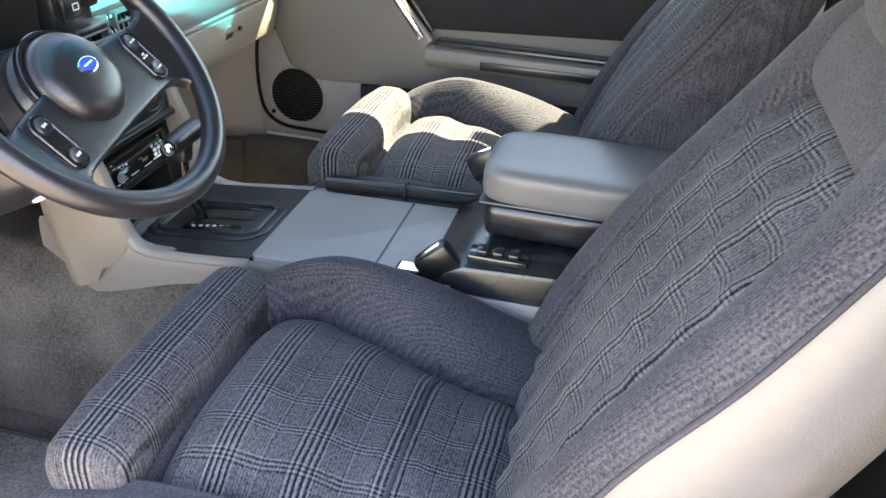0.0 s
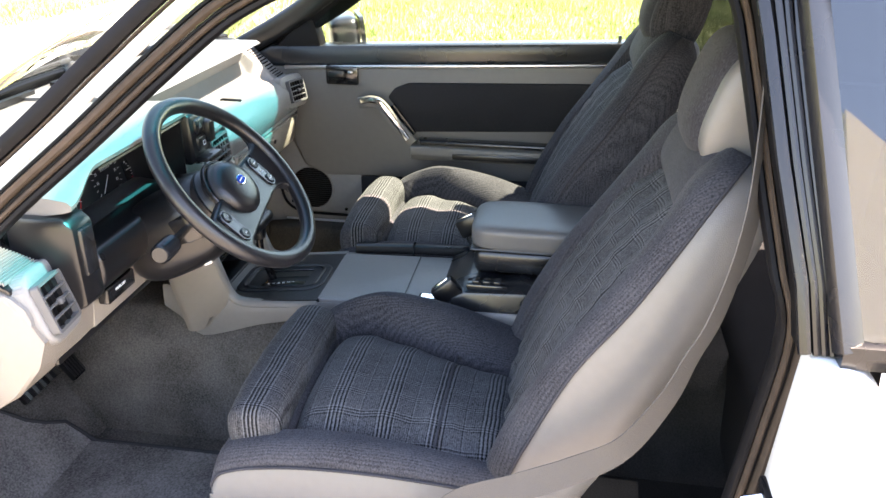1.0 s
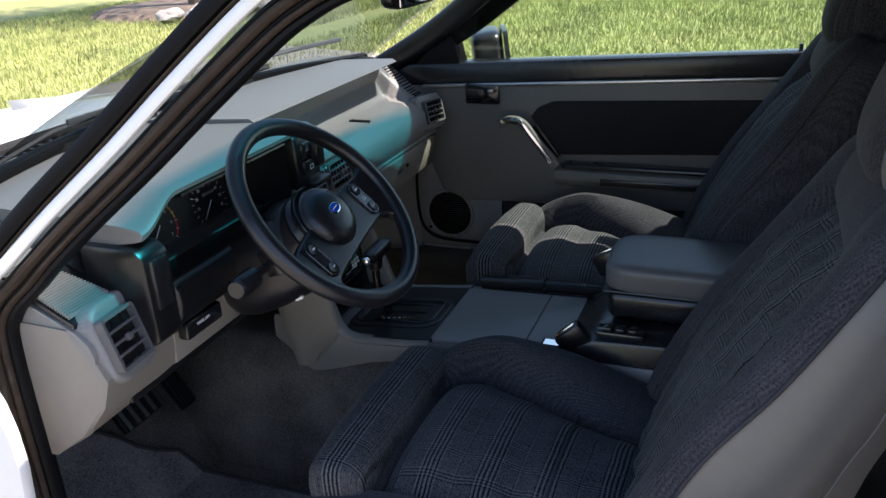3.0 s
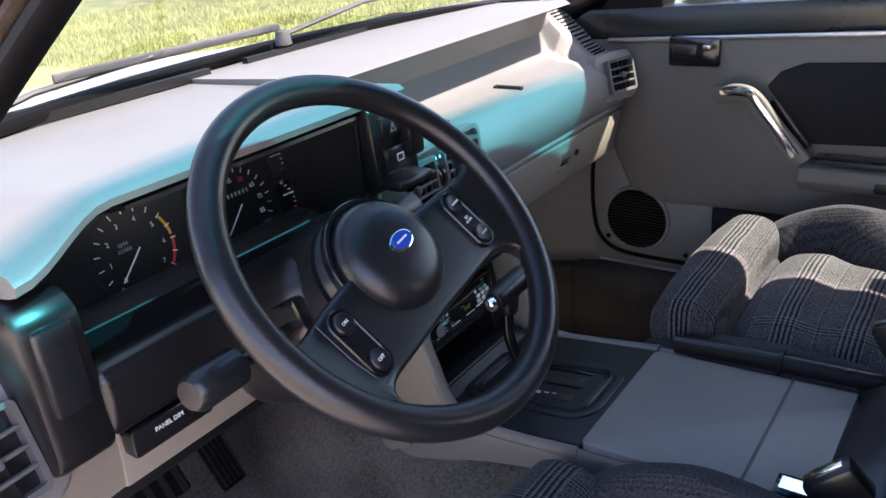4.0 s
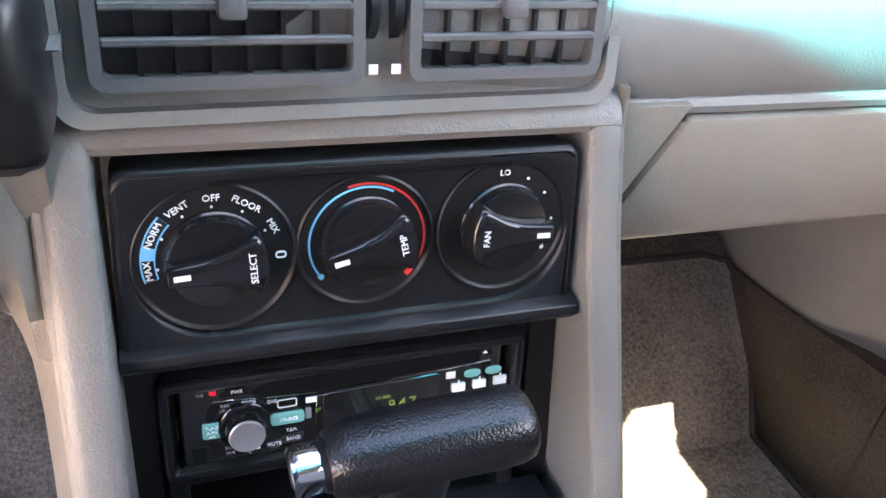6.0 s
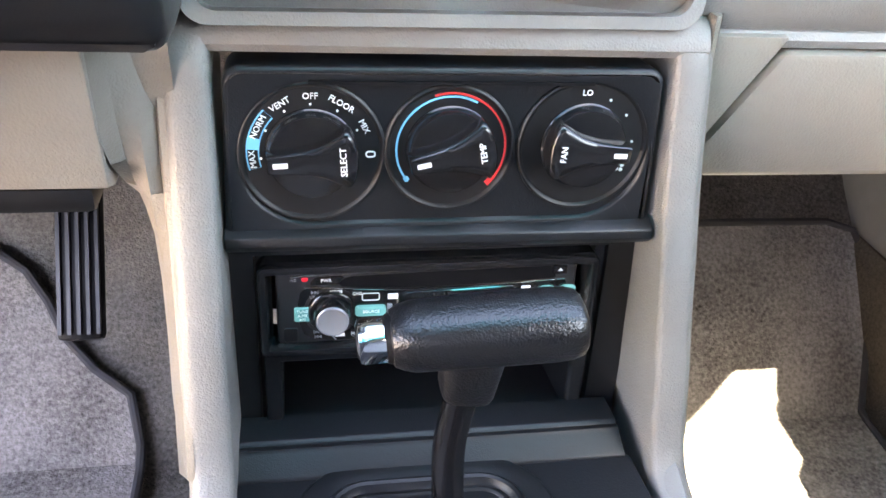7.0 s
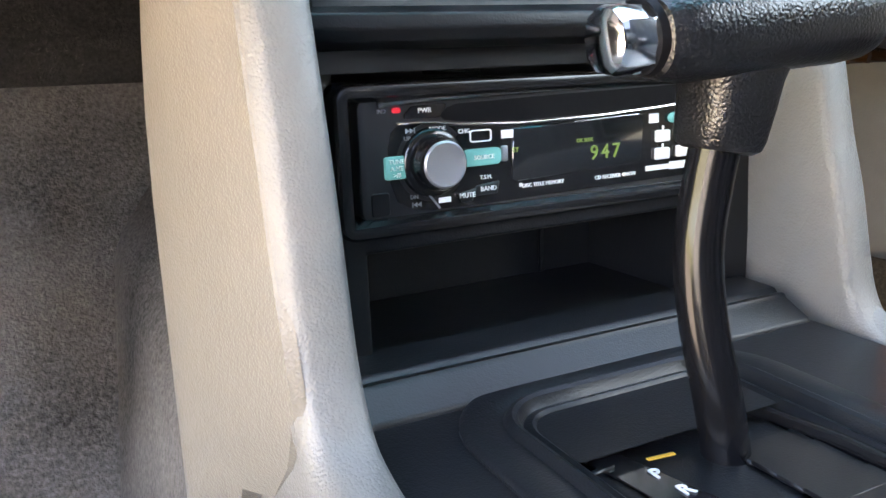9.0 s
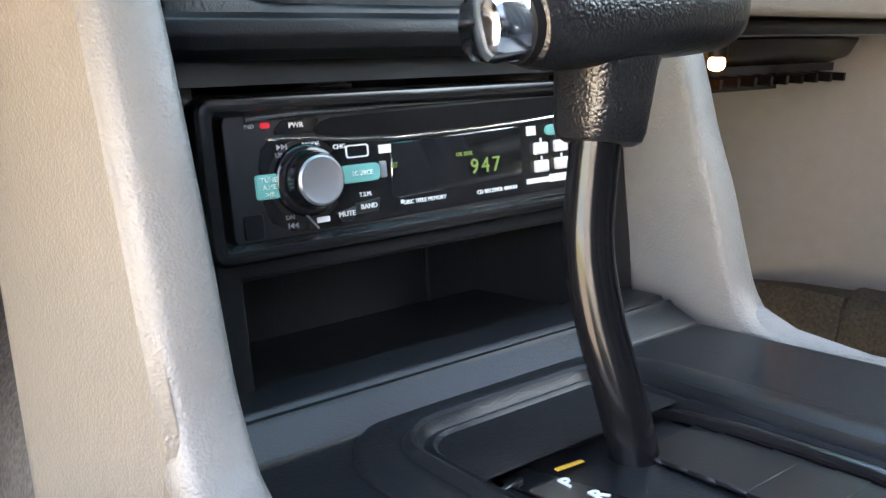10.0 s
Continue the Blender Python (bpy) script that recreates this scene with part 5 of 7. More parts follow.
part("handle", sweep([(-0.0098, 0.5165, 0.7022), (-0.0088, 0.5165, 0.7023), (-0.005, 0.5165, 0.7028), (0.0, 0.5165, 0.7032), (0.03, 0.516, 0.7055), (0.060, 0.515, 0.7076), (0.068, 0.515, 0.7081), (0.0725, 0.515, 0.7085), (0.0745, 0.515, 0.7087), (0.0752, 0.515, 0.7088)], [0.0095, 0.0122, 0.0142, 0.0156, 0.0165, 0.0166, 0.0162, 0.0148, 0.0125, 0.0090], [0.0090, 0.0112, 0.0128, 0.0138, 0.0146, 0.0147, 0.0142, 0.0130, 0.0108, 0.0075], n=36, power=2.5), GRAIN_BLACK, shift, "black grained T-handle")
part("collar", sweep([(-0.0112, 0.5166, 0.7021), (-0.0085, 0.5165, 0.7024)], [0.0106, 0.0114], n=28), RUBBER, shift)
part("release_button", sweep([(-0.0100, 0.5165, 0.7022), (-0.0105, 0.5165, 0.7022), (-0.0205, 0.5168, 0.7015), (-0.0228, 0.5168, 0.7013), (-0.0240, 0.5168, 0.7012)], [0.0088, 0.0096, 0.0099, 0.0090, 0.0066], n=10, power=2.4), CHROME, shift, "faceted chrome push button")

# heater panel
heater = thing("heater_panel", (XC, 0.60, 0.742), "black heater control panel with three rotary knobs", "heater controls")
HV = plane_at((XC, 0.6035, 0.7415), (1, 0.01, 0.0), (0, 0.12, 1))
PILL = (0.0012, 0.0022)
bm = tiers(0.216, 0.0905, 0.0085, ((0.0, -0.03), (0.0, -0.0028), (0.0008, -0.0010), (0.0025, 0.0), (0.0030, 0.0)), HV @ T((0.0005, 0.0005, 0)))
for v in bm.verts:
    q = HV.inverted() @ v.co
    v.co = HV @ Vector((q.x * (1.0 - 0.36 * (q.y - 0.01)), q.y, q.z + 0.05 * max(0.0, -q.y - 0.036)))
face = loft([[(a, b, 0.0) for a, b in rounded(0.211, 0.0845, 0.008, 8)], [(a + PILL[0], b + PILL[1], 0.0) for a, b in rounded(0.2080, 0.0745, 0.0360, 8)], [(a + PILL[0], b + PILL[1], -0.0006) for a, b in rounded(0.2055, 0.0722, 0.0350, 8)], [(a + PILL[0], b + PILL[1], -0.0026) for a, b in rounded(0.2030, 0.0700, 0.0340, 8)]], caps=False)
for v in face.verts:
    v.co = HV @ Vector((v.co.x * (1.0 - 0.36 * (v.co.y - 0.01) * (1 if v.co.z == 0.0 and abs(v.co.y) > 0.0395 else 0)), v.co.y, v.co.z))
part("panel", joined(bm, face), GRAIN_PANEL, heater, "black grained panel")
part("pill_floor", prism([(a + PILL[0], b + PILL[1]) for a, b in rounded(0.2040, 0.0712, 0.0345, 8)], "z", -0.004, -0.0024, m=HV), GRAIN_PANEL, heater)
part("visor", prism([(0.5935, 0.7035), (0.5925, 0.6985), (0.596, 0.694), (0.606, 0.690), (0.64, 0.688), (0.64, 0.706), (0.601, 0.7065)], "x", -0.083, 0.140, 0.001), GRAIN_PANEL, heater)
part("top_groove", box((0.0012, 0.0384, -0.0006), (0.138, 0.0016, 0.0030), m=HV), RUBBER, heater)
KNOBS = ((-0.0665, 0.0035, 0.0345), (0.0005, 0.0050, 0.0318), (0.0690, 0.0062, 0.0338))
for i, (x, y, r) in enumerate(KNOBS):
    KM = HV @ T((x, y, -0.0020))
    d = part("dial_plate", loft([[(q * math.cos(2 * math.pi * k / 56), q * math.sin(2 * math.pi * k / 56), z) for k in range(56)] for q, z in ((r + 0.0010, -0.0004), (r + 0.0008, 0.0012), (r - 0.0002, 0.0018), (r - 0.0010, 0.0016), (r - 0.0020, 0.0004), (r - 0.0030, 0.0003), (0.002, 0.0003))]), DIAL_BLACK, heater, m=KM)
    turn = (3, 12, 178)[i]
    part("knob_base", loft([[(q * math.cos(2 * math.pi * k / 48), q * math.sin(2 * math.pi * k / 48), z) for k in range(48)] for q, z in ((0.0222, 0.0), (0.0222, 0.0016), (0.0214, 0.0024), (0.0210, 0.0030), (0.0206, 0.0068), (0.0200, 0.0078), (0.0150, 0.0082), (0.003, 0.0082))]), BLACK_SMOOTH, d, m=KM)
    half = smooth_line([(-0.0214, 0.0030, 0), (-0.0205, 0.0046, 0), (-0.013, 0.0052, 0), (-0.004, 0.0062, 0), (0.005, 0.0086, 0), (0.012, 0.0122, 0), (0.0165, 0.0142, 0), (0.0195, 0.0105, 0), (0.0212, 0.004, 0)], 3)
    outline = [(p.x, p.y) for p in half] + [(p.x, -p.y) for p in reversed(half)]
    part("knob_grip", loft([[(px * e, py * s, z) for px, py in outline] for e, s, z in ((1.0, 1.06, 0.0060), (1.0, 1.0, 0.0125), (0.985, 0.93, 0.0142), (0.955, 0.80, 0.0150), (0.86, 0.45, 0.0152))]), BLACK_SMOOTH, d, m=KM @ pose(0, 0, 0, 0, 0, turn))
    part("pointer", box((-0.0150, 0, 0.0152), (0.0068, 0.0024, 0.0006), m=KM @ pose(0, 0, 0, 0, 0, turn)), WHITE_INK, d, smooth=False)
    lettering("caption", ("SELECT", "TEMP", "FAN")[i], 0.0044, KM @ pose(0, 0, 0, 0, 0, turn) @ T((0.0142, 0, 0.0154)) @ pose(0, 0, 0, 0, 0, 90 if i < 2 else -90), WHITE_INK, d)
    if i == 0:
        for a, s in ((186, "MAX"), (152, "NORM"), (121, "VENT"), (91, "OFF"), (60, "FLOOR"), (28, "MIX")):
            q = radians(a)
            lettering("caption", s, 0.0042, KM @ T((0.0280 * math.cos(q), 0.0280 * math.sin(q), 0.0008)) @ pose(0, 0, 0, 0, 0, a - 90), WHITE_INK, d)
            part("dot", cyl(0.0006, 0.0004, 8, m=KM @ T((0.0242 * math.cos(q), 0.0242 * math.sin(q), 0.0005))), WHITE_INK, d)
        lo, hi = range(136, 199, 6), range(196, 135, -6)
        part("blue_zone", frame_bm([(0.0310 * math.cos(radians(b)), 0.0310 * math.sin(radians(b))) for b in lo] + [(0.0248 * math.cos(radians(b)), 0.0248 * math.sin(radians(b))) for b in hi],
                                   [(0.0303 * math.cos(radians(b)), 0.0303 * math.sin(radians(b))) for b in lo] + [(0.0254 * math.cos(radians(b)), 0.0254 * math.sin(radians(b))) for b in hi], 0.0003, 0.0007, KM), BLUE_INK, d, smooth=False)
        part("blue_fill", arc_strip(0.0252, 0.0305, 164, 176, m=KM @ T((0, 0, 0.0003))), BLUE_INK, d, smooth=False)
        part("screen_mark", frame_bm(rounded(0.005, 0.0034, 0.0014, 2), rounded(0.0036, 0.0020, 0.0008, 2), 0.0003, 0.0007, KM @ T((0.0280, -0.001, 0))), WHITE_INK, d, smooth=False)
    if i == 1:
        part("cold_arc", arc_strip(0.0260, 0.0270, 62, 220, m=KM @ T((0, 0, 0.0003))), BLUE_INK, d, smooth=False)
        part("hot_arc", arc_strip(0.0276, 0.0286, 108, -42, m=KM @ T((0, 0, 0.0003))), RED_INK, d, smooth=False)
        part("cold_end", arc_strip(0.0250, 0.0276, 214, 219, m=KM @ T((0, 0, 0.0005))), BLUE_INK, d, smooth=False)
        part("hot_end", arc_strip(0.0258, 0.0286, -44, -37, m=KM @ T((0, 0, 0.0005))), RED_INK, d, smooth=False)
    if i == 2:
        lettering("caption", "LO", 0.0042, KM @ T((-0.001, 0.0272, 0.0008)), WHITE_INK, d)
        for a in (64, 37, 4):
            q = radians(a)
            part("dot", cyl(0.0007, 0.0004, 10, m=KM @ T((0.0262 * math.cos(q), 0.0262 * math.sin(q), 0.0005))), WHITE_INK, d)
        part("fan_mark", joined(*[pad((0.0017 * math.cos(b), 0.0017 * math.sin(b), 0), (0.0011, 0.0011, 0.0003), 2, 6) for b in (0.6, 2.2, 3.7, 5.3)]), WHITE_INK, d, m=KM @ T((0.0215, -0.0120, 0.0008)))

# radio bay with pocket
bay = thing("radio_bay", (XC, 0.61, 0.56), "black plastic bay with an open pocket below the radio", "radio bay")
RB = plane_at((XC, 0.6045, 0.630), (1, 0.01, 0), (0, 0.14, 1))
part("surround", joined(tiers(0.238, 0.170, 0.003, ((0.0, -0.020), (0.0, -0.004), (0.0010, -0.003), (0.020, -0.003), (0.0208, -0.006), (0.0260, -0.008), (0.0260, -0.028)), RB @ T((0.001, -0.004, 0)))), BLACK, bay, "black backing plate")
part("radio_sleeve", tiers(0.190, 0.0570, 0.006, ((0.0, -0.03), (0.0, 0.0050), (0.0012, 0.0066), (0.0030, 0.0070), (0.0050, 0.0066), (0.0064, 0.0040), (0.0072, 0.0015), (0.0080, -0.004)), RB @ T((-0.002, 0.0200, 0))), SLEEVE_BLACK, bay, "glossy rounded radio bezel")
pk = part("pocket", tiers(0.190, 0.066, 0.004, ((0.0, -0.012), (0.0, 0.0006), (0.0010, 0.0016), (0.0075, 0.0020), (0.0086, 0.0016), (0.0094, 0.0004), (0.0096, -0.012)), RB @ T((0.0, -0.0385, 0))), GRAIN_PANEL, bay, "open black pocket")
part("pocket_floor", box((0, -0.0622, -0.052), (0.176, 0.003, 0.102), m=RB @ pose(0, 0, 0, 0, 0, 0)), GRAIN_PANEL, pk)
part("pocket_roof", box((0, -0.0140, -0.052), (0.176, 0.003, 0.102), m=RB), BLACK, pk)
part("pocket_back", box((0, -0.038, -0.088), (0.176, 0.05, 0.003), m=RB), GRAIN_PANEL, pk)
part("back_rib", sweep([RB @ Vector((0.052, -0.062, -0.0862)), RB @ Vector((0.052, -0.014, -0.0862))], 0.0016, 0.0016, 8, up=(1, 0, 0)), GRAIN_PANEL, pk)
for sx in (-1, 1):
    part("pocket_side", box((sx * 0.0868, -0.038, -0.052), (0.003, 0.05, 0.102), m=RB), GRAIN_PANEL, pk)
    part("clip", box((sx * 0.062 + 0.002, -0.0735, 0.0006), (0.0022, 0.0030, 0.003), m=RB), STEEL, bay)
part("back_wall", box((0, 0.03, -0.06), (0.20, 0.09, 0.003), m=RB), BLACK, bay)
part("ceiling_shelf", box((0, 0.058, -0.03), (0.222, 0.012, 0.06), m=RB), BLACK, bay)
part("ceiling_clip", box((-0.036, 0.0515, -0.020), (0.020, 0.003, 0.014), 0.001, m=RB), BLACK_SMOOTH, bay)

radio = thing("car_radio", (XC, 0.605, 0.652), "black car radio with round knob, teal keys and dark display", "radio")


def at(x, y, z=0.0):
    """A place on the radio's face, in millimetres."""
    return RB @ T((x * 0.001, y * 0.001, z * 0.001))


part("fascia", tiers(0.168, 0.0470, 0.005, ((0.0, -0.03), (0.0, 0.0005), (0.0006, 0.0016), (0.0018, 0.0020), (0.0030, 0.0020)), at(-3, 20), True), FASCIA, radio, "dark metallic radio fascia")
part("disc_slot", prism([(x * 0.001, y * 0.001) for x, y in ((-53.5, 35.0), (-50.5, 38.0), (-46, 39.2), (0, 40.2), (64, 41.2), (67, 40.6), (68.5, 34.2), (66, 33.4), (24, 31.4), (-18, 30.9), (-44, 32.2), (-52, 33.4))], "z", 0.0021, 0.0027, m=RB), RUBBER, radio, "long disc slot")
part("slot_trim", sweep([at(x, y, 2.4).translation for x, y in ((-79, 40.4), (-60, 41.6), (-30, 42.2), (10, 42.6), (40, 42.9), (76, 43.2))], 0.0014, 0.0016, 10, up=(0, -1, 0.14)), SATIN_DARK, radio, "bright metallic edge over the slot")
part("slot_lip", sweep([at(x, y, 2.5).translation for x, y in ((-72, 33.2), (-54, 32.4), (-44, 31.3), (-18, 29.9), (24, 30.4), (50, 31.6), (74, 33.0))], 0.0005, 0.0006, 8, up=(0, -1, 0.14)), CHROME, radio, "thin bright line below the slot")
part("eject_key", box((0, 0, 0), (0.0085, 0.0052, 0.0022), 0.0008, m=at(70.5, 38.6, 2.6)), BLACK_SMOOTH, radio)
part("eject_mark", loft([[(-0.0014, -0.0004, z), (0.0014, -0.0004, z), (0, 0.0013, z)] for z in (0, 0.0004)]), WHITE_INK, radio, smooth=False, m=at(70.5, 38.8, 3.7))
part("gloss_field", prism([(x * 0.001, y * 0.001) for x, y in ((-20.5, 28.8), (0, 29.2), (24, 29.8), (50, 31.0), (74, 32.2), (75, 30.5), (75, 1.8), (73, 0.6), (20, 0.2), (-30, -0.8), (-58, -0.6), (-66, 0.4), (-72.5, 4.0), (-75, 11), (-75.5, 24), (-74, 30), (-70.5, 33.0), (-66, 33.4), (-54, 31.6), (-44, 30.4), (-34, 29.6))], "z", 0.0018, 0.0026, m=RB), BLACK_SMOOTH, radio, "glossy black key field")
part("display", prism([(x * 0.001, y * 0.001) for x, y in ((-21.5, 28.2), (10, 28.6), (43, 29.9), (45.5, 29.0), (45.0, 9.6), (43, 8.4), (-20.5, 6.4), (-22.6, 7.6))], "z", 0.0022, 0.0033, 0.0005, 1, m=RB), DISPLAY, radio, "dark glossy display")
knob = part("volume_knob", loft([[(q * math.cos(2 * math.pi * k / 48), q * math.sin(2 * math.pi * k / 48), z) for k in range(48)] for q, z in ((0.0128, 0.0), (0.0128, 0.0016), (0.0122, 0.0022), (0.0104, 0.0026), (0.0100, 0.0040), (0.0098, 0.0094), (0.0093, 0.0106), (0.0088, 0.0108))]), BLACK_SMOOTH, radio, "round satin grey knob", m=at(-57.5, 17.8, 2.4))
part("knob_face", loft([[(q * math.cos(2 * math.pi * k / 48), q * math.sin(2 * math.pi * k / 48), z) for k in range(48)] for q, z in ((0.0089, 0.0), (0.0088, 0.0006), (0.0081, 0.0011), (0.0074, 0.0009), (0.0070, 0.0007), (0.001, 0.0005))]), SATIN, knob, m=at(-57.5, 17.8, 13.0))
part("key_ring", arc_strip(0.0134, 0.0150, 40, 320, 0.0003, 40, m=at(-57.5, 17.8, 2.5)), BLACK, radio)
k1 = part("tune_key", box((0, 0, 0), (0.0088, 0.0086, 0.0026), 0.0010, m=at(-73.2, 17.0, 2.9)), TEAL_KEY, radio, "lit teal key")
for s, dy in (("TUNE", 2.6), ("A.ME", -0.2), (">/II", -3.0)):
    lettering("caption", s, 0.0024, at(-73.2, 17.0 + dy * 0.9, 4.4), WHITE_INK, k1)
k2 = part("source_key", prism(rounded(0.0170, 0.0066, 0.0020, 4), "z", -0.0008, 0.0016, 0.0006, 1, m=at(-36.2, 18.0, 3.2)), TEAL_KEY, radio, "lit teal key")
lettering("caption", "SOURCE", 0.0024, at(-36.0, 18.0, 5.1), WHITE_INK, k2)
part("key_end", box((0, 0, 0), (0.0030, 0.0062, 0.0016), 0.0006, m=at(-25.6, 18.4, 3.0)), SATIN, radio)
part("indicator", prism(rounded(0.0034, 0.0019, 0.0009, 4), "z", 0, 0.0010, m=at(-71.5, 38.0, 1.9)), RED_LED, radio, "red indicator lamp")
part("power_key", prism([(-0.009, -0.0024), (0.006, -0.0026), (0.009, 0.0020), (0.007, 0.0028), (-0.006, 0.0022), (-0.009, -0.0006)], "z", 0.0, 0.0012, 0.0004, 1, m=at(-59.5, 37.0, 1.9)), BLACK_SMOOTH, radio)
for x, y, s, size in ((-60.2, 37.4, "PWR", 0.0031), (-77.6, 37.9, "IND", 0.0024), (-54.9, 30.2, "MODE", 0.0028), (-43.5, 28.4, "CHG", 0.0028), (-67.8, 27.4, "UP", 0.0026), (-65.9, 5.2, "DN", 0.0026), (-43.4, 3.6, "MUTE", 0.0032), (-33.7, 5.3, "BAND", 0.0031), (-34.2, 9.8, "T.S.M.", 0.0026), (-7.0, 4.4, "DISC TITLE MEMORY", 0.0026), (30.5, 4.0, "CD RECEIVER 40WX4", 0.0027)):
    lettering("caption", s, size * 0.86, at(x, y, 4.0 if s in ("MUTE", "BAND") else 3.3 if s == "PWR" else 2.9), GREY_INK if s in ("DN", "UP", "IND") else WHITE_INK, radio)
lettering("caption", "ST", 0.0028, at(-20.5, 19.3, 3.5), DIGITS, radio)
lettering("caption", "OK SEEK", 0.0022, at(13.7, 20.6, 3.5), DIGITS, radio)
for k, ch in enumerate("947"):
    lettering("readout", ch, 0.0088, at(18.6 + k * 5.8, 14.8, 3.5), DIGITS, radio)
for x, y, flip in ((-66.7, 30.2, 1), (-64.6, 2.2, -1)):
    part("skip_mark", joined(*[loft([[(flip * (q - 0.0016), -0.0010, z), (flip * (q - 0.0016), 0.0010, z), (flip * q, 0.0, z)] for z in (0, 0.0003)]) for q in (0.0, 0.0018)], box((flip * 0.0021, 0, 0.00015), (0.0004, 0.0020, 0.0003))), GREY_INK, radio, smooth=False, m=at(x, y, 2.8))
part("mode_mark", frame_bm(rounded(0.0098, 0.0048, 0.0012, 3), rounded(0.0088, 0.0038, 0.0008, 3), 0.0, 0.0005, at(-36.1, 26.2, 2.6)), WHITE_INK, radio, smooth=False)
for x, y, w, h in ((-23.6, 26.0, 0.0062, 0.0032), (67.5, 5.6, 0.0130, 0.0034), (-18.0, 5.0, 0.0012, 0.0014), (-52.9, 2.8, 0.0052, 0.0020), (54.1, 5.4, 0.0135, 0.0022), (51.5, 27.2, 0.0052, 0.0040)):
    part("plain_mark", box((0, 0, 0), (w, h, 0.0005), m=at(x, y, 2.9)), WHITE_INK, radio, smooth=False)
part("key_slash", box((0, 0, 0), (0.0007, 0.0085, 0.0006), m=at(-57.8, 3.2, 3.0) @ pose(0, 0, 0, 0, 0, 38)), SATIN, radio, smooth=False)
for x in (-6.5, 20.5, 46):
    part("faint_mark", box((0, 0, 0), (0.013, 0.0014, 0.0003), m=at(x, 42.0 + 0.015 * x, 2.2)), GREY_INK, radio, smooth=False)
for i in range(3):
    for j in range(2):
        key = part("preset_key", box((0, 0, 0), (0.0078, 0.0052, 0.0022), 0.0007, m=at(56 + i * 12.2, 19.3 - j * 7.8 + i * 0.3, 3.6)), WHITE_INK, radio)
        part("key_number", box((0, 0, 0), (0.0010, 0.0016, 0.0003), m=at(56 + i * 12.2, 22.9 - j * 7.8 + i * 0.3, 3.9)), WHITE_INK, key, smooth=False)
for i in range(2):
    part("oval_key", pad((0, 0, 0), (0.0048, 0.0024, 0.0012), 2.5, 10, m=at(63.7 + i * 12.4, 26.9, 3.6)), TEAL_KEY, radio)
for x, y, w, sk in ((-33.7, 5.4, 0.0110, -0.0012), (-43.2, 3.4, 0.0085, 0.0020)):
    part("soft_key", prism([(-w / 2 + sk, -0.0026), (w / 2 - abs(sk), -0.0026), (w / 2, 0.0026), (-w / 2, 0.0022 - abs(sk) * 0.6)], "z", 0.0, 0.0010, 0.0004, 1, m=at(x, y, 2.7)), CHARCOAL, radio)
part("release_key", prism(rounded(0.0075, 0.0090, 0.0012, 3), "z", 0.0, 0.0008, 0.0003, 1, m=at(-79.5, 3.6, 1.8)), BLACK, radio)

# rear of the console
deck_m = plane_at((XC - 0.005, 0.20, 0.598), (1, 0, 0), (0, 1, -0.03))
part("deck", prism(rounded(0.236, 0.305, 0.01), "z", -0.03, 0.0, 0.003, m=deck_m), DASH, console, "grey console deck")
part("seam", box((0, -0.030, 0.0006), (0.236, 0.003, 0.0014), m=deck_m), BLACK, console)
rail = part("side_rail", sweep([(0.158, 0.33, 0.600), (0.160, 0.20, 0.606), (0.160, 0.06, 0.610)], 0.010, 0.012, 10, power=4), BLACK, console, "black edge rail")
part("rail_joint", box((0.158, 0.19, 0.607), (0.024, 0.004, 0.028)), BLACK_SMOOTH, rail)
part("rear_box", prism([(0.10, 0.60), (0.04, 0.635), (-0.30, 0.65), (-0.30, 0.47), (0.10, 0.50)], "x", -0.095, 0.150, 0.008), CHARCOAL, console)
sw = part("window_switch", box((-0.062, -0.005, 0.640), (0.035, 0.085, 0.012), 0.004), BLACK_SMOOTH, console, "black window switch panel")
for k in range(3):
    part("rocker_switch", box((-0.062, 0.018 - k * 0.022, 0.648), (0.022, 0.016, 0.008), 0.003), CHARCOAL, sw)
arm = thing("console_armrest", (0.06, -0.10, 0.65), "grey padded vinyl armrest over the console", "armrest")
part("lid", pad((0.065, -0.115, 0.722), (0.092, 0.155, 0.030), 5.5), VINYL, arm, "smooth grey vinyl lid")
part("base", box((0.065, -0.115, 0.672), (0.172, 0.29, 0.055), 0.016, 3), CHARCOAL, arm)
part("welt", box((0.065, -0.115, 0.700), (0.181, 0.304, 0.006), 0.003), BLACK, arm)


def buckle(at, tilt, label):
    b = thing("belt_buckle", at, label, "buckle")
    M = T(at) @ pose(0, 0, 0, *tilt)
    part("body", box((0, 0, 0.035), (0.030, 0.055, 0.045), 0.007, m=M), BLACK, b)
    part("sleeve", box((0, 0, -0.015), (0.022, 0.045, 0.06), 0.005, m=M), CHARCOAL, b)
    part("tongue_mouth", box((0, 0.0, 0.058), (0.010, 0.040, 0.004), 0.001, m=M), CHROME, b, "bright buckle mouth")
    return b


buckle((-0.075, 0.055, 0.600), (-40, 0, 12), "black belt buckle with a bright mouth between seat and console")
buckle((0.175, 0.045, 0.640), (-30, 0, -5), "black belt buckle beside the passenger seat cushion")
anchor = thing("belt_tongue", (-0.07, 0.10, 0.602), "chrome belt slot in a black frame on the console", "buckle")
part("frame", box((-0.075, 0.115, 0.603), (0.035, 0.045, 0.010), 0.003), BLACK_SMOOTH, anchor)
part("slot", box((-0.075, 0.118, 0.6085), (0.020, 0.028, 0.002)), CHROME, anchor)

# ---- seats ----
REC = radians(24)
SU = Vector((0, -math.sin(REC), math.cos(REC)))
SN = Vector((0, math.cos(REC), math.sin(REC)))


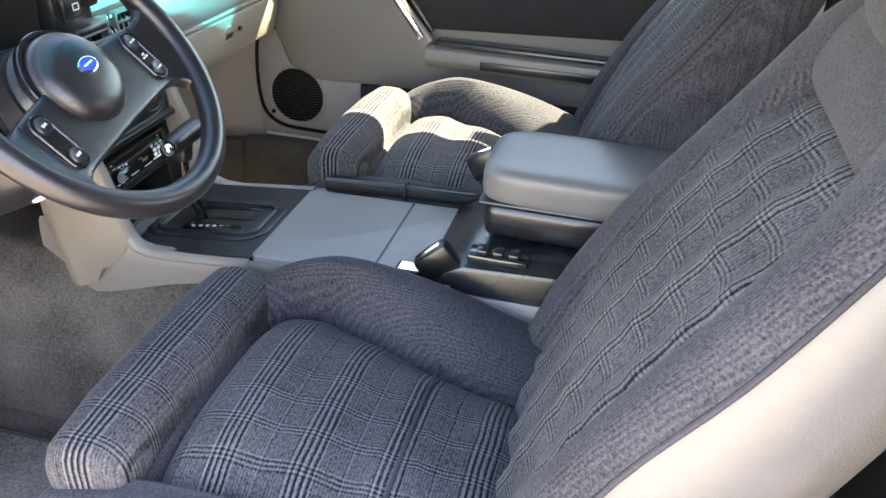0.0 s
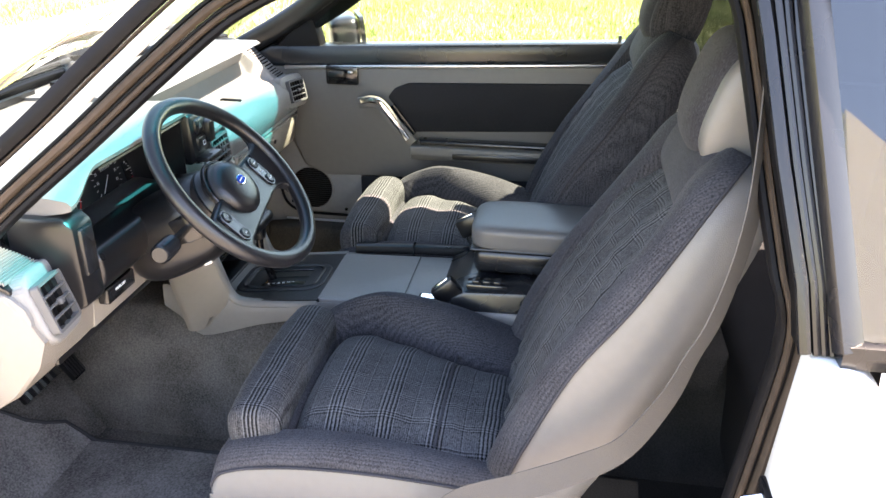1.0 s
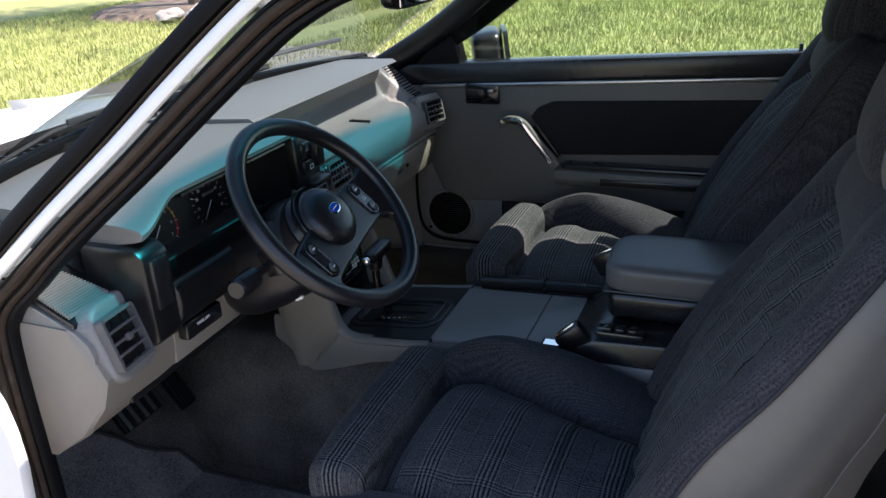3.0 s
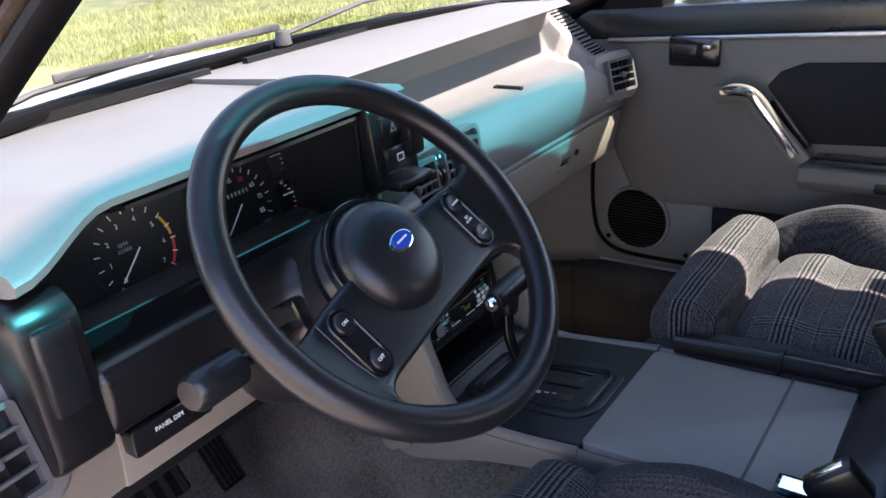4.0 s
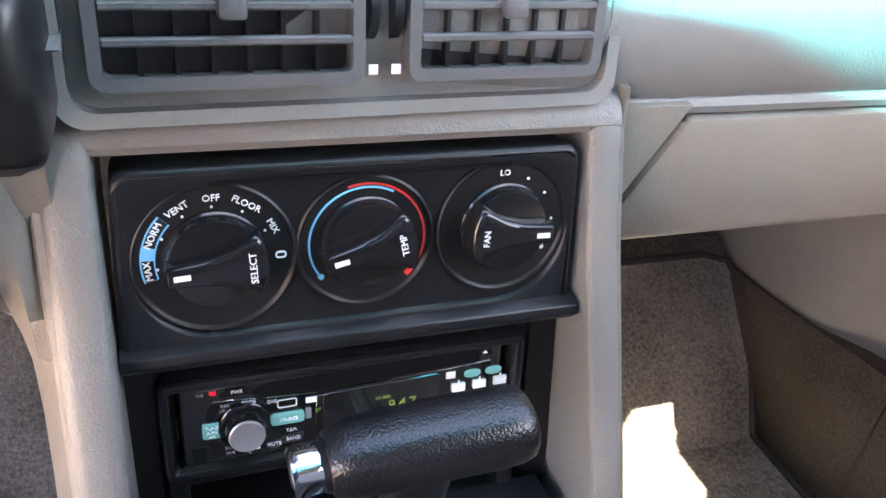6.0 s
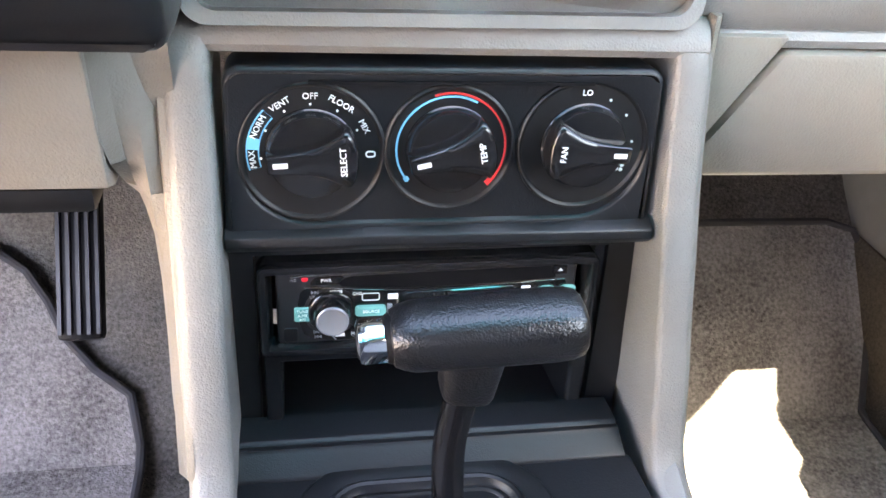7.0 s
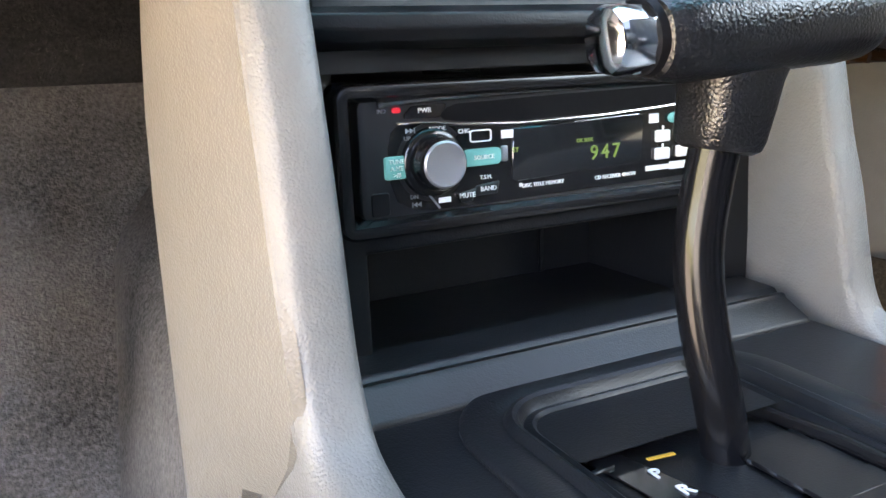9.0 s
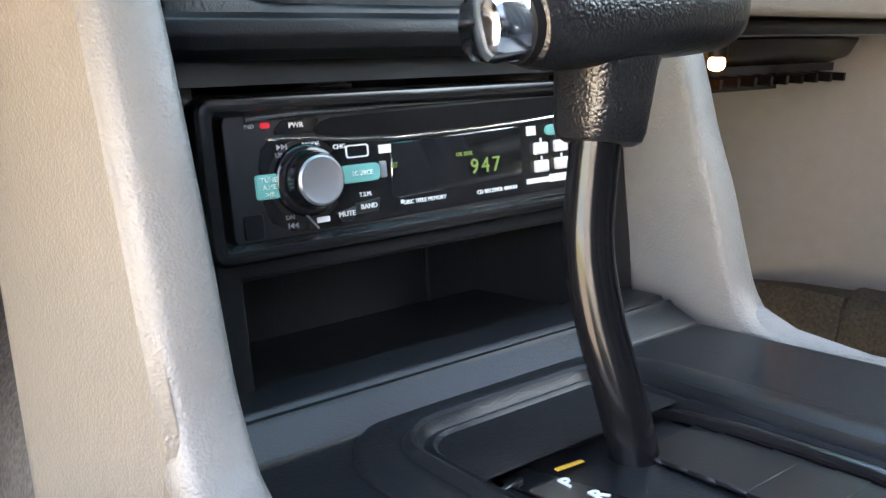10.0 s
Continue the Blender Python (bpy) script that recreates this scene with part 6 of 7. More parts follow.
def build_seat(cx, dz, out, back):
    """A bucket seat: plaid inset and thigh roll, cord bolsters with piping, vinyl on the outer side (out: -1 or 1); back: how far the backrest lies back."""
    seat = thing("bucket_seat", (cx, 0.10, 0.26), "charcoal cloth bucket seat, plaid inset, grey vinyl sides", "seat", "front seats")
    part("cushion_base", pad((cx, 0.120, 0.415 + dz / 2), (0.222, 0.250, 0.090 + dz / 2), 6, 24), VINYL, seat, "grey vinyl lower cushion")
    # y, seam of the low side, seam of the high side, height of the seams
    keys = smooth_line([(0.284, 0.0, 0.0), (0.277, 0.0, 0.0), (0.255, 0.0, 0.0), (0.20, 0.0, 0.0), (0.11, 0.0, 0.0), (0.04, 0.0, 0.0), (-0.03, 0.0, 0.0), (-0.10, 0.0, 0.0)], 5)
    ys = [p.x for p in keys]

    def along_y(y, *rows):
        return float(np.interp(-y, [-r[0] for r in rows], [r[1] for r in rows]))

    def low_seam(y):
        return along_y(y, (0.30, 0.172), (0.19, 0.176), (0.085, 0.186), (-0.03, 0.194), (-0.11, 0.196))

    def high_seam(y):
        return along_y(y, (0.30, 0.158), (0.26, 0.168), (0.20, 0.166), (0.11, 0.138), (0.04, 0.114), (-0.03, 0.102), (-0.11, 0.094))

    def seam_z(y):
        return along_y(y, (0.30, 0.568), (0.20, 0.572), (0.10, 0.566), (0.0, 0.555), (-0.11, 0.540)) + dz
    rows = []
    for y in ys:
        lo, hi, z = -low_seam(y), high_seam(y), seam_z(y)
        front = max(0.0, (y - 0.240) / 0.042)
        tuft = 0.0035 * math.cos((y - 0.035) * 2 * math.pi / 0.088) - 0.010 * math.exp(-((y - 0.032) / 0.008) ** 2)
        row = [(cx + lo, y, z - 0.07)]
        for i in range(25):
            f = i / 24
            edge = 1 - abs(2 * f - 1) ** 5
            bulge = (0.016 * (1 - (2 * f - 1) ** 2) + tuft) * edge + 0.018 * (edge - 1) + 0.012 * edge - 0.042 * front ** 2.5
            row.append((cx + lo + (hi - lo) * f, y, z + bulge - 0.004))
        row.append((cx + hi, y, z - 0.07))
        rows.append(row)
    ins = part("cushion_inset", loft(rows), PLAID, seat, "plaid woven inset")
    part("inset_seam", sweep(smooth_line([(cx - 0.180, 0.032, 0.566 + dz), (cx - 0.08, 0.032, 0.579 + dz), (cx, 0.033, 0.579 + dz), (cx + 0.105, 0.034, 0.566 + dz)]), 0.0025, 0.002, 8), CLOTH_DARK, ins)
    xs = (-0.194, -0.192, -0.186, -0.174, -0.10, 0.0, 0.10, 0.168, 0.180, 0.186, 0.188)
    thick = [0.020, 0.034, 0.043, 0.0485, 0.050, 0.050, 0.050, 0.0485, 0.043, 0.034, 0.020]
    part("front_roll", sweep([(cx + x, 0.343 - 0.008 * (x / 0.18) ** 2, 0.566 + dz - 0.004 * (x / 0.18) ** 2) for x in xs], thick, [t * 1.03 for t in thick], 40, up=(0, 0, 1), power=2.5), PLAID_ROLL, seat, "plaid thigh roll")
    part("roll_under", pad((cx, 0.328, 0.49 + dz), (0.180, 0.052, 0.07), 5, 20), CLOTH, seat)
    # the low bolster, pressed flat, and the high one, a full arch; y, crest, piping
    low = ((0.400, 0.496, 0.480), (0.395, 0.520, 0.494), (0.378, 0.544, 0.512), (0.330, 0.560, 0.528), (0.245, 0.572, 0.540), (0.15, 0.577, 0.543), (0.05, 0.570, 0.540), (-0.05, 0.556, 0.532), (-0.12, 0.545, 0.525))
    high = ((0.348, 0.520, 0.490), (0.340, 0.552, 0.506), (0.322, 0.582, 0.522), (0.290, 0.610, 0.540), (0.240, 0.634, 0.556), (0.19, 0.646, 0.562), (0.12, 0.640, 0.562), (0.04, 0.622, 0.558), (-0.04, 0.594, 0.550), (-0.12, 0.566, 0.540))
    for sx, table in ((-1, low), (1, high)):
        P = smooth_line([Vector(r) for r in table], 5)
        rings = []
        for y, zc, zp in P:
            s0 = low_seam(min(y, 0.29)) if sx < 0 else high_seam(min(y, 0.29))
            s0 -= 0.010
            zs = min(seam_z(min(y, 0.29)) - dz, zc - 0.004)
            top = 0.196 if sx < 0 else 0.186
            top = max(top, s0 + 0.012)
            rings.append([(cx + sx * x, y, z + dz) for x, z in ((s0, zs - 0.06), (s0, zs - 0.012), (s0 + 0.004, zs * 0.7 + zc * 0.3 - 0.004), (s0 * 0.65 + top * 0.35, zs * 0.25 + zc * 0.75), (s0 * 0.3 + top * 0.7, zc - 0.002), (top, zc), (top * 0.6 + 0.231 * 0.4, zc * 0.92 + zp * 0.08), (0.222, zc * 0.62 + zp * 0.38), (0.229, zc * 0.3 + zp * 0.7), (0.231, zp), (0.228, zp - 0.010), (0.19, 0.45))])
        bol = part("side_bolster", loft(rings), CLOTH, seat, "charcoal cord bolster, pressed flat" if sx < 0 else "full charcoal cord bolster")
        part("piping", sweep([(cx + sx * 0.2325, y, zp - 0.003 + dz) for y, zc, zp in P[1:]], 0.0026, n=8), CLOTH_DARK, bol)
        part("side_skirt", loft([[(cx + sx * x, y, z + dz) for x, z in ((0.20, zp - 0.012), (0.2305, zp - 0.005), (0.2365, zp - 0.022), (0.240, 0.47), (0.238, 0.40 - dz * 0.5), (0.225, 0.335 - dz), (0.19, 0.33 - dz))] for y, zc, zp in P]), VINYL if sx == out else CLOTH, seat, "smooth grey vinyl side" if sx == out else "")
    O = Vector((cx, -0.075, 0.50 + dz)) - SN * back

    def bp(x, u, w):
        return O + Vector((x, 0, 0)) + SU * u + SN * w
    BM = Matrix(((1, SU.x, SN.x, O.x), (0, SU.y, SN.y, O.y), (0, SU.z, SN.z, O.z), (0, 0, 0, 1)))
    part("back_shell", pad((0, 0.275, -0.066), (0.196, 0.320, 0.040), 5, 30, lambda p: (p.x * (1.03 - 0.20 * max(0, p.y / 0.33) ** 3), p.y, p.z - 0.012 * (p.y / 0.33) ** 2), m=BM), VINYL, seat, "grey vinyl backrest shell")
    part("back_inset", pad((0, 0.266, 0.000), (0.158, 0.276, 0.036), 5, 52, lambda p: (p.x, p.y, p.z - 0.016 * max(0.0, (p.y - 0.13) / 0.13) ** 2 - 0.05 * max(0.0, p.y) + (0.018 * math.cos((p.y + 0.06) * 6) + 0.0045 * math.cos(p.x * 2 * math.pi / 0.075) + 0.0015 * math.cos(p.y * 2 * math.pi / 0.05) if p.z > 0 else 0)), m=BM), PLAID_BACK, seat, "plaid back inset")
    # u, inner edge, outer edge, crest, piping, rear edge of the side
    rows = ((-0.04, 0.158, 0.205, 0.050, 0.018, -0.060), (0.05, 0.160, 0.224, 0.064, 0.032, -0.082), (0.15, 0.164, 0.233, 0.072, 0.039, -0.090), (0.28, 0.162, 0.234, 0.064, 0.038, -0.092), (0.40, 0.154, 0.230, 0.044, 0.016, -0.094), (0.50, 0.136, 0.222, 0.028, 0.004, -0.095), (0.575, 0.106, 0.208, 0.019, -0.006, -0.092), (0.620, 0.094, 0.184, 0.004, -0.018, -0.082), (0.640, 0.08, 0.150, -0.012, -0.032, -0.068))
    L = [(Vector(r[:3]), Vector(r[3:])) for r in rows]
    A, B = smooth_line([p for p, q in L], 4), smooth_line([q for p, q in L], 4)
    for sx in (-1, 1):
        bol = part("back_bolster", loft([[bp(sx * x, a.x, w) for x, w in ((a.y - 0.004, c.x - 0.06), (a.y, c.x - 0.026), (a.y + 0.008, c.x - 0.010), (a.y + 0.024, c.x - 0.003), (a.z - 0.040, c.x), (a.z - 0.020, c.x - 0.003), (a.z - 0.010, c.x * 0.6 + c.y * 0.4), (a.z, c.y), (a.z - 0.004, c.y - 0.012), (a.z - 0.05, -0.05))] for a, c in zip(A, B)]), CLOTH_BACK, seat, "charcoal cord back bolster")
        part("back_piping", sweep([bp(sx * (a.z + 0.001), a.x, c.y - 0.003) for a, c in zip(A, B)], 0.0026, n=8), CLOTH_DARK, bol)
        part("back_side", loft([[bp(sx * x, a.x, w) for x, w in ((a.z - 0.05, c.y - 0.02), (a.z - 0.001, c.y - 0.006), (a.z + 0.005, c.y - 0.022), (a.z + 0.006, -0.055), (a.z + 0.001, c.z + 0.014), (a.z - 0.012, c.z), (a.z - 0.05, c.z - 0.004))] for a, c in zip(A, B)]), VINYL if sx == out else CLOTH, seat, "grey vinyl side panel" if sx == out else "")
    part("shoulder", pad((0, 0.585, -0.026), (0.172, 0.064, 0.044), 3.6, 34, lambda p: (p.x * (1.0 - 0.30 * max(0, p.y / 0.08) ** 1.5), p.y - 0.012 * (p.x / 0.19) ** 2, p.z - 0.15 * max(0, p.y)), m=BM), CLOTH_BACK, seat, "charcoal upper back")
    part("shoulder_rear", pad((0, 0.575, -0.070), (0.176, 0.062, 0.036), 4.0, 24, lambda p: (p.x * (1.0 - 0.30 * max(0, p.y / 0.066) ** 1.5), p.y, p.z), m=BM), VINYL, seat)
    head = part("headrest", pad((0, 0.684, 0.002), (0.110, 0.092, 0.052), 3.0, 28, lambda p: (p.x * (1 - 0.12 * max(0, p.y / 0.11)), p.y, p.z + 0.012 * (p.y / 0.1)), m=BM), CLOTH, seat, "charcoal headrest with grey sides")
    for sx in (-1, 1):
        # The inner side is vinyl too; dark cloth there stands in for its shade.
        part("headrest_side", pad((sx * 0.093, 0.680, -0.018), (0.027, 0.084, 0.056), 2.8, 24, lambda p: (p.x, p.y, p.z + 0.012 * (p.y / 0.1)), m=BM), VINYL if sx == out else CLOTH, head)
    part("headrest_neck", box((0, 0.615, -0.02), (0.10, 0.06, 0.04), 0.01, m=BM), BLACK, head)
    return seat


build_seat(-0.330, 0.0, -1, 0.02)
build_seat(0.378, 0.035, 1, 0.0)

# ---- belts ----
belt = thing("seat_belt", (-0.66, -0.35, 0.40), "grey webbing shoulder belt hanging beside the driver's seat", "seat belt")


def strap(pts, w, face):
    P = smooth_line(pts, 6)
    rows = []
    F = [Vector(f) for f in face]
    for i, p in enumerate(P):
        t = i / (len(P) - 1) * (len(F) - 1)
        k = min(int(t), len(F) - 2)
        f = F[k].lerp(F[k + 1], t - k).normalized()
        d = (P[min(i + 1, len(P) - 1)] - P[max(i - 1, 0)]).normalized()
        s = d.cross(f).normalized()
        rows.append([p + s * (w / 2) + f * 0.0008, p - s * (w / 2) + f * 0.0008, p - s * (w / 2) - f * 0.0008, p + s * (w / 2) - f * 0.0008])
    return loft(rows)


part("webbing", strap([(-0.570, -0.370, 1.235), (-0.630, -0.365, 1.053), (-0.632, -0.345, 0.916), (-0.633, -0.320, 0.844), (-0.634, -0.295, 0.775), (-0.636, -0.247, 0.695), (-0.640, -0.179, 0.650), (-0.645, -0.11, 0.617), (-0.650, -0.02, 0.575), (-0.652, 0.03, 0.48), (-0.652, 0.04, 0.38)], 0.044, [(-0.5, -0.8, 0.0), (-0.55, -0.75, 0.0), (-0.6, -0.65, 0.0), (-0.75, -0.4, 0.1), (-0.95, -0.1, 0.2), (-1, 0, 0.15), (-1, 0, 0.1)]), WEB, belt, "grey woven webbing")
part("anchor_loop", box((-0.570, -0.372, 1.235), (0.024, 0.012, 0.03), 0.004), BLACK, belt)

rear_view = thing("rear_view_mirror", (-0.02, 0.33, 1.31), "black interior mirror below the windshield header", "mirror")
part("housing", pad((-0.075, 0.345, 1.238), (0.120, 0.018, 0.030), 4, 18), BLACK, rear_view)
part("stem", sweep([(-0.05, 0.35, 1.25), (-0.03, 0.355, 1.285), (-0.02, 0.34, 1.325)], 0.006, n=10), BLACK, rear_view)
part("glass", box((-0.075, 0.3265, 1.238), (0.215, 0.003, 0.046), 0.001), MIRROR, rear_view)

# ---- pedals and mats ----
def pedal(name, c, w, h, label):
    p = thing(name, c, label, "pedal")
    M = T(c) @ pose(0, 0, 0, -35, 0, 0)
    part("pad", box((0, 0, 0), (w, 0.014, h), 0.005, m=M), RUBBER, p)
    for k in range(5):
        part("rib", box((-w * 0.4 + k * w * 0.2, -0.008, 0), (w * 0.08, 0.004, h * 0.92), m=M), BLACK, p, smooth=False)
    part("arm", sweep([Vector(c) + Vector((0, 0.02, h * 0.3)), Vector(c) + Vector((0, 0.10, h * 0.5 + 0.10)), Vector(c) + Vector((0, 0.12, h * 0.5 + 0.16))], 0.008, n=8), BLACK, p)
    return p


pedal("accelerator_pedal", (-0.238, 0.88, 0.50), 0.040, 0.15, "black ribbed accelerator pedal")
pedal("brake_pedal", (-0.37, 0.84, 0.52), 0.11, 0.06, "black ribbed brake pedal")


def floor_z(y):
    return 0.247 + 1.055 * max(0.0, y - 0.856)


def foot_mat(outline, label):
    """A carpet mat laid over the floor and up the toe board, with a bound edge."""
    xs, ys = [p[0] for p in outline], [p[1] for p in outline]
    fm = thing("floor_mat", (sum(xs) / len(xs), min(ys) + 0.2, 0.247), label, "floor mat", "floor mats")
    bm = prism(outline, "z", 0.0, 0.007)
    for y in (0.80, 0.84, 0.856, 0.87, 0.90):
        bmesh.ops.bisect_plane(bm, geom=list(bm.verts) + list(bm.edges) + list(bm.faces), plane_co=(0, y, 0), plane_no=(0, 1, 0))
    for v in bm.verts:
        v.co.z += floor_z(v.co.y)
    part("carpet_top", bm, MAT_PILE, fm, "grey carpet pile")
    edge = []
    for p, q in zip(outline, outline[1:] + outline[:1]):
        n = max(1, int(math.hypot(q[0] - p[0], q[1] - p[1]) / 0.02))
        edge += [(p[0] + (q[0] - p[0]) * i / n, p[1] + (q[1] - p[1]) * i / n) for i in range(n)]
    edge.append(edge[0])
    part("binding", sweep([(x, y, floor_z(y) + 0.006) for x, y in edge], 0.005, n=8), MAT_EDGE, fm, "stitched dark edge")


foot_mat([(-0.212, 0.30), (-0.215, 0.870), (-0.225, 0.905), (-0.262, 0.925), (-0.290, 0.948), (-0.308, 0.975), (-0.330, 0.997), (-0.360, 1.012), (-0.40, 1.018), (-0.58, 1.018), (-0.61, 0.99), (-0.62, 0.95), (-0.62, 0.30)], "grey carpet mat with dark bound edge before the driver's seat")
foot_mat([(0.60, 0.30), (0.615, 0.86), (0.640, 0.93), (0.648, 0.985), (0.635, 1.012), (0.60, 1.020), (0.30, 1.022), (0.265, 1.012), (0.245, 0.98), (0.240, 0.30)], "grey carpet mat with bound edge in the passenger footwell")

# ---- outdoors ----
def ground_mat():
    m = bpy.data.materials.new("lawn_ground")
    m.use_nodes = True
    nt, L = m.node_tree, m.node_tree.links
    b = nt.nodes["Principled BSDF"]
    b.inputs["Roughness"].default_value = 0.95
    co = nt.nodes.new("ShaderNodeTexCoord")
    n1, n2 = nt.nodes.new("ShaderNodeTexNoise"), nt.nodes.new("ShaderNodeTexNoise")
    n1.inputs["Scale"].default_value, n1.inputs["Detail"].default_value = 0.7, 6
    n2.inputs["Scale"].default_value, n2.inputs["Detail"].default_value = 30, 4
    for n in (n1, n2):
        L.new(co.outputs["Object"], n.inputs["Vector"])
    add = nt.nodes.new("ShaderNodeMath")
    add.operation = "ADD"
    L.new(n1.outputs["Fac"], add.inputs[0])
    L.new(n2.outputs["Fac"], add.inputs[1])
    r = nt.nodes.new("ShaderNodeValToRGB")
    r.color_ramp.elements[0].position, r.color_ramp.elements[0].color = 0.35, (0.11, 0.18, 0.04, 1)
    r.color_ramp.elements[1].position, r.color_ramp.elements[1].color = 0.68, (0.42, 0.37, 0.16, 1)
    half = nt.nodes.new("ShaderNodeMath")
    half.operation = "MULTIPLY"
    half.inputs[1].default_value = 0.5
    L.new(add.outputs[0], half.inputs[0])
    L.new(half.outputs[0], r.inputs["Fac"])
    L.new(r.outputs["Color"], b.inputs["Base Color"])
    return m


GRASS = ground_mat()
BLADES = mat("grass_blades", (0.30, 0.33, 0.11), 0.8, vary=0.6, scale=1.2)
CONCRETE = mat("pale_concrete", (0.27, 0.245, 0.21), 0.9, vary=0.12, scale=9, bump=0.3, bump_scale=120)
SIDING = mat("pale_siding", (0.80, 0.79, 0.76), 0.8, vary=0.06, scale=6)
ASPHALT = mat("asphalt", (0.06, 0.06, 0.062), 0.9, vary=0.3, scale=40, bump=0.4, bump_scale=200)
BARK = mat("bark", (0.11, 0.085, 0.065), 0.95, vary=0.5, scale=22, bump=1.0, bump_scale=40)
LEAF = mat("leaf", (0.075, 0.12, 0.03), 0.6, vary=0.6, scale=2.5)
STONE = mat("pale_boulder", (0.30, 0.28, 0.26), 0.9, vary=0.35, scale=8, bump=0.6, bump_scale=30)
MULCH = mat("mulch", (0.12, 0.09, 0.065), 1.0, vary=0.6, scale=40, bump=1.0, bump_scale=60)
RED_PAINT = mat("red_paint", (0.42, 0.02, 0.025), 0.5, vary=0.15)

g = part("ground", prism([(-300, -300), (300, -300), (300, 300), (-300, 300)], "z", -0.2, 0.0), GRASS, None)
tagged(g, "lawn, green with dry yellow patches", "lawn", kind="structure")
d = part("driveway", prism([(-9, -30), (4.6, -30), (4.9, 2.0), (6.4, 3.6), (6.9, 5.2), (4.0, 5.6), (0.0, 6.4), (-9, 7.5)], "z", 0.0, 0.03), CONCRETE, None)
tagged(d, "pale sunlit concrete driveway", "driveway", kind="structure")
road = part("road", box((0, 30, 0.01), (300, 6.5, 0.02)), ASPHALT, None)
tagged(road, "grey asphalt road beyond the lawn", "road", kind="structure")

house = part("house_wall", joined(prism([(-2.66, 0.0), (-2.66, 4.65), (-4.6, 2.75), (-16, 2.7), (-16, 0.0)], "x", -7.3, -7.0), *[box((-6.99, -9.3, 0.25 + k * 0.2), (0.02, 13.2, 0.015)) for k in range(12)]), SIDING, None)
tagged(house, "plain pale house wall beside the driveway", "wall", kind="structure")


def grass_patch(x0, x1, y0, y1, count, seed):
    rnd = random.Random(seed)
    vs, fs = [], []
    for _ in range(count):
        x, y = rnd.uniform(x0, x1), rnd.uniform(y0, y1)
        h, a, w = rnd.uniform(0.03, 0.09), rnd.uniform(0, 6.28), rnd.uniform(0.004, 0.009)
        lx, ly = rnd.uniform(-0.03, 0.03), rnd.uniform(-0.03, 0.03)
        i = len(vs)
        vs += [(x - w * math.cos(a), y - w * math.sin(a), 0.0), (x + w * math.cos(a), y + w * math.sin(a), 0.0), (x + lx, y + ly, h)]
        fs.append((i, i + 1, i + 2))
    me = bpy.data.meshes.new("grass")
    me.from_pydata(vs, [], fs)
    me.materials.append(BLADES)
    return tagged(new("grass", me), "short mown grass with dry blades", "grass", kind="stuff")


grass_patch(4.8, 13, -3, 5, 60000, 3)
grass_patch(3.5, 14, 5.6, 12, 60000, 4)


def boulder(at, r, seed):
    rnd = random.Random(seed)
    bm = bmesh.new()
    bmesh.ops.create_icosphere(bm, subdivisions=3, radius=1)
    o = Vector((rnd.uniform(0, 50), rnd.uniform(0, 50), 0))
    sc = (rnd.uniform(0.8, 1.3), rnd.uniform(0.7, 1.0), rnd.uniform(0.5, 0.75))
    for v in bm.verts:
        k = r * (1 + 0.35 * noise.noise(v.co * 1.3 + o) + 0.12 * noise.noise(v.co * 4 + o))
        v.co = Vector((v.co.x * sc[0], v.co.y * sc[1], v.co.z * sc[2])) * k
    ob = part("boulder", bm, STONE, None)
    ob.location = at
    return tagged(ob, "pale rough boulder in the tree bed", "rock", "boulders")


def tree(at, h, r, crown_r, leaves, seed, label, trunk_h):
    rnd = random.Random(seed)
    t = thing("tree", at, label, "tree")
    a = Vector(at)
    part("trunk", sweep(smooth_line([a + Vector((0, 0, -0.05)), a + Vector((0.02, 0, 0.3)), a + Vector((0.05, 0.02, trunk_h * 0.6)), a + Vector((0.0, 0.05, trunk_h)), a + Vector((0.1, 0.1, h * 0.85))], 5), [r * 1.5] * 2 + [r * (1.15 - 0.9 * i / 20) for i in range(19)], n=14, up=(0, 1, 0)), BARK, t)
    tips = []
    for k in range(9):
        ang = k * 2.4 + rnd.uniform(-0.3, 0.3)
        z0 = trunk_h * rnd.uniform(0.8, 1.2)
        e = a + Vector((math.cos(ang) * crown_r * 0.75, math.sin(ang) * crown_r * 0.75, z0 + rnd.uniform(0.3, 0.6) * (h - trunk_h)))
        s = a + Vector((0, 0, z0))
        part("limb", sweep(smooth_line([s, s.lerp(e, 0.5) + Vector((0, 0, -0.1)), e], 4), [r * 0.4 * (1 - 0.09 * i) for i in range(9)], n=8, up=(0.1, 0.9, 0.2)), BARK, t)
        tips.append(e)
    vs, fs = [], []
    for _ in range(leaves):
        c = rnd.choice(tips) if rnd.random() < 0.7 else a + Vector((0, 0, (trunk_h + h) / 2))
        d = Vector((rnd.gauss(0, 1), rnd.gauss(0, 1), rnd.gauss(0, 0.8)))
        p = c + d * crown_r * 0.27
        u = Vector((rnd.gauss(0, 1), rnd.gauss(0, 1), rnd.gauss(0, 1))).normalized() * rnd.uniform(0.04, 0.09)
        w = u.cross(Vector((rnd.gauss(0, 1), rnd.gauss(0, 1), rnd.gauss(0, 1)))).normalized() * u.length * 0.55
        i = len(vs)
        vs += [p - u, p + w, p + u, p - w]
        fs.append((i, i + 1, i + 2, i + 3))
    me = bpy.data.meshes.new("crown")
    me.from_pydata([Vector(v) - a for v in vs], [], fs)
    me.materials.append(LEAF)
    c = new("crown", me)
    c.parent = t
    return t


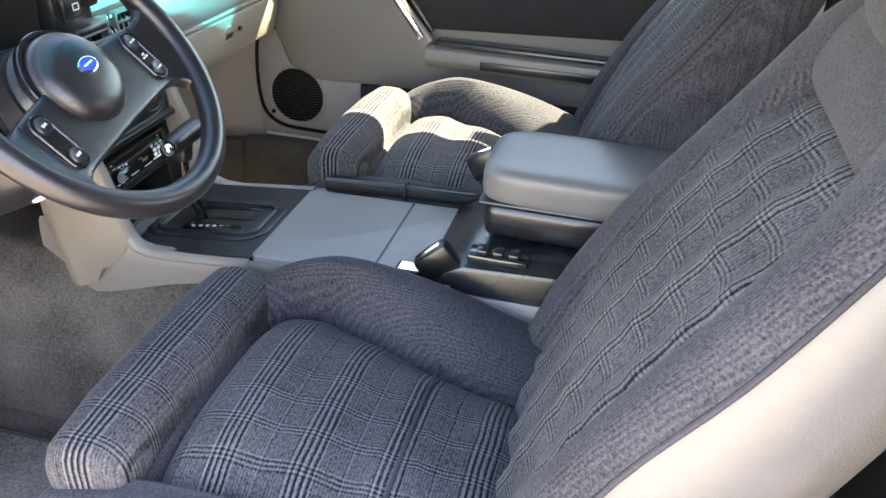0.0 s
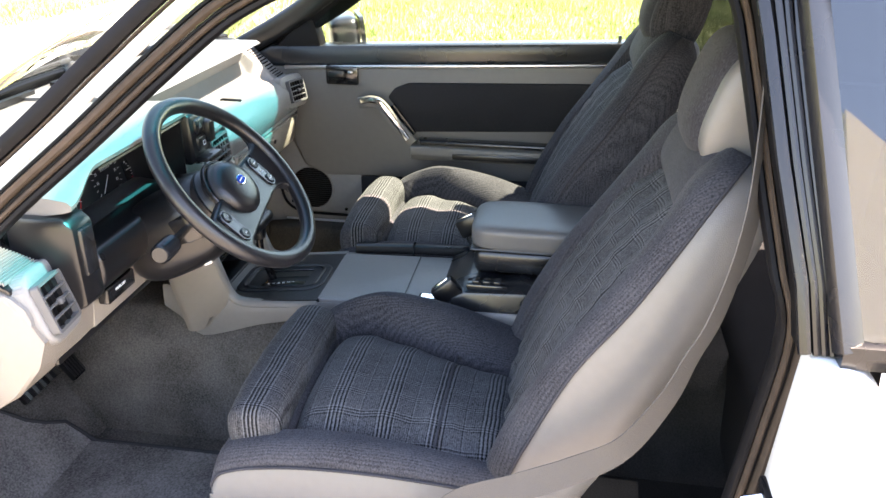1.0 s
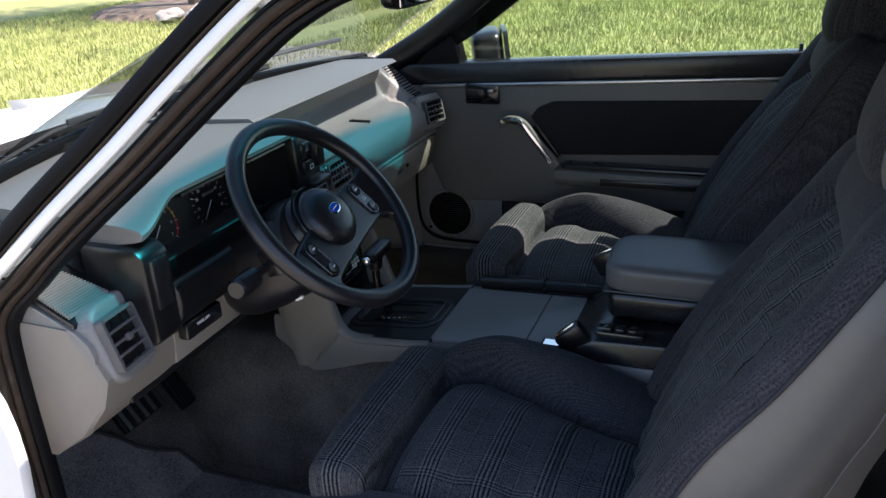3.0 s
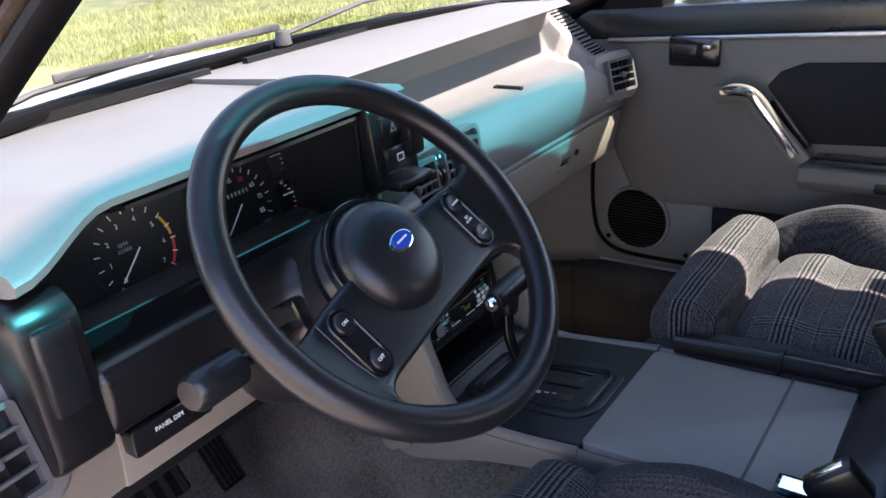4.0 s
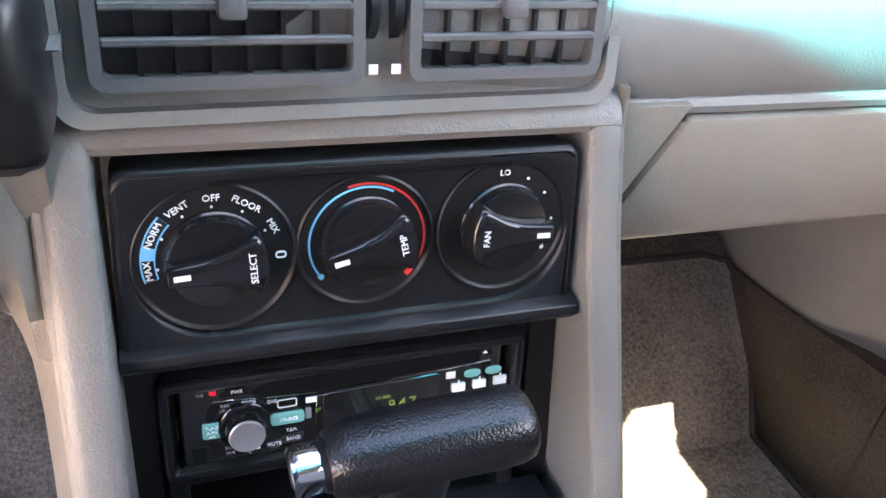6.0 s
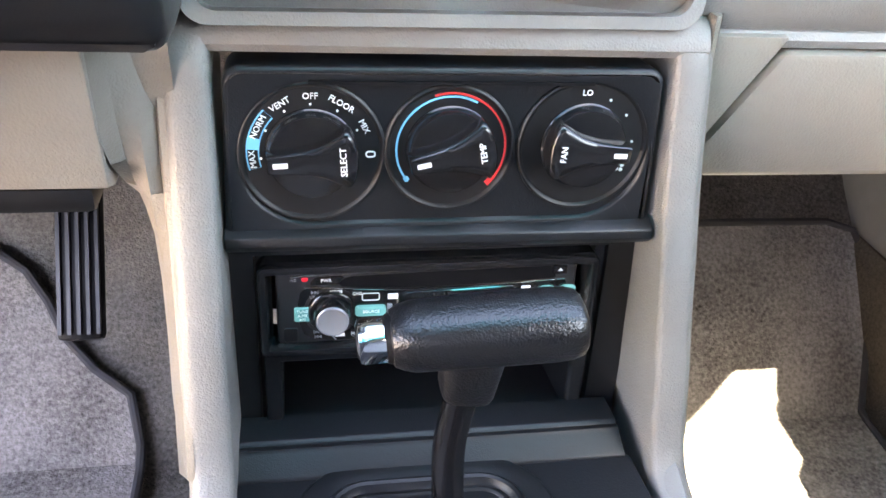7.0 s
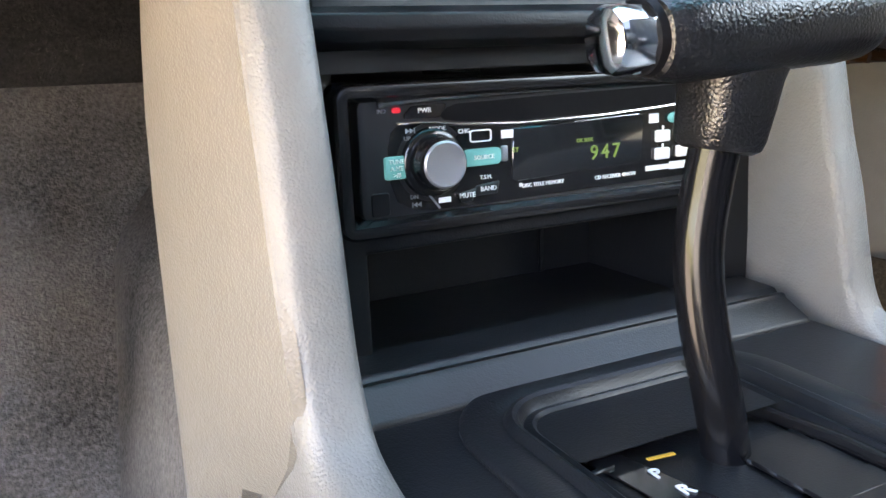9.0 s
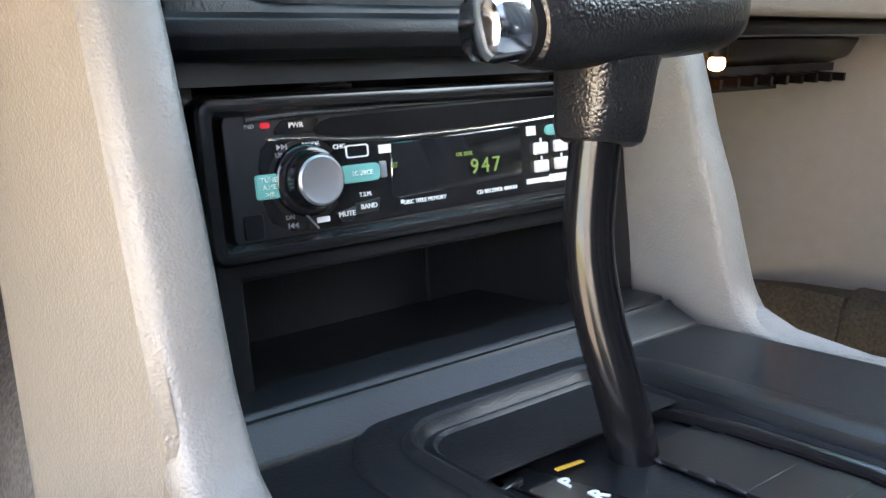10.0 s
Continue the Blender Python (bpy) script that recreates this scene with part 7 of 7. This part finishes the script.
def bush(at, r, h, leaves, seed):
    rnd = random.Random(seed)
    t = thing("bush", at, "loose green leafy shrub beyond the driveway", "bush", "shrubs")
    a = Vector(at)
    stems = []
    for k in range(7):
        ang = k * 0.9
        stems.append(sweep([a, a + Vector((math.cos(ang) * r * 0.3, math.sin(ang) * r * 0.3, h * 0.5)), a + Vector((math.cos(ang) * r * 0.6, math.sin(ang) * r * 0.6, h * 0.8))], [0.03, 0.02, 0.01], n=6, up=(0.2, 0.1, 0.9)))
    part("stems", joined(*stems), BARK, t)
    vs, fs = [], []
    for _ in range(leaves):
        d = Vector((rnd.gauss(0, 1), rnd.gauss(0, 1), rnd.gauss(0, 1))).normalized() * rnd.uniform(0.45, 1.0) * (1 + 0.25 * rnd.random())
        p = Vector((d.x * r, d.y * r, h * 0.5 + d.z * h * 0.5))
        if p.z < 0.05:
            continue
        u = Vector((rnd.gauss(0, 1), rnd.gauss(0, 1), rnd.gauss(0, 1))).normalized() * rnd.uniform(0.05, 0.11)
        w = u.cross(Vector((rnd.gauss(0, 1), rnd.gauss(0, 1), rnd.gauss(0, 1)))).normalized() * u.length * 0.6
        i = len(vs)
        vs += [p - u, p + w, p + u, p - w]
        fs.append((i, i + 1, i + 2, i + 3))
    me = bpy.data.meshes.new("foliage")
    me.from_pydata(vs, [], fs)
    me.materials.append(LEAF)
    c = new("foliage", me)
    c.parent = t
    return t


tree((10.9, 9.2, 0), 7.0, 0.20, 2.6, 9000, 11, "shade tree with a bare lower trunk in a stone-edged bed", 3.0)
bed = part("tree_bed", cyl(1.9, 0.10, 40, 1.7, m=T((10.9, 9.2, 0))), MULCH, None)
tagged(bed, "dark mulch bed round the tree", "bed", kind="structure")
for k in range(9):
    ang = -2.9 + k * 0.36
    boulder((10.4 + 1.5 * math.cos(ang), 8.6 + 1.3 * math.sin(ang), 0.12), 0.20 + 0.05 * ((k * 7) % 3), 20 + k)
hyd = thing("hydrant", (17.5, 10.3, 0), "red painted fire hydrant on the lawn", "hydrant")
part("barrel", cyl(0.13, 0.55, 24, 0.115, m=T((17.5, 10.3, 0))), RED_PAINT, hyd)
part("bonnet", pad((17.5, 10.3, 0.58), (0.15, 0.15, 0.12), 2.3, 16), RED_PAINT, hyd)
part("outlet", cyl(0.06, 0.12, 16, m=T((17.5, 10.20, 0.40)) @ pose(0, 0, 0, 90, 0, 0)), RED_PAINT, hyd)
for i, (x, y, r, h) in enumerate(((3.2, 16.5, 1.8, 2.6), (5.4, 18.5, 2.0, 3.0), (7.6, 18, 1.6, 2.2), (1.2, 18, 2.2, 3.2), (12.5, 19.5, 1.6, 1.9))):
    bush((x, y, 0), r, h, 5000, 40 + i)
for i, (x, y, h) in enumerate(((-4, 36, 9), (3, 39, 10), (12, 38, 9), (22, 36, 10), (31, 30, 9), (38, 22, 10))):
    tree((x, y, 0), h, 0.25, 3.8, 5000, 60 + i, "distant green shade tree across the road", h * 0.3)

# wipers
def wiper(p0, p1, p2, label):
    w = thing("wiper", p0, label, "wiper", "wipers")
    part("arm", sweep([Vector(p0), Vector(p0).lerp(Vector(p1), 0.5) + Vector((0, 0, 0.012)), Vector(p1)], 0.0045, 0.004, 8), WIPER_GLARE, w)
    part("blade", sweep([Vector(p1) + (Vector(p2) - Vector(p1)) * -0.6, Vector(p1), Vector(p2)], 0.003, 0.006, 8), WIPER_GLARE, w)
    part("pivot", cyl(0.014, 0.022, 16, 0.011, 0.003, m=T(Vector(p0) - Vector((0, 0, 0.014)))), WIPER_GLARE, w)


wiper((-0.46, 0.985, 0.985), (-0.14, 0.945, 1.036), (0.10, 0.952, 1.034), "black wiper arm and blade parked at the windshield foot")
wiper((0.115, 0.962, 1.018), (0.45, 0.905, 1.048), (0.62, 0.872, 1.046), "black wiper arm and blade parked at the windshield foot")
part("antenna_mast", sweep([(0.78, 1.15, 0.88), (0.78, 1.12, 1.7)], 0.002, n=6), STEEL, thing("antenna", (0.78, 1.15, 0.88), "thin steel aerial on the front wing", "aerial"))


def parked_car(at, turn):
    """A white saloon by the far kerb: body with wheel arches, dark windows, four wheels."""
    c = thing("parked_car", at, "white saloon parked by the kerb across the lawn", "car")
    M = T(at) @ pose(0, 0, 0, 0, 0, turn)
    side = [(-2.25, 0.32), (-2.28, 0.62), (-2.15, 0.86), (-1.55, 0.93), (-1.05, 1.36), (-0.55, 1.44), (0.35, 1.42), (1.05, 0.98), (1.95, 0.86), (2.25, 0.66), (2.26, 0.34), (1.82, 0.30), (1.72, 0.54), (1.42, 0.66), (1.12, 0.54), (1.02, 0.30), (-1.02, 0.30), (-1.12, 0.54), (-1.42, 0.66), (-1.72, 0.54), (-1.82, 0.30)]
    body = loft([[(x, w * (1 - 0.22 * max(0.0, (z - 0.9) / 0.55)), z) for x, z in side] for w in (-0.86, -0.80, 0.80, 0.86)])
    part("body", body, PAINT, c, m=M)
    for w in (-1, 1):
        for quad in (((-1.32, 0.96), (-0.98, 1.32), (-0.35, 1.36), (-0.35, 0.96)), ((-0.27, 0.96), (-0.27, 1.36), (0.30, 1.34), (0.86, 0.98))):
            part("side_window", loft([[(x, w * y * (1 - 0.22 * max(0.0, (z - 0.9) / 0.55)), z) for x, z in quad] for y in (0.85, 0.868)]), QUARTER_GLASS, c, m=M)
    for x in (-1.42, 1.42):
        for w in (-1, 1):
            WP = M @ T((x, w * 0.72, 0.31)) @ pose(0, 0, 0, 90 if w < 0 else -90, 0, 0)
            wheel_part = part("wheel", cyl(0.30, 0.20, 32, 0.29, 0.02, m=WP @ T((0, 0, -0.04))), RUBBER, c)
            part("rim", cyl(0.20, 0.012, 28, 0.17, 0.006, m=WP @ T((0, 0, 0.158))), STEEL, wheel_part, "silver wheel rim")
    return c


parked_car((21.6, 17.2, 0.0), -26)
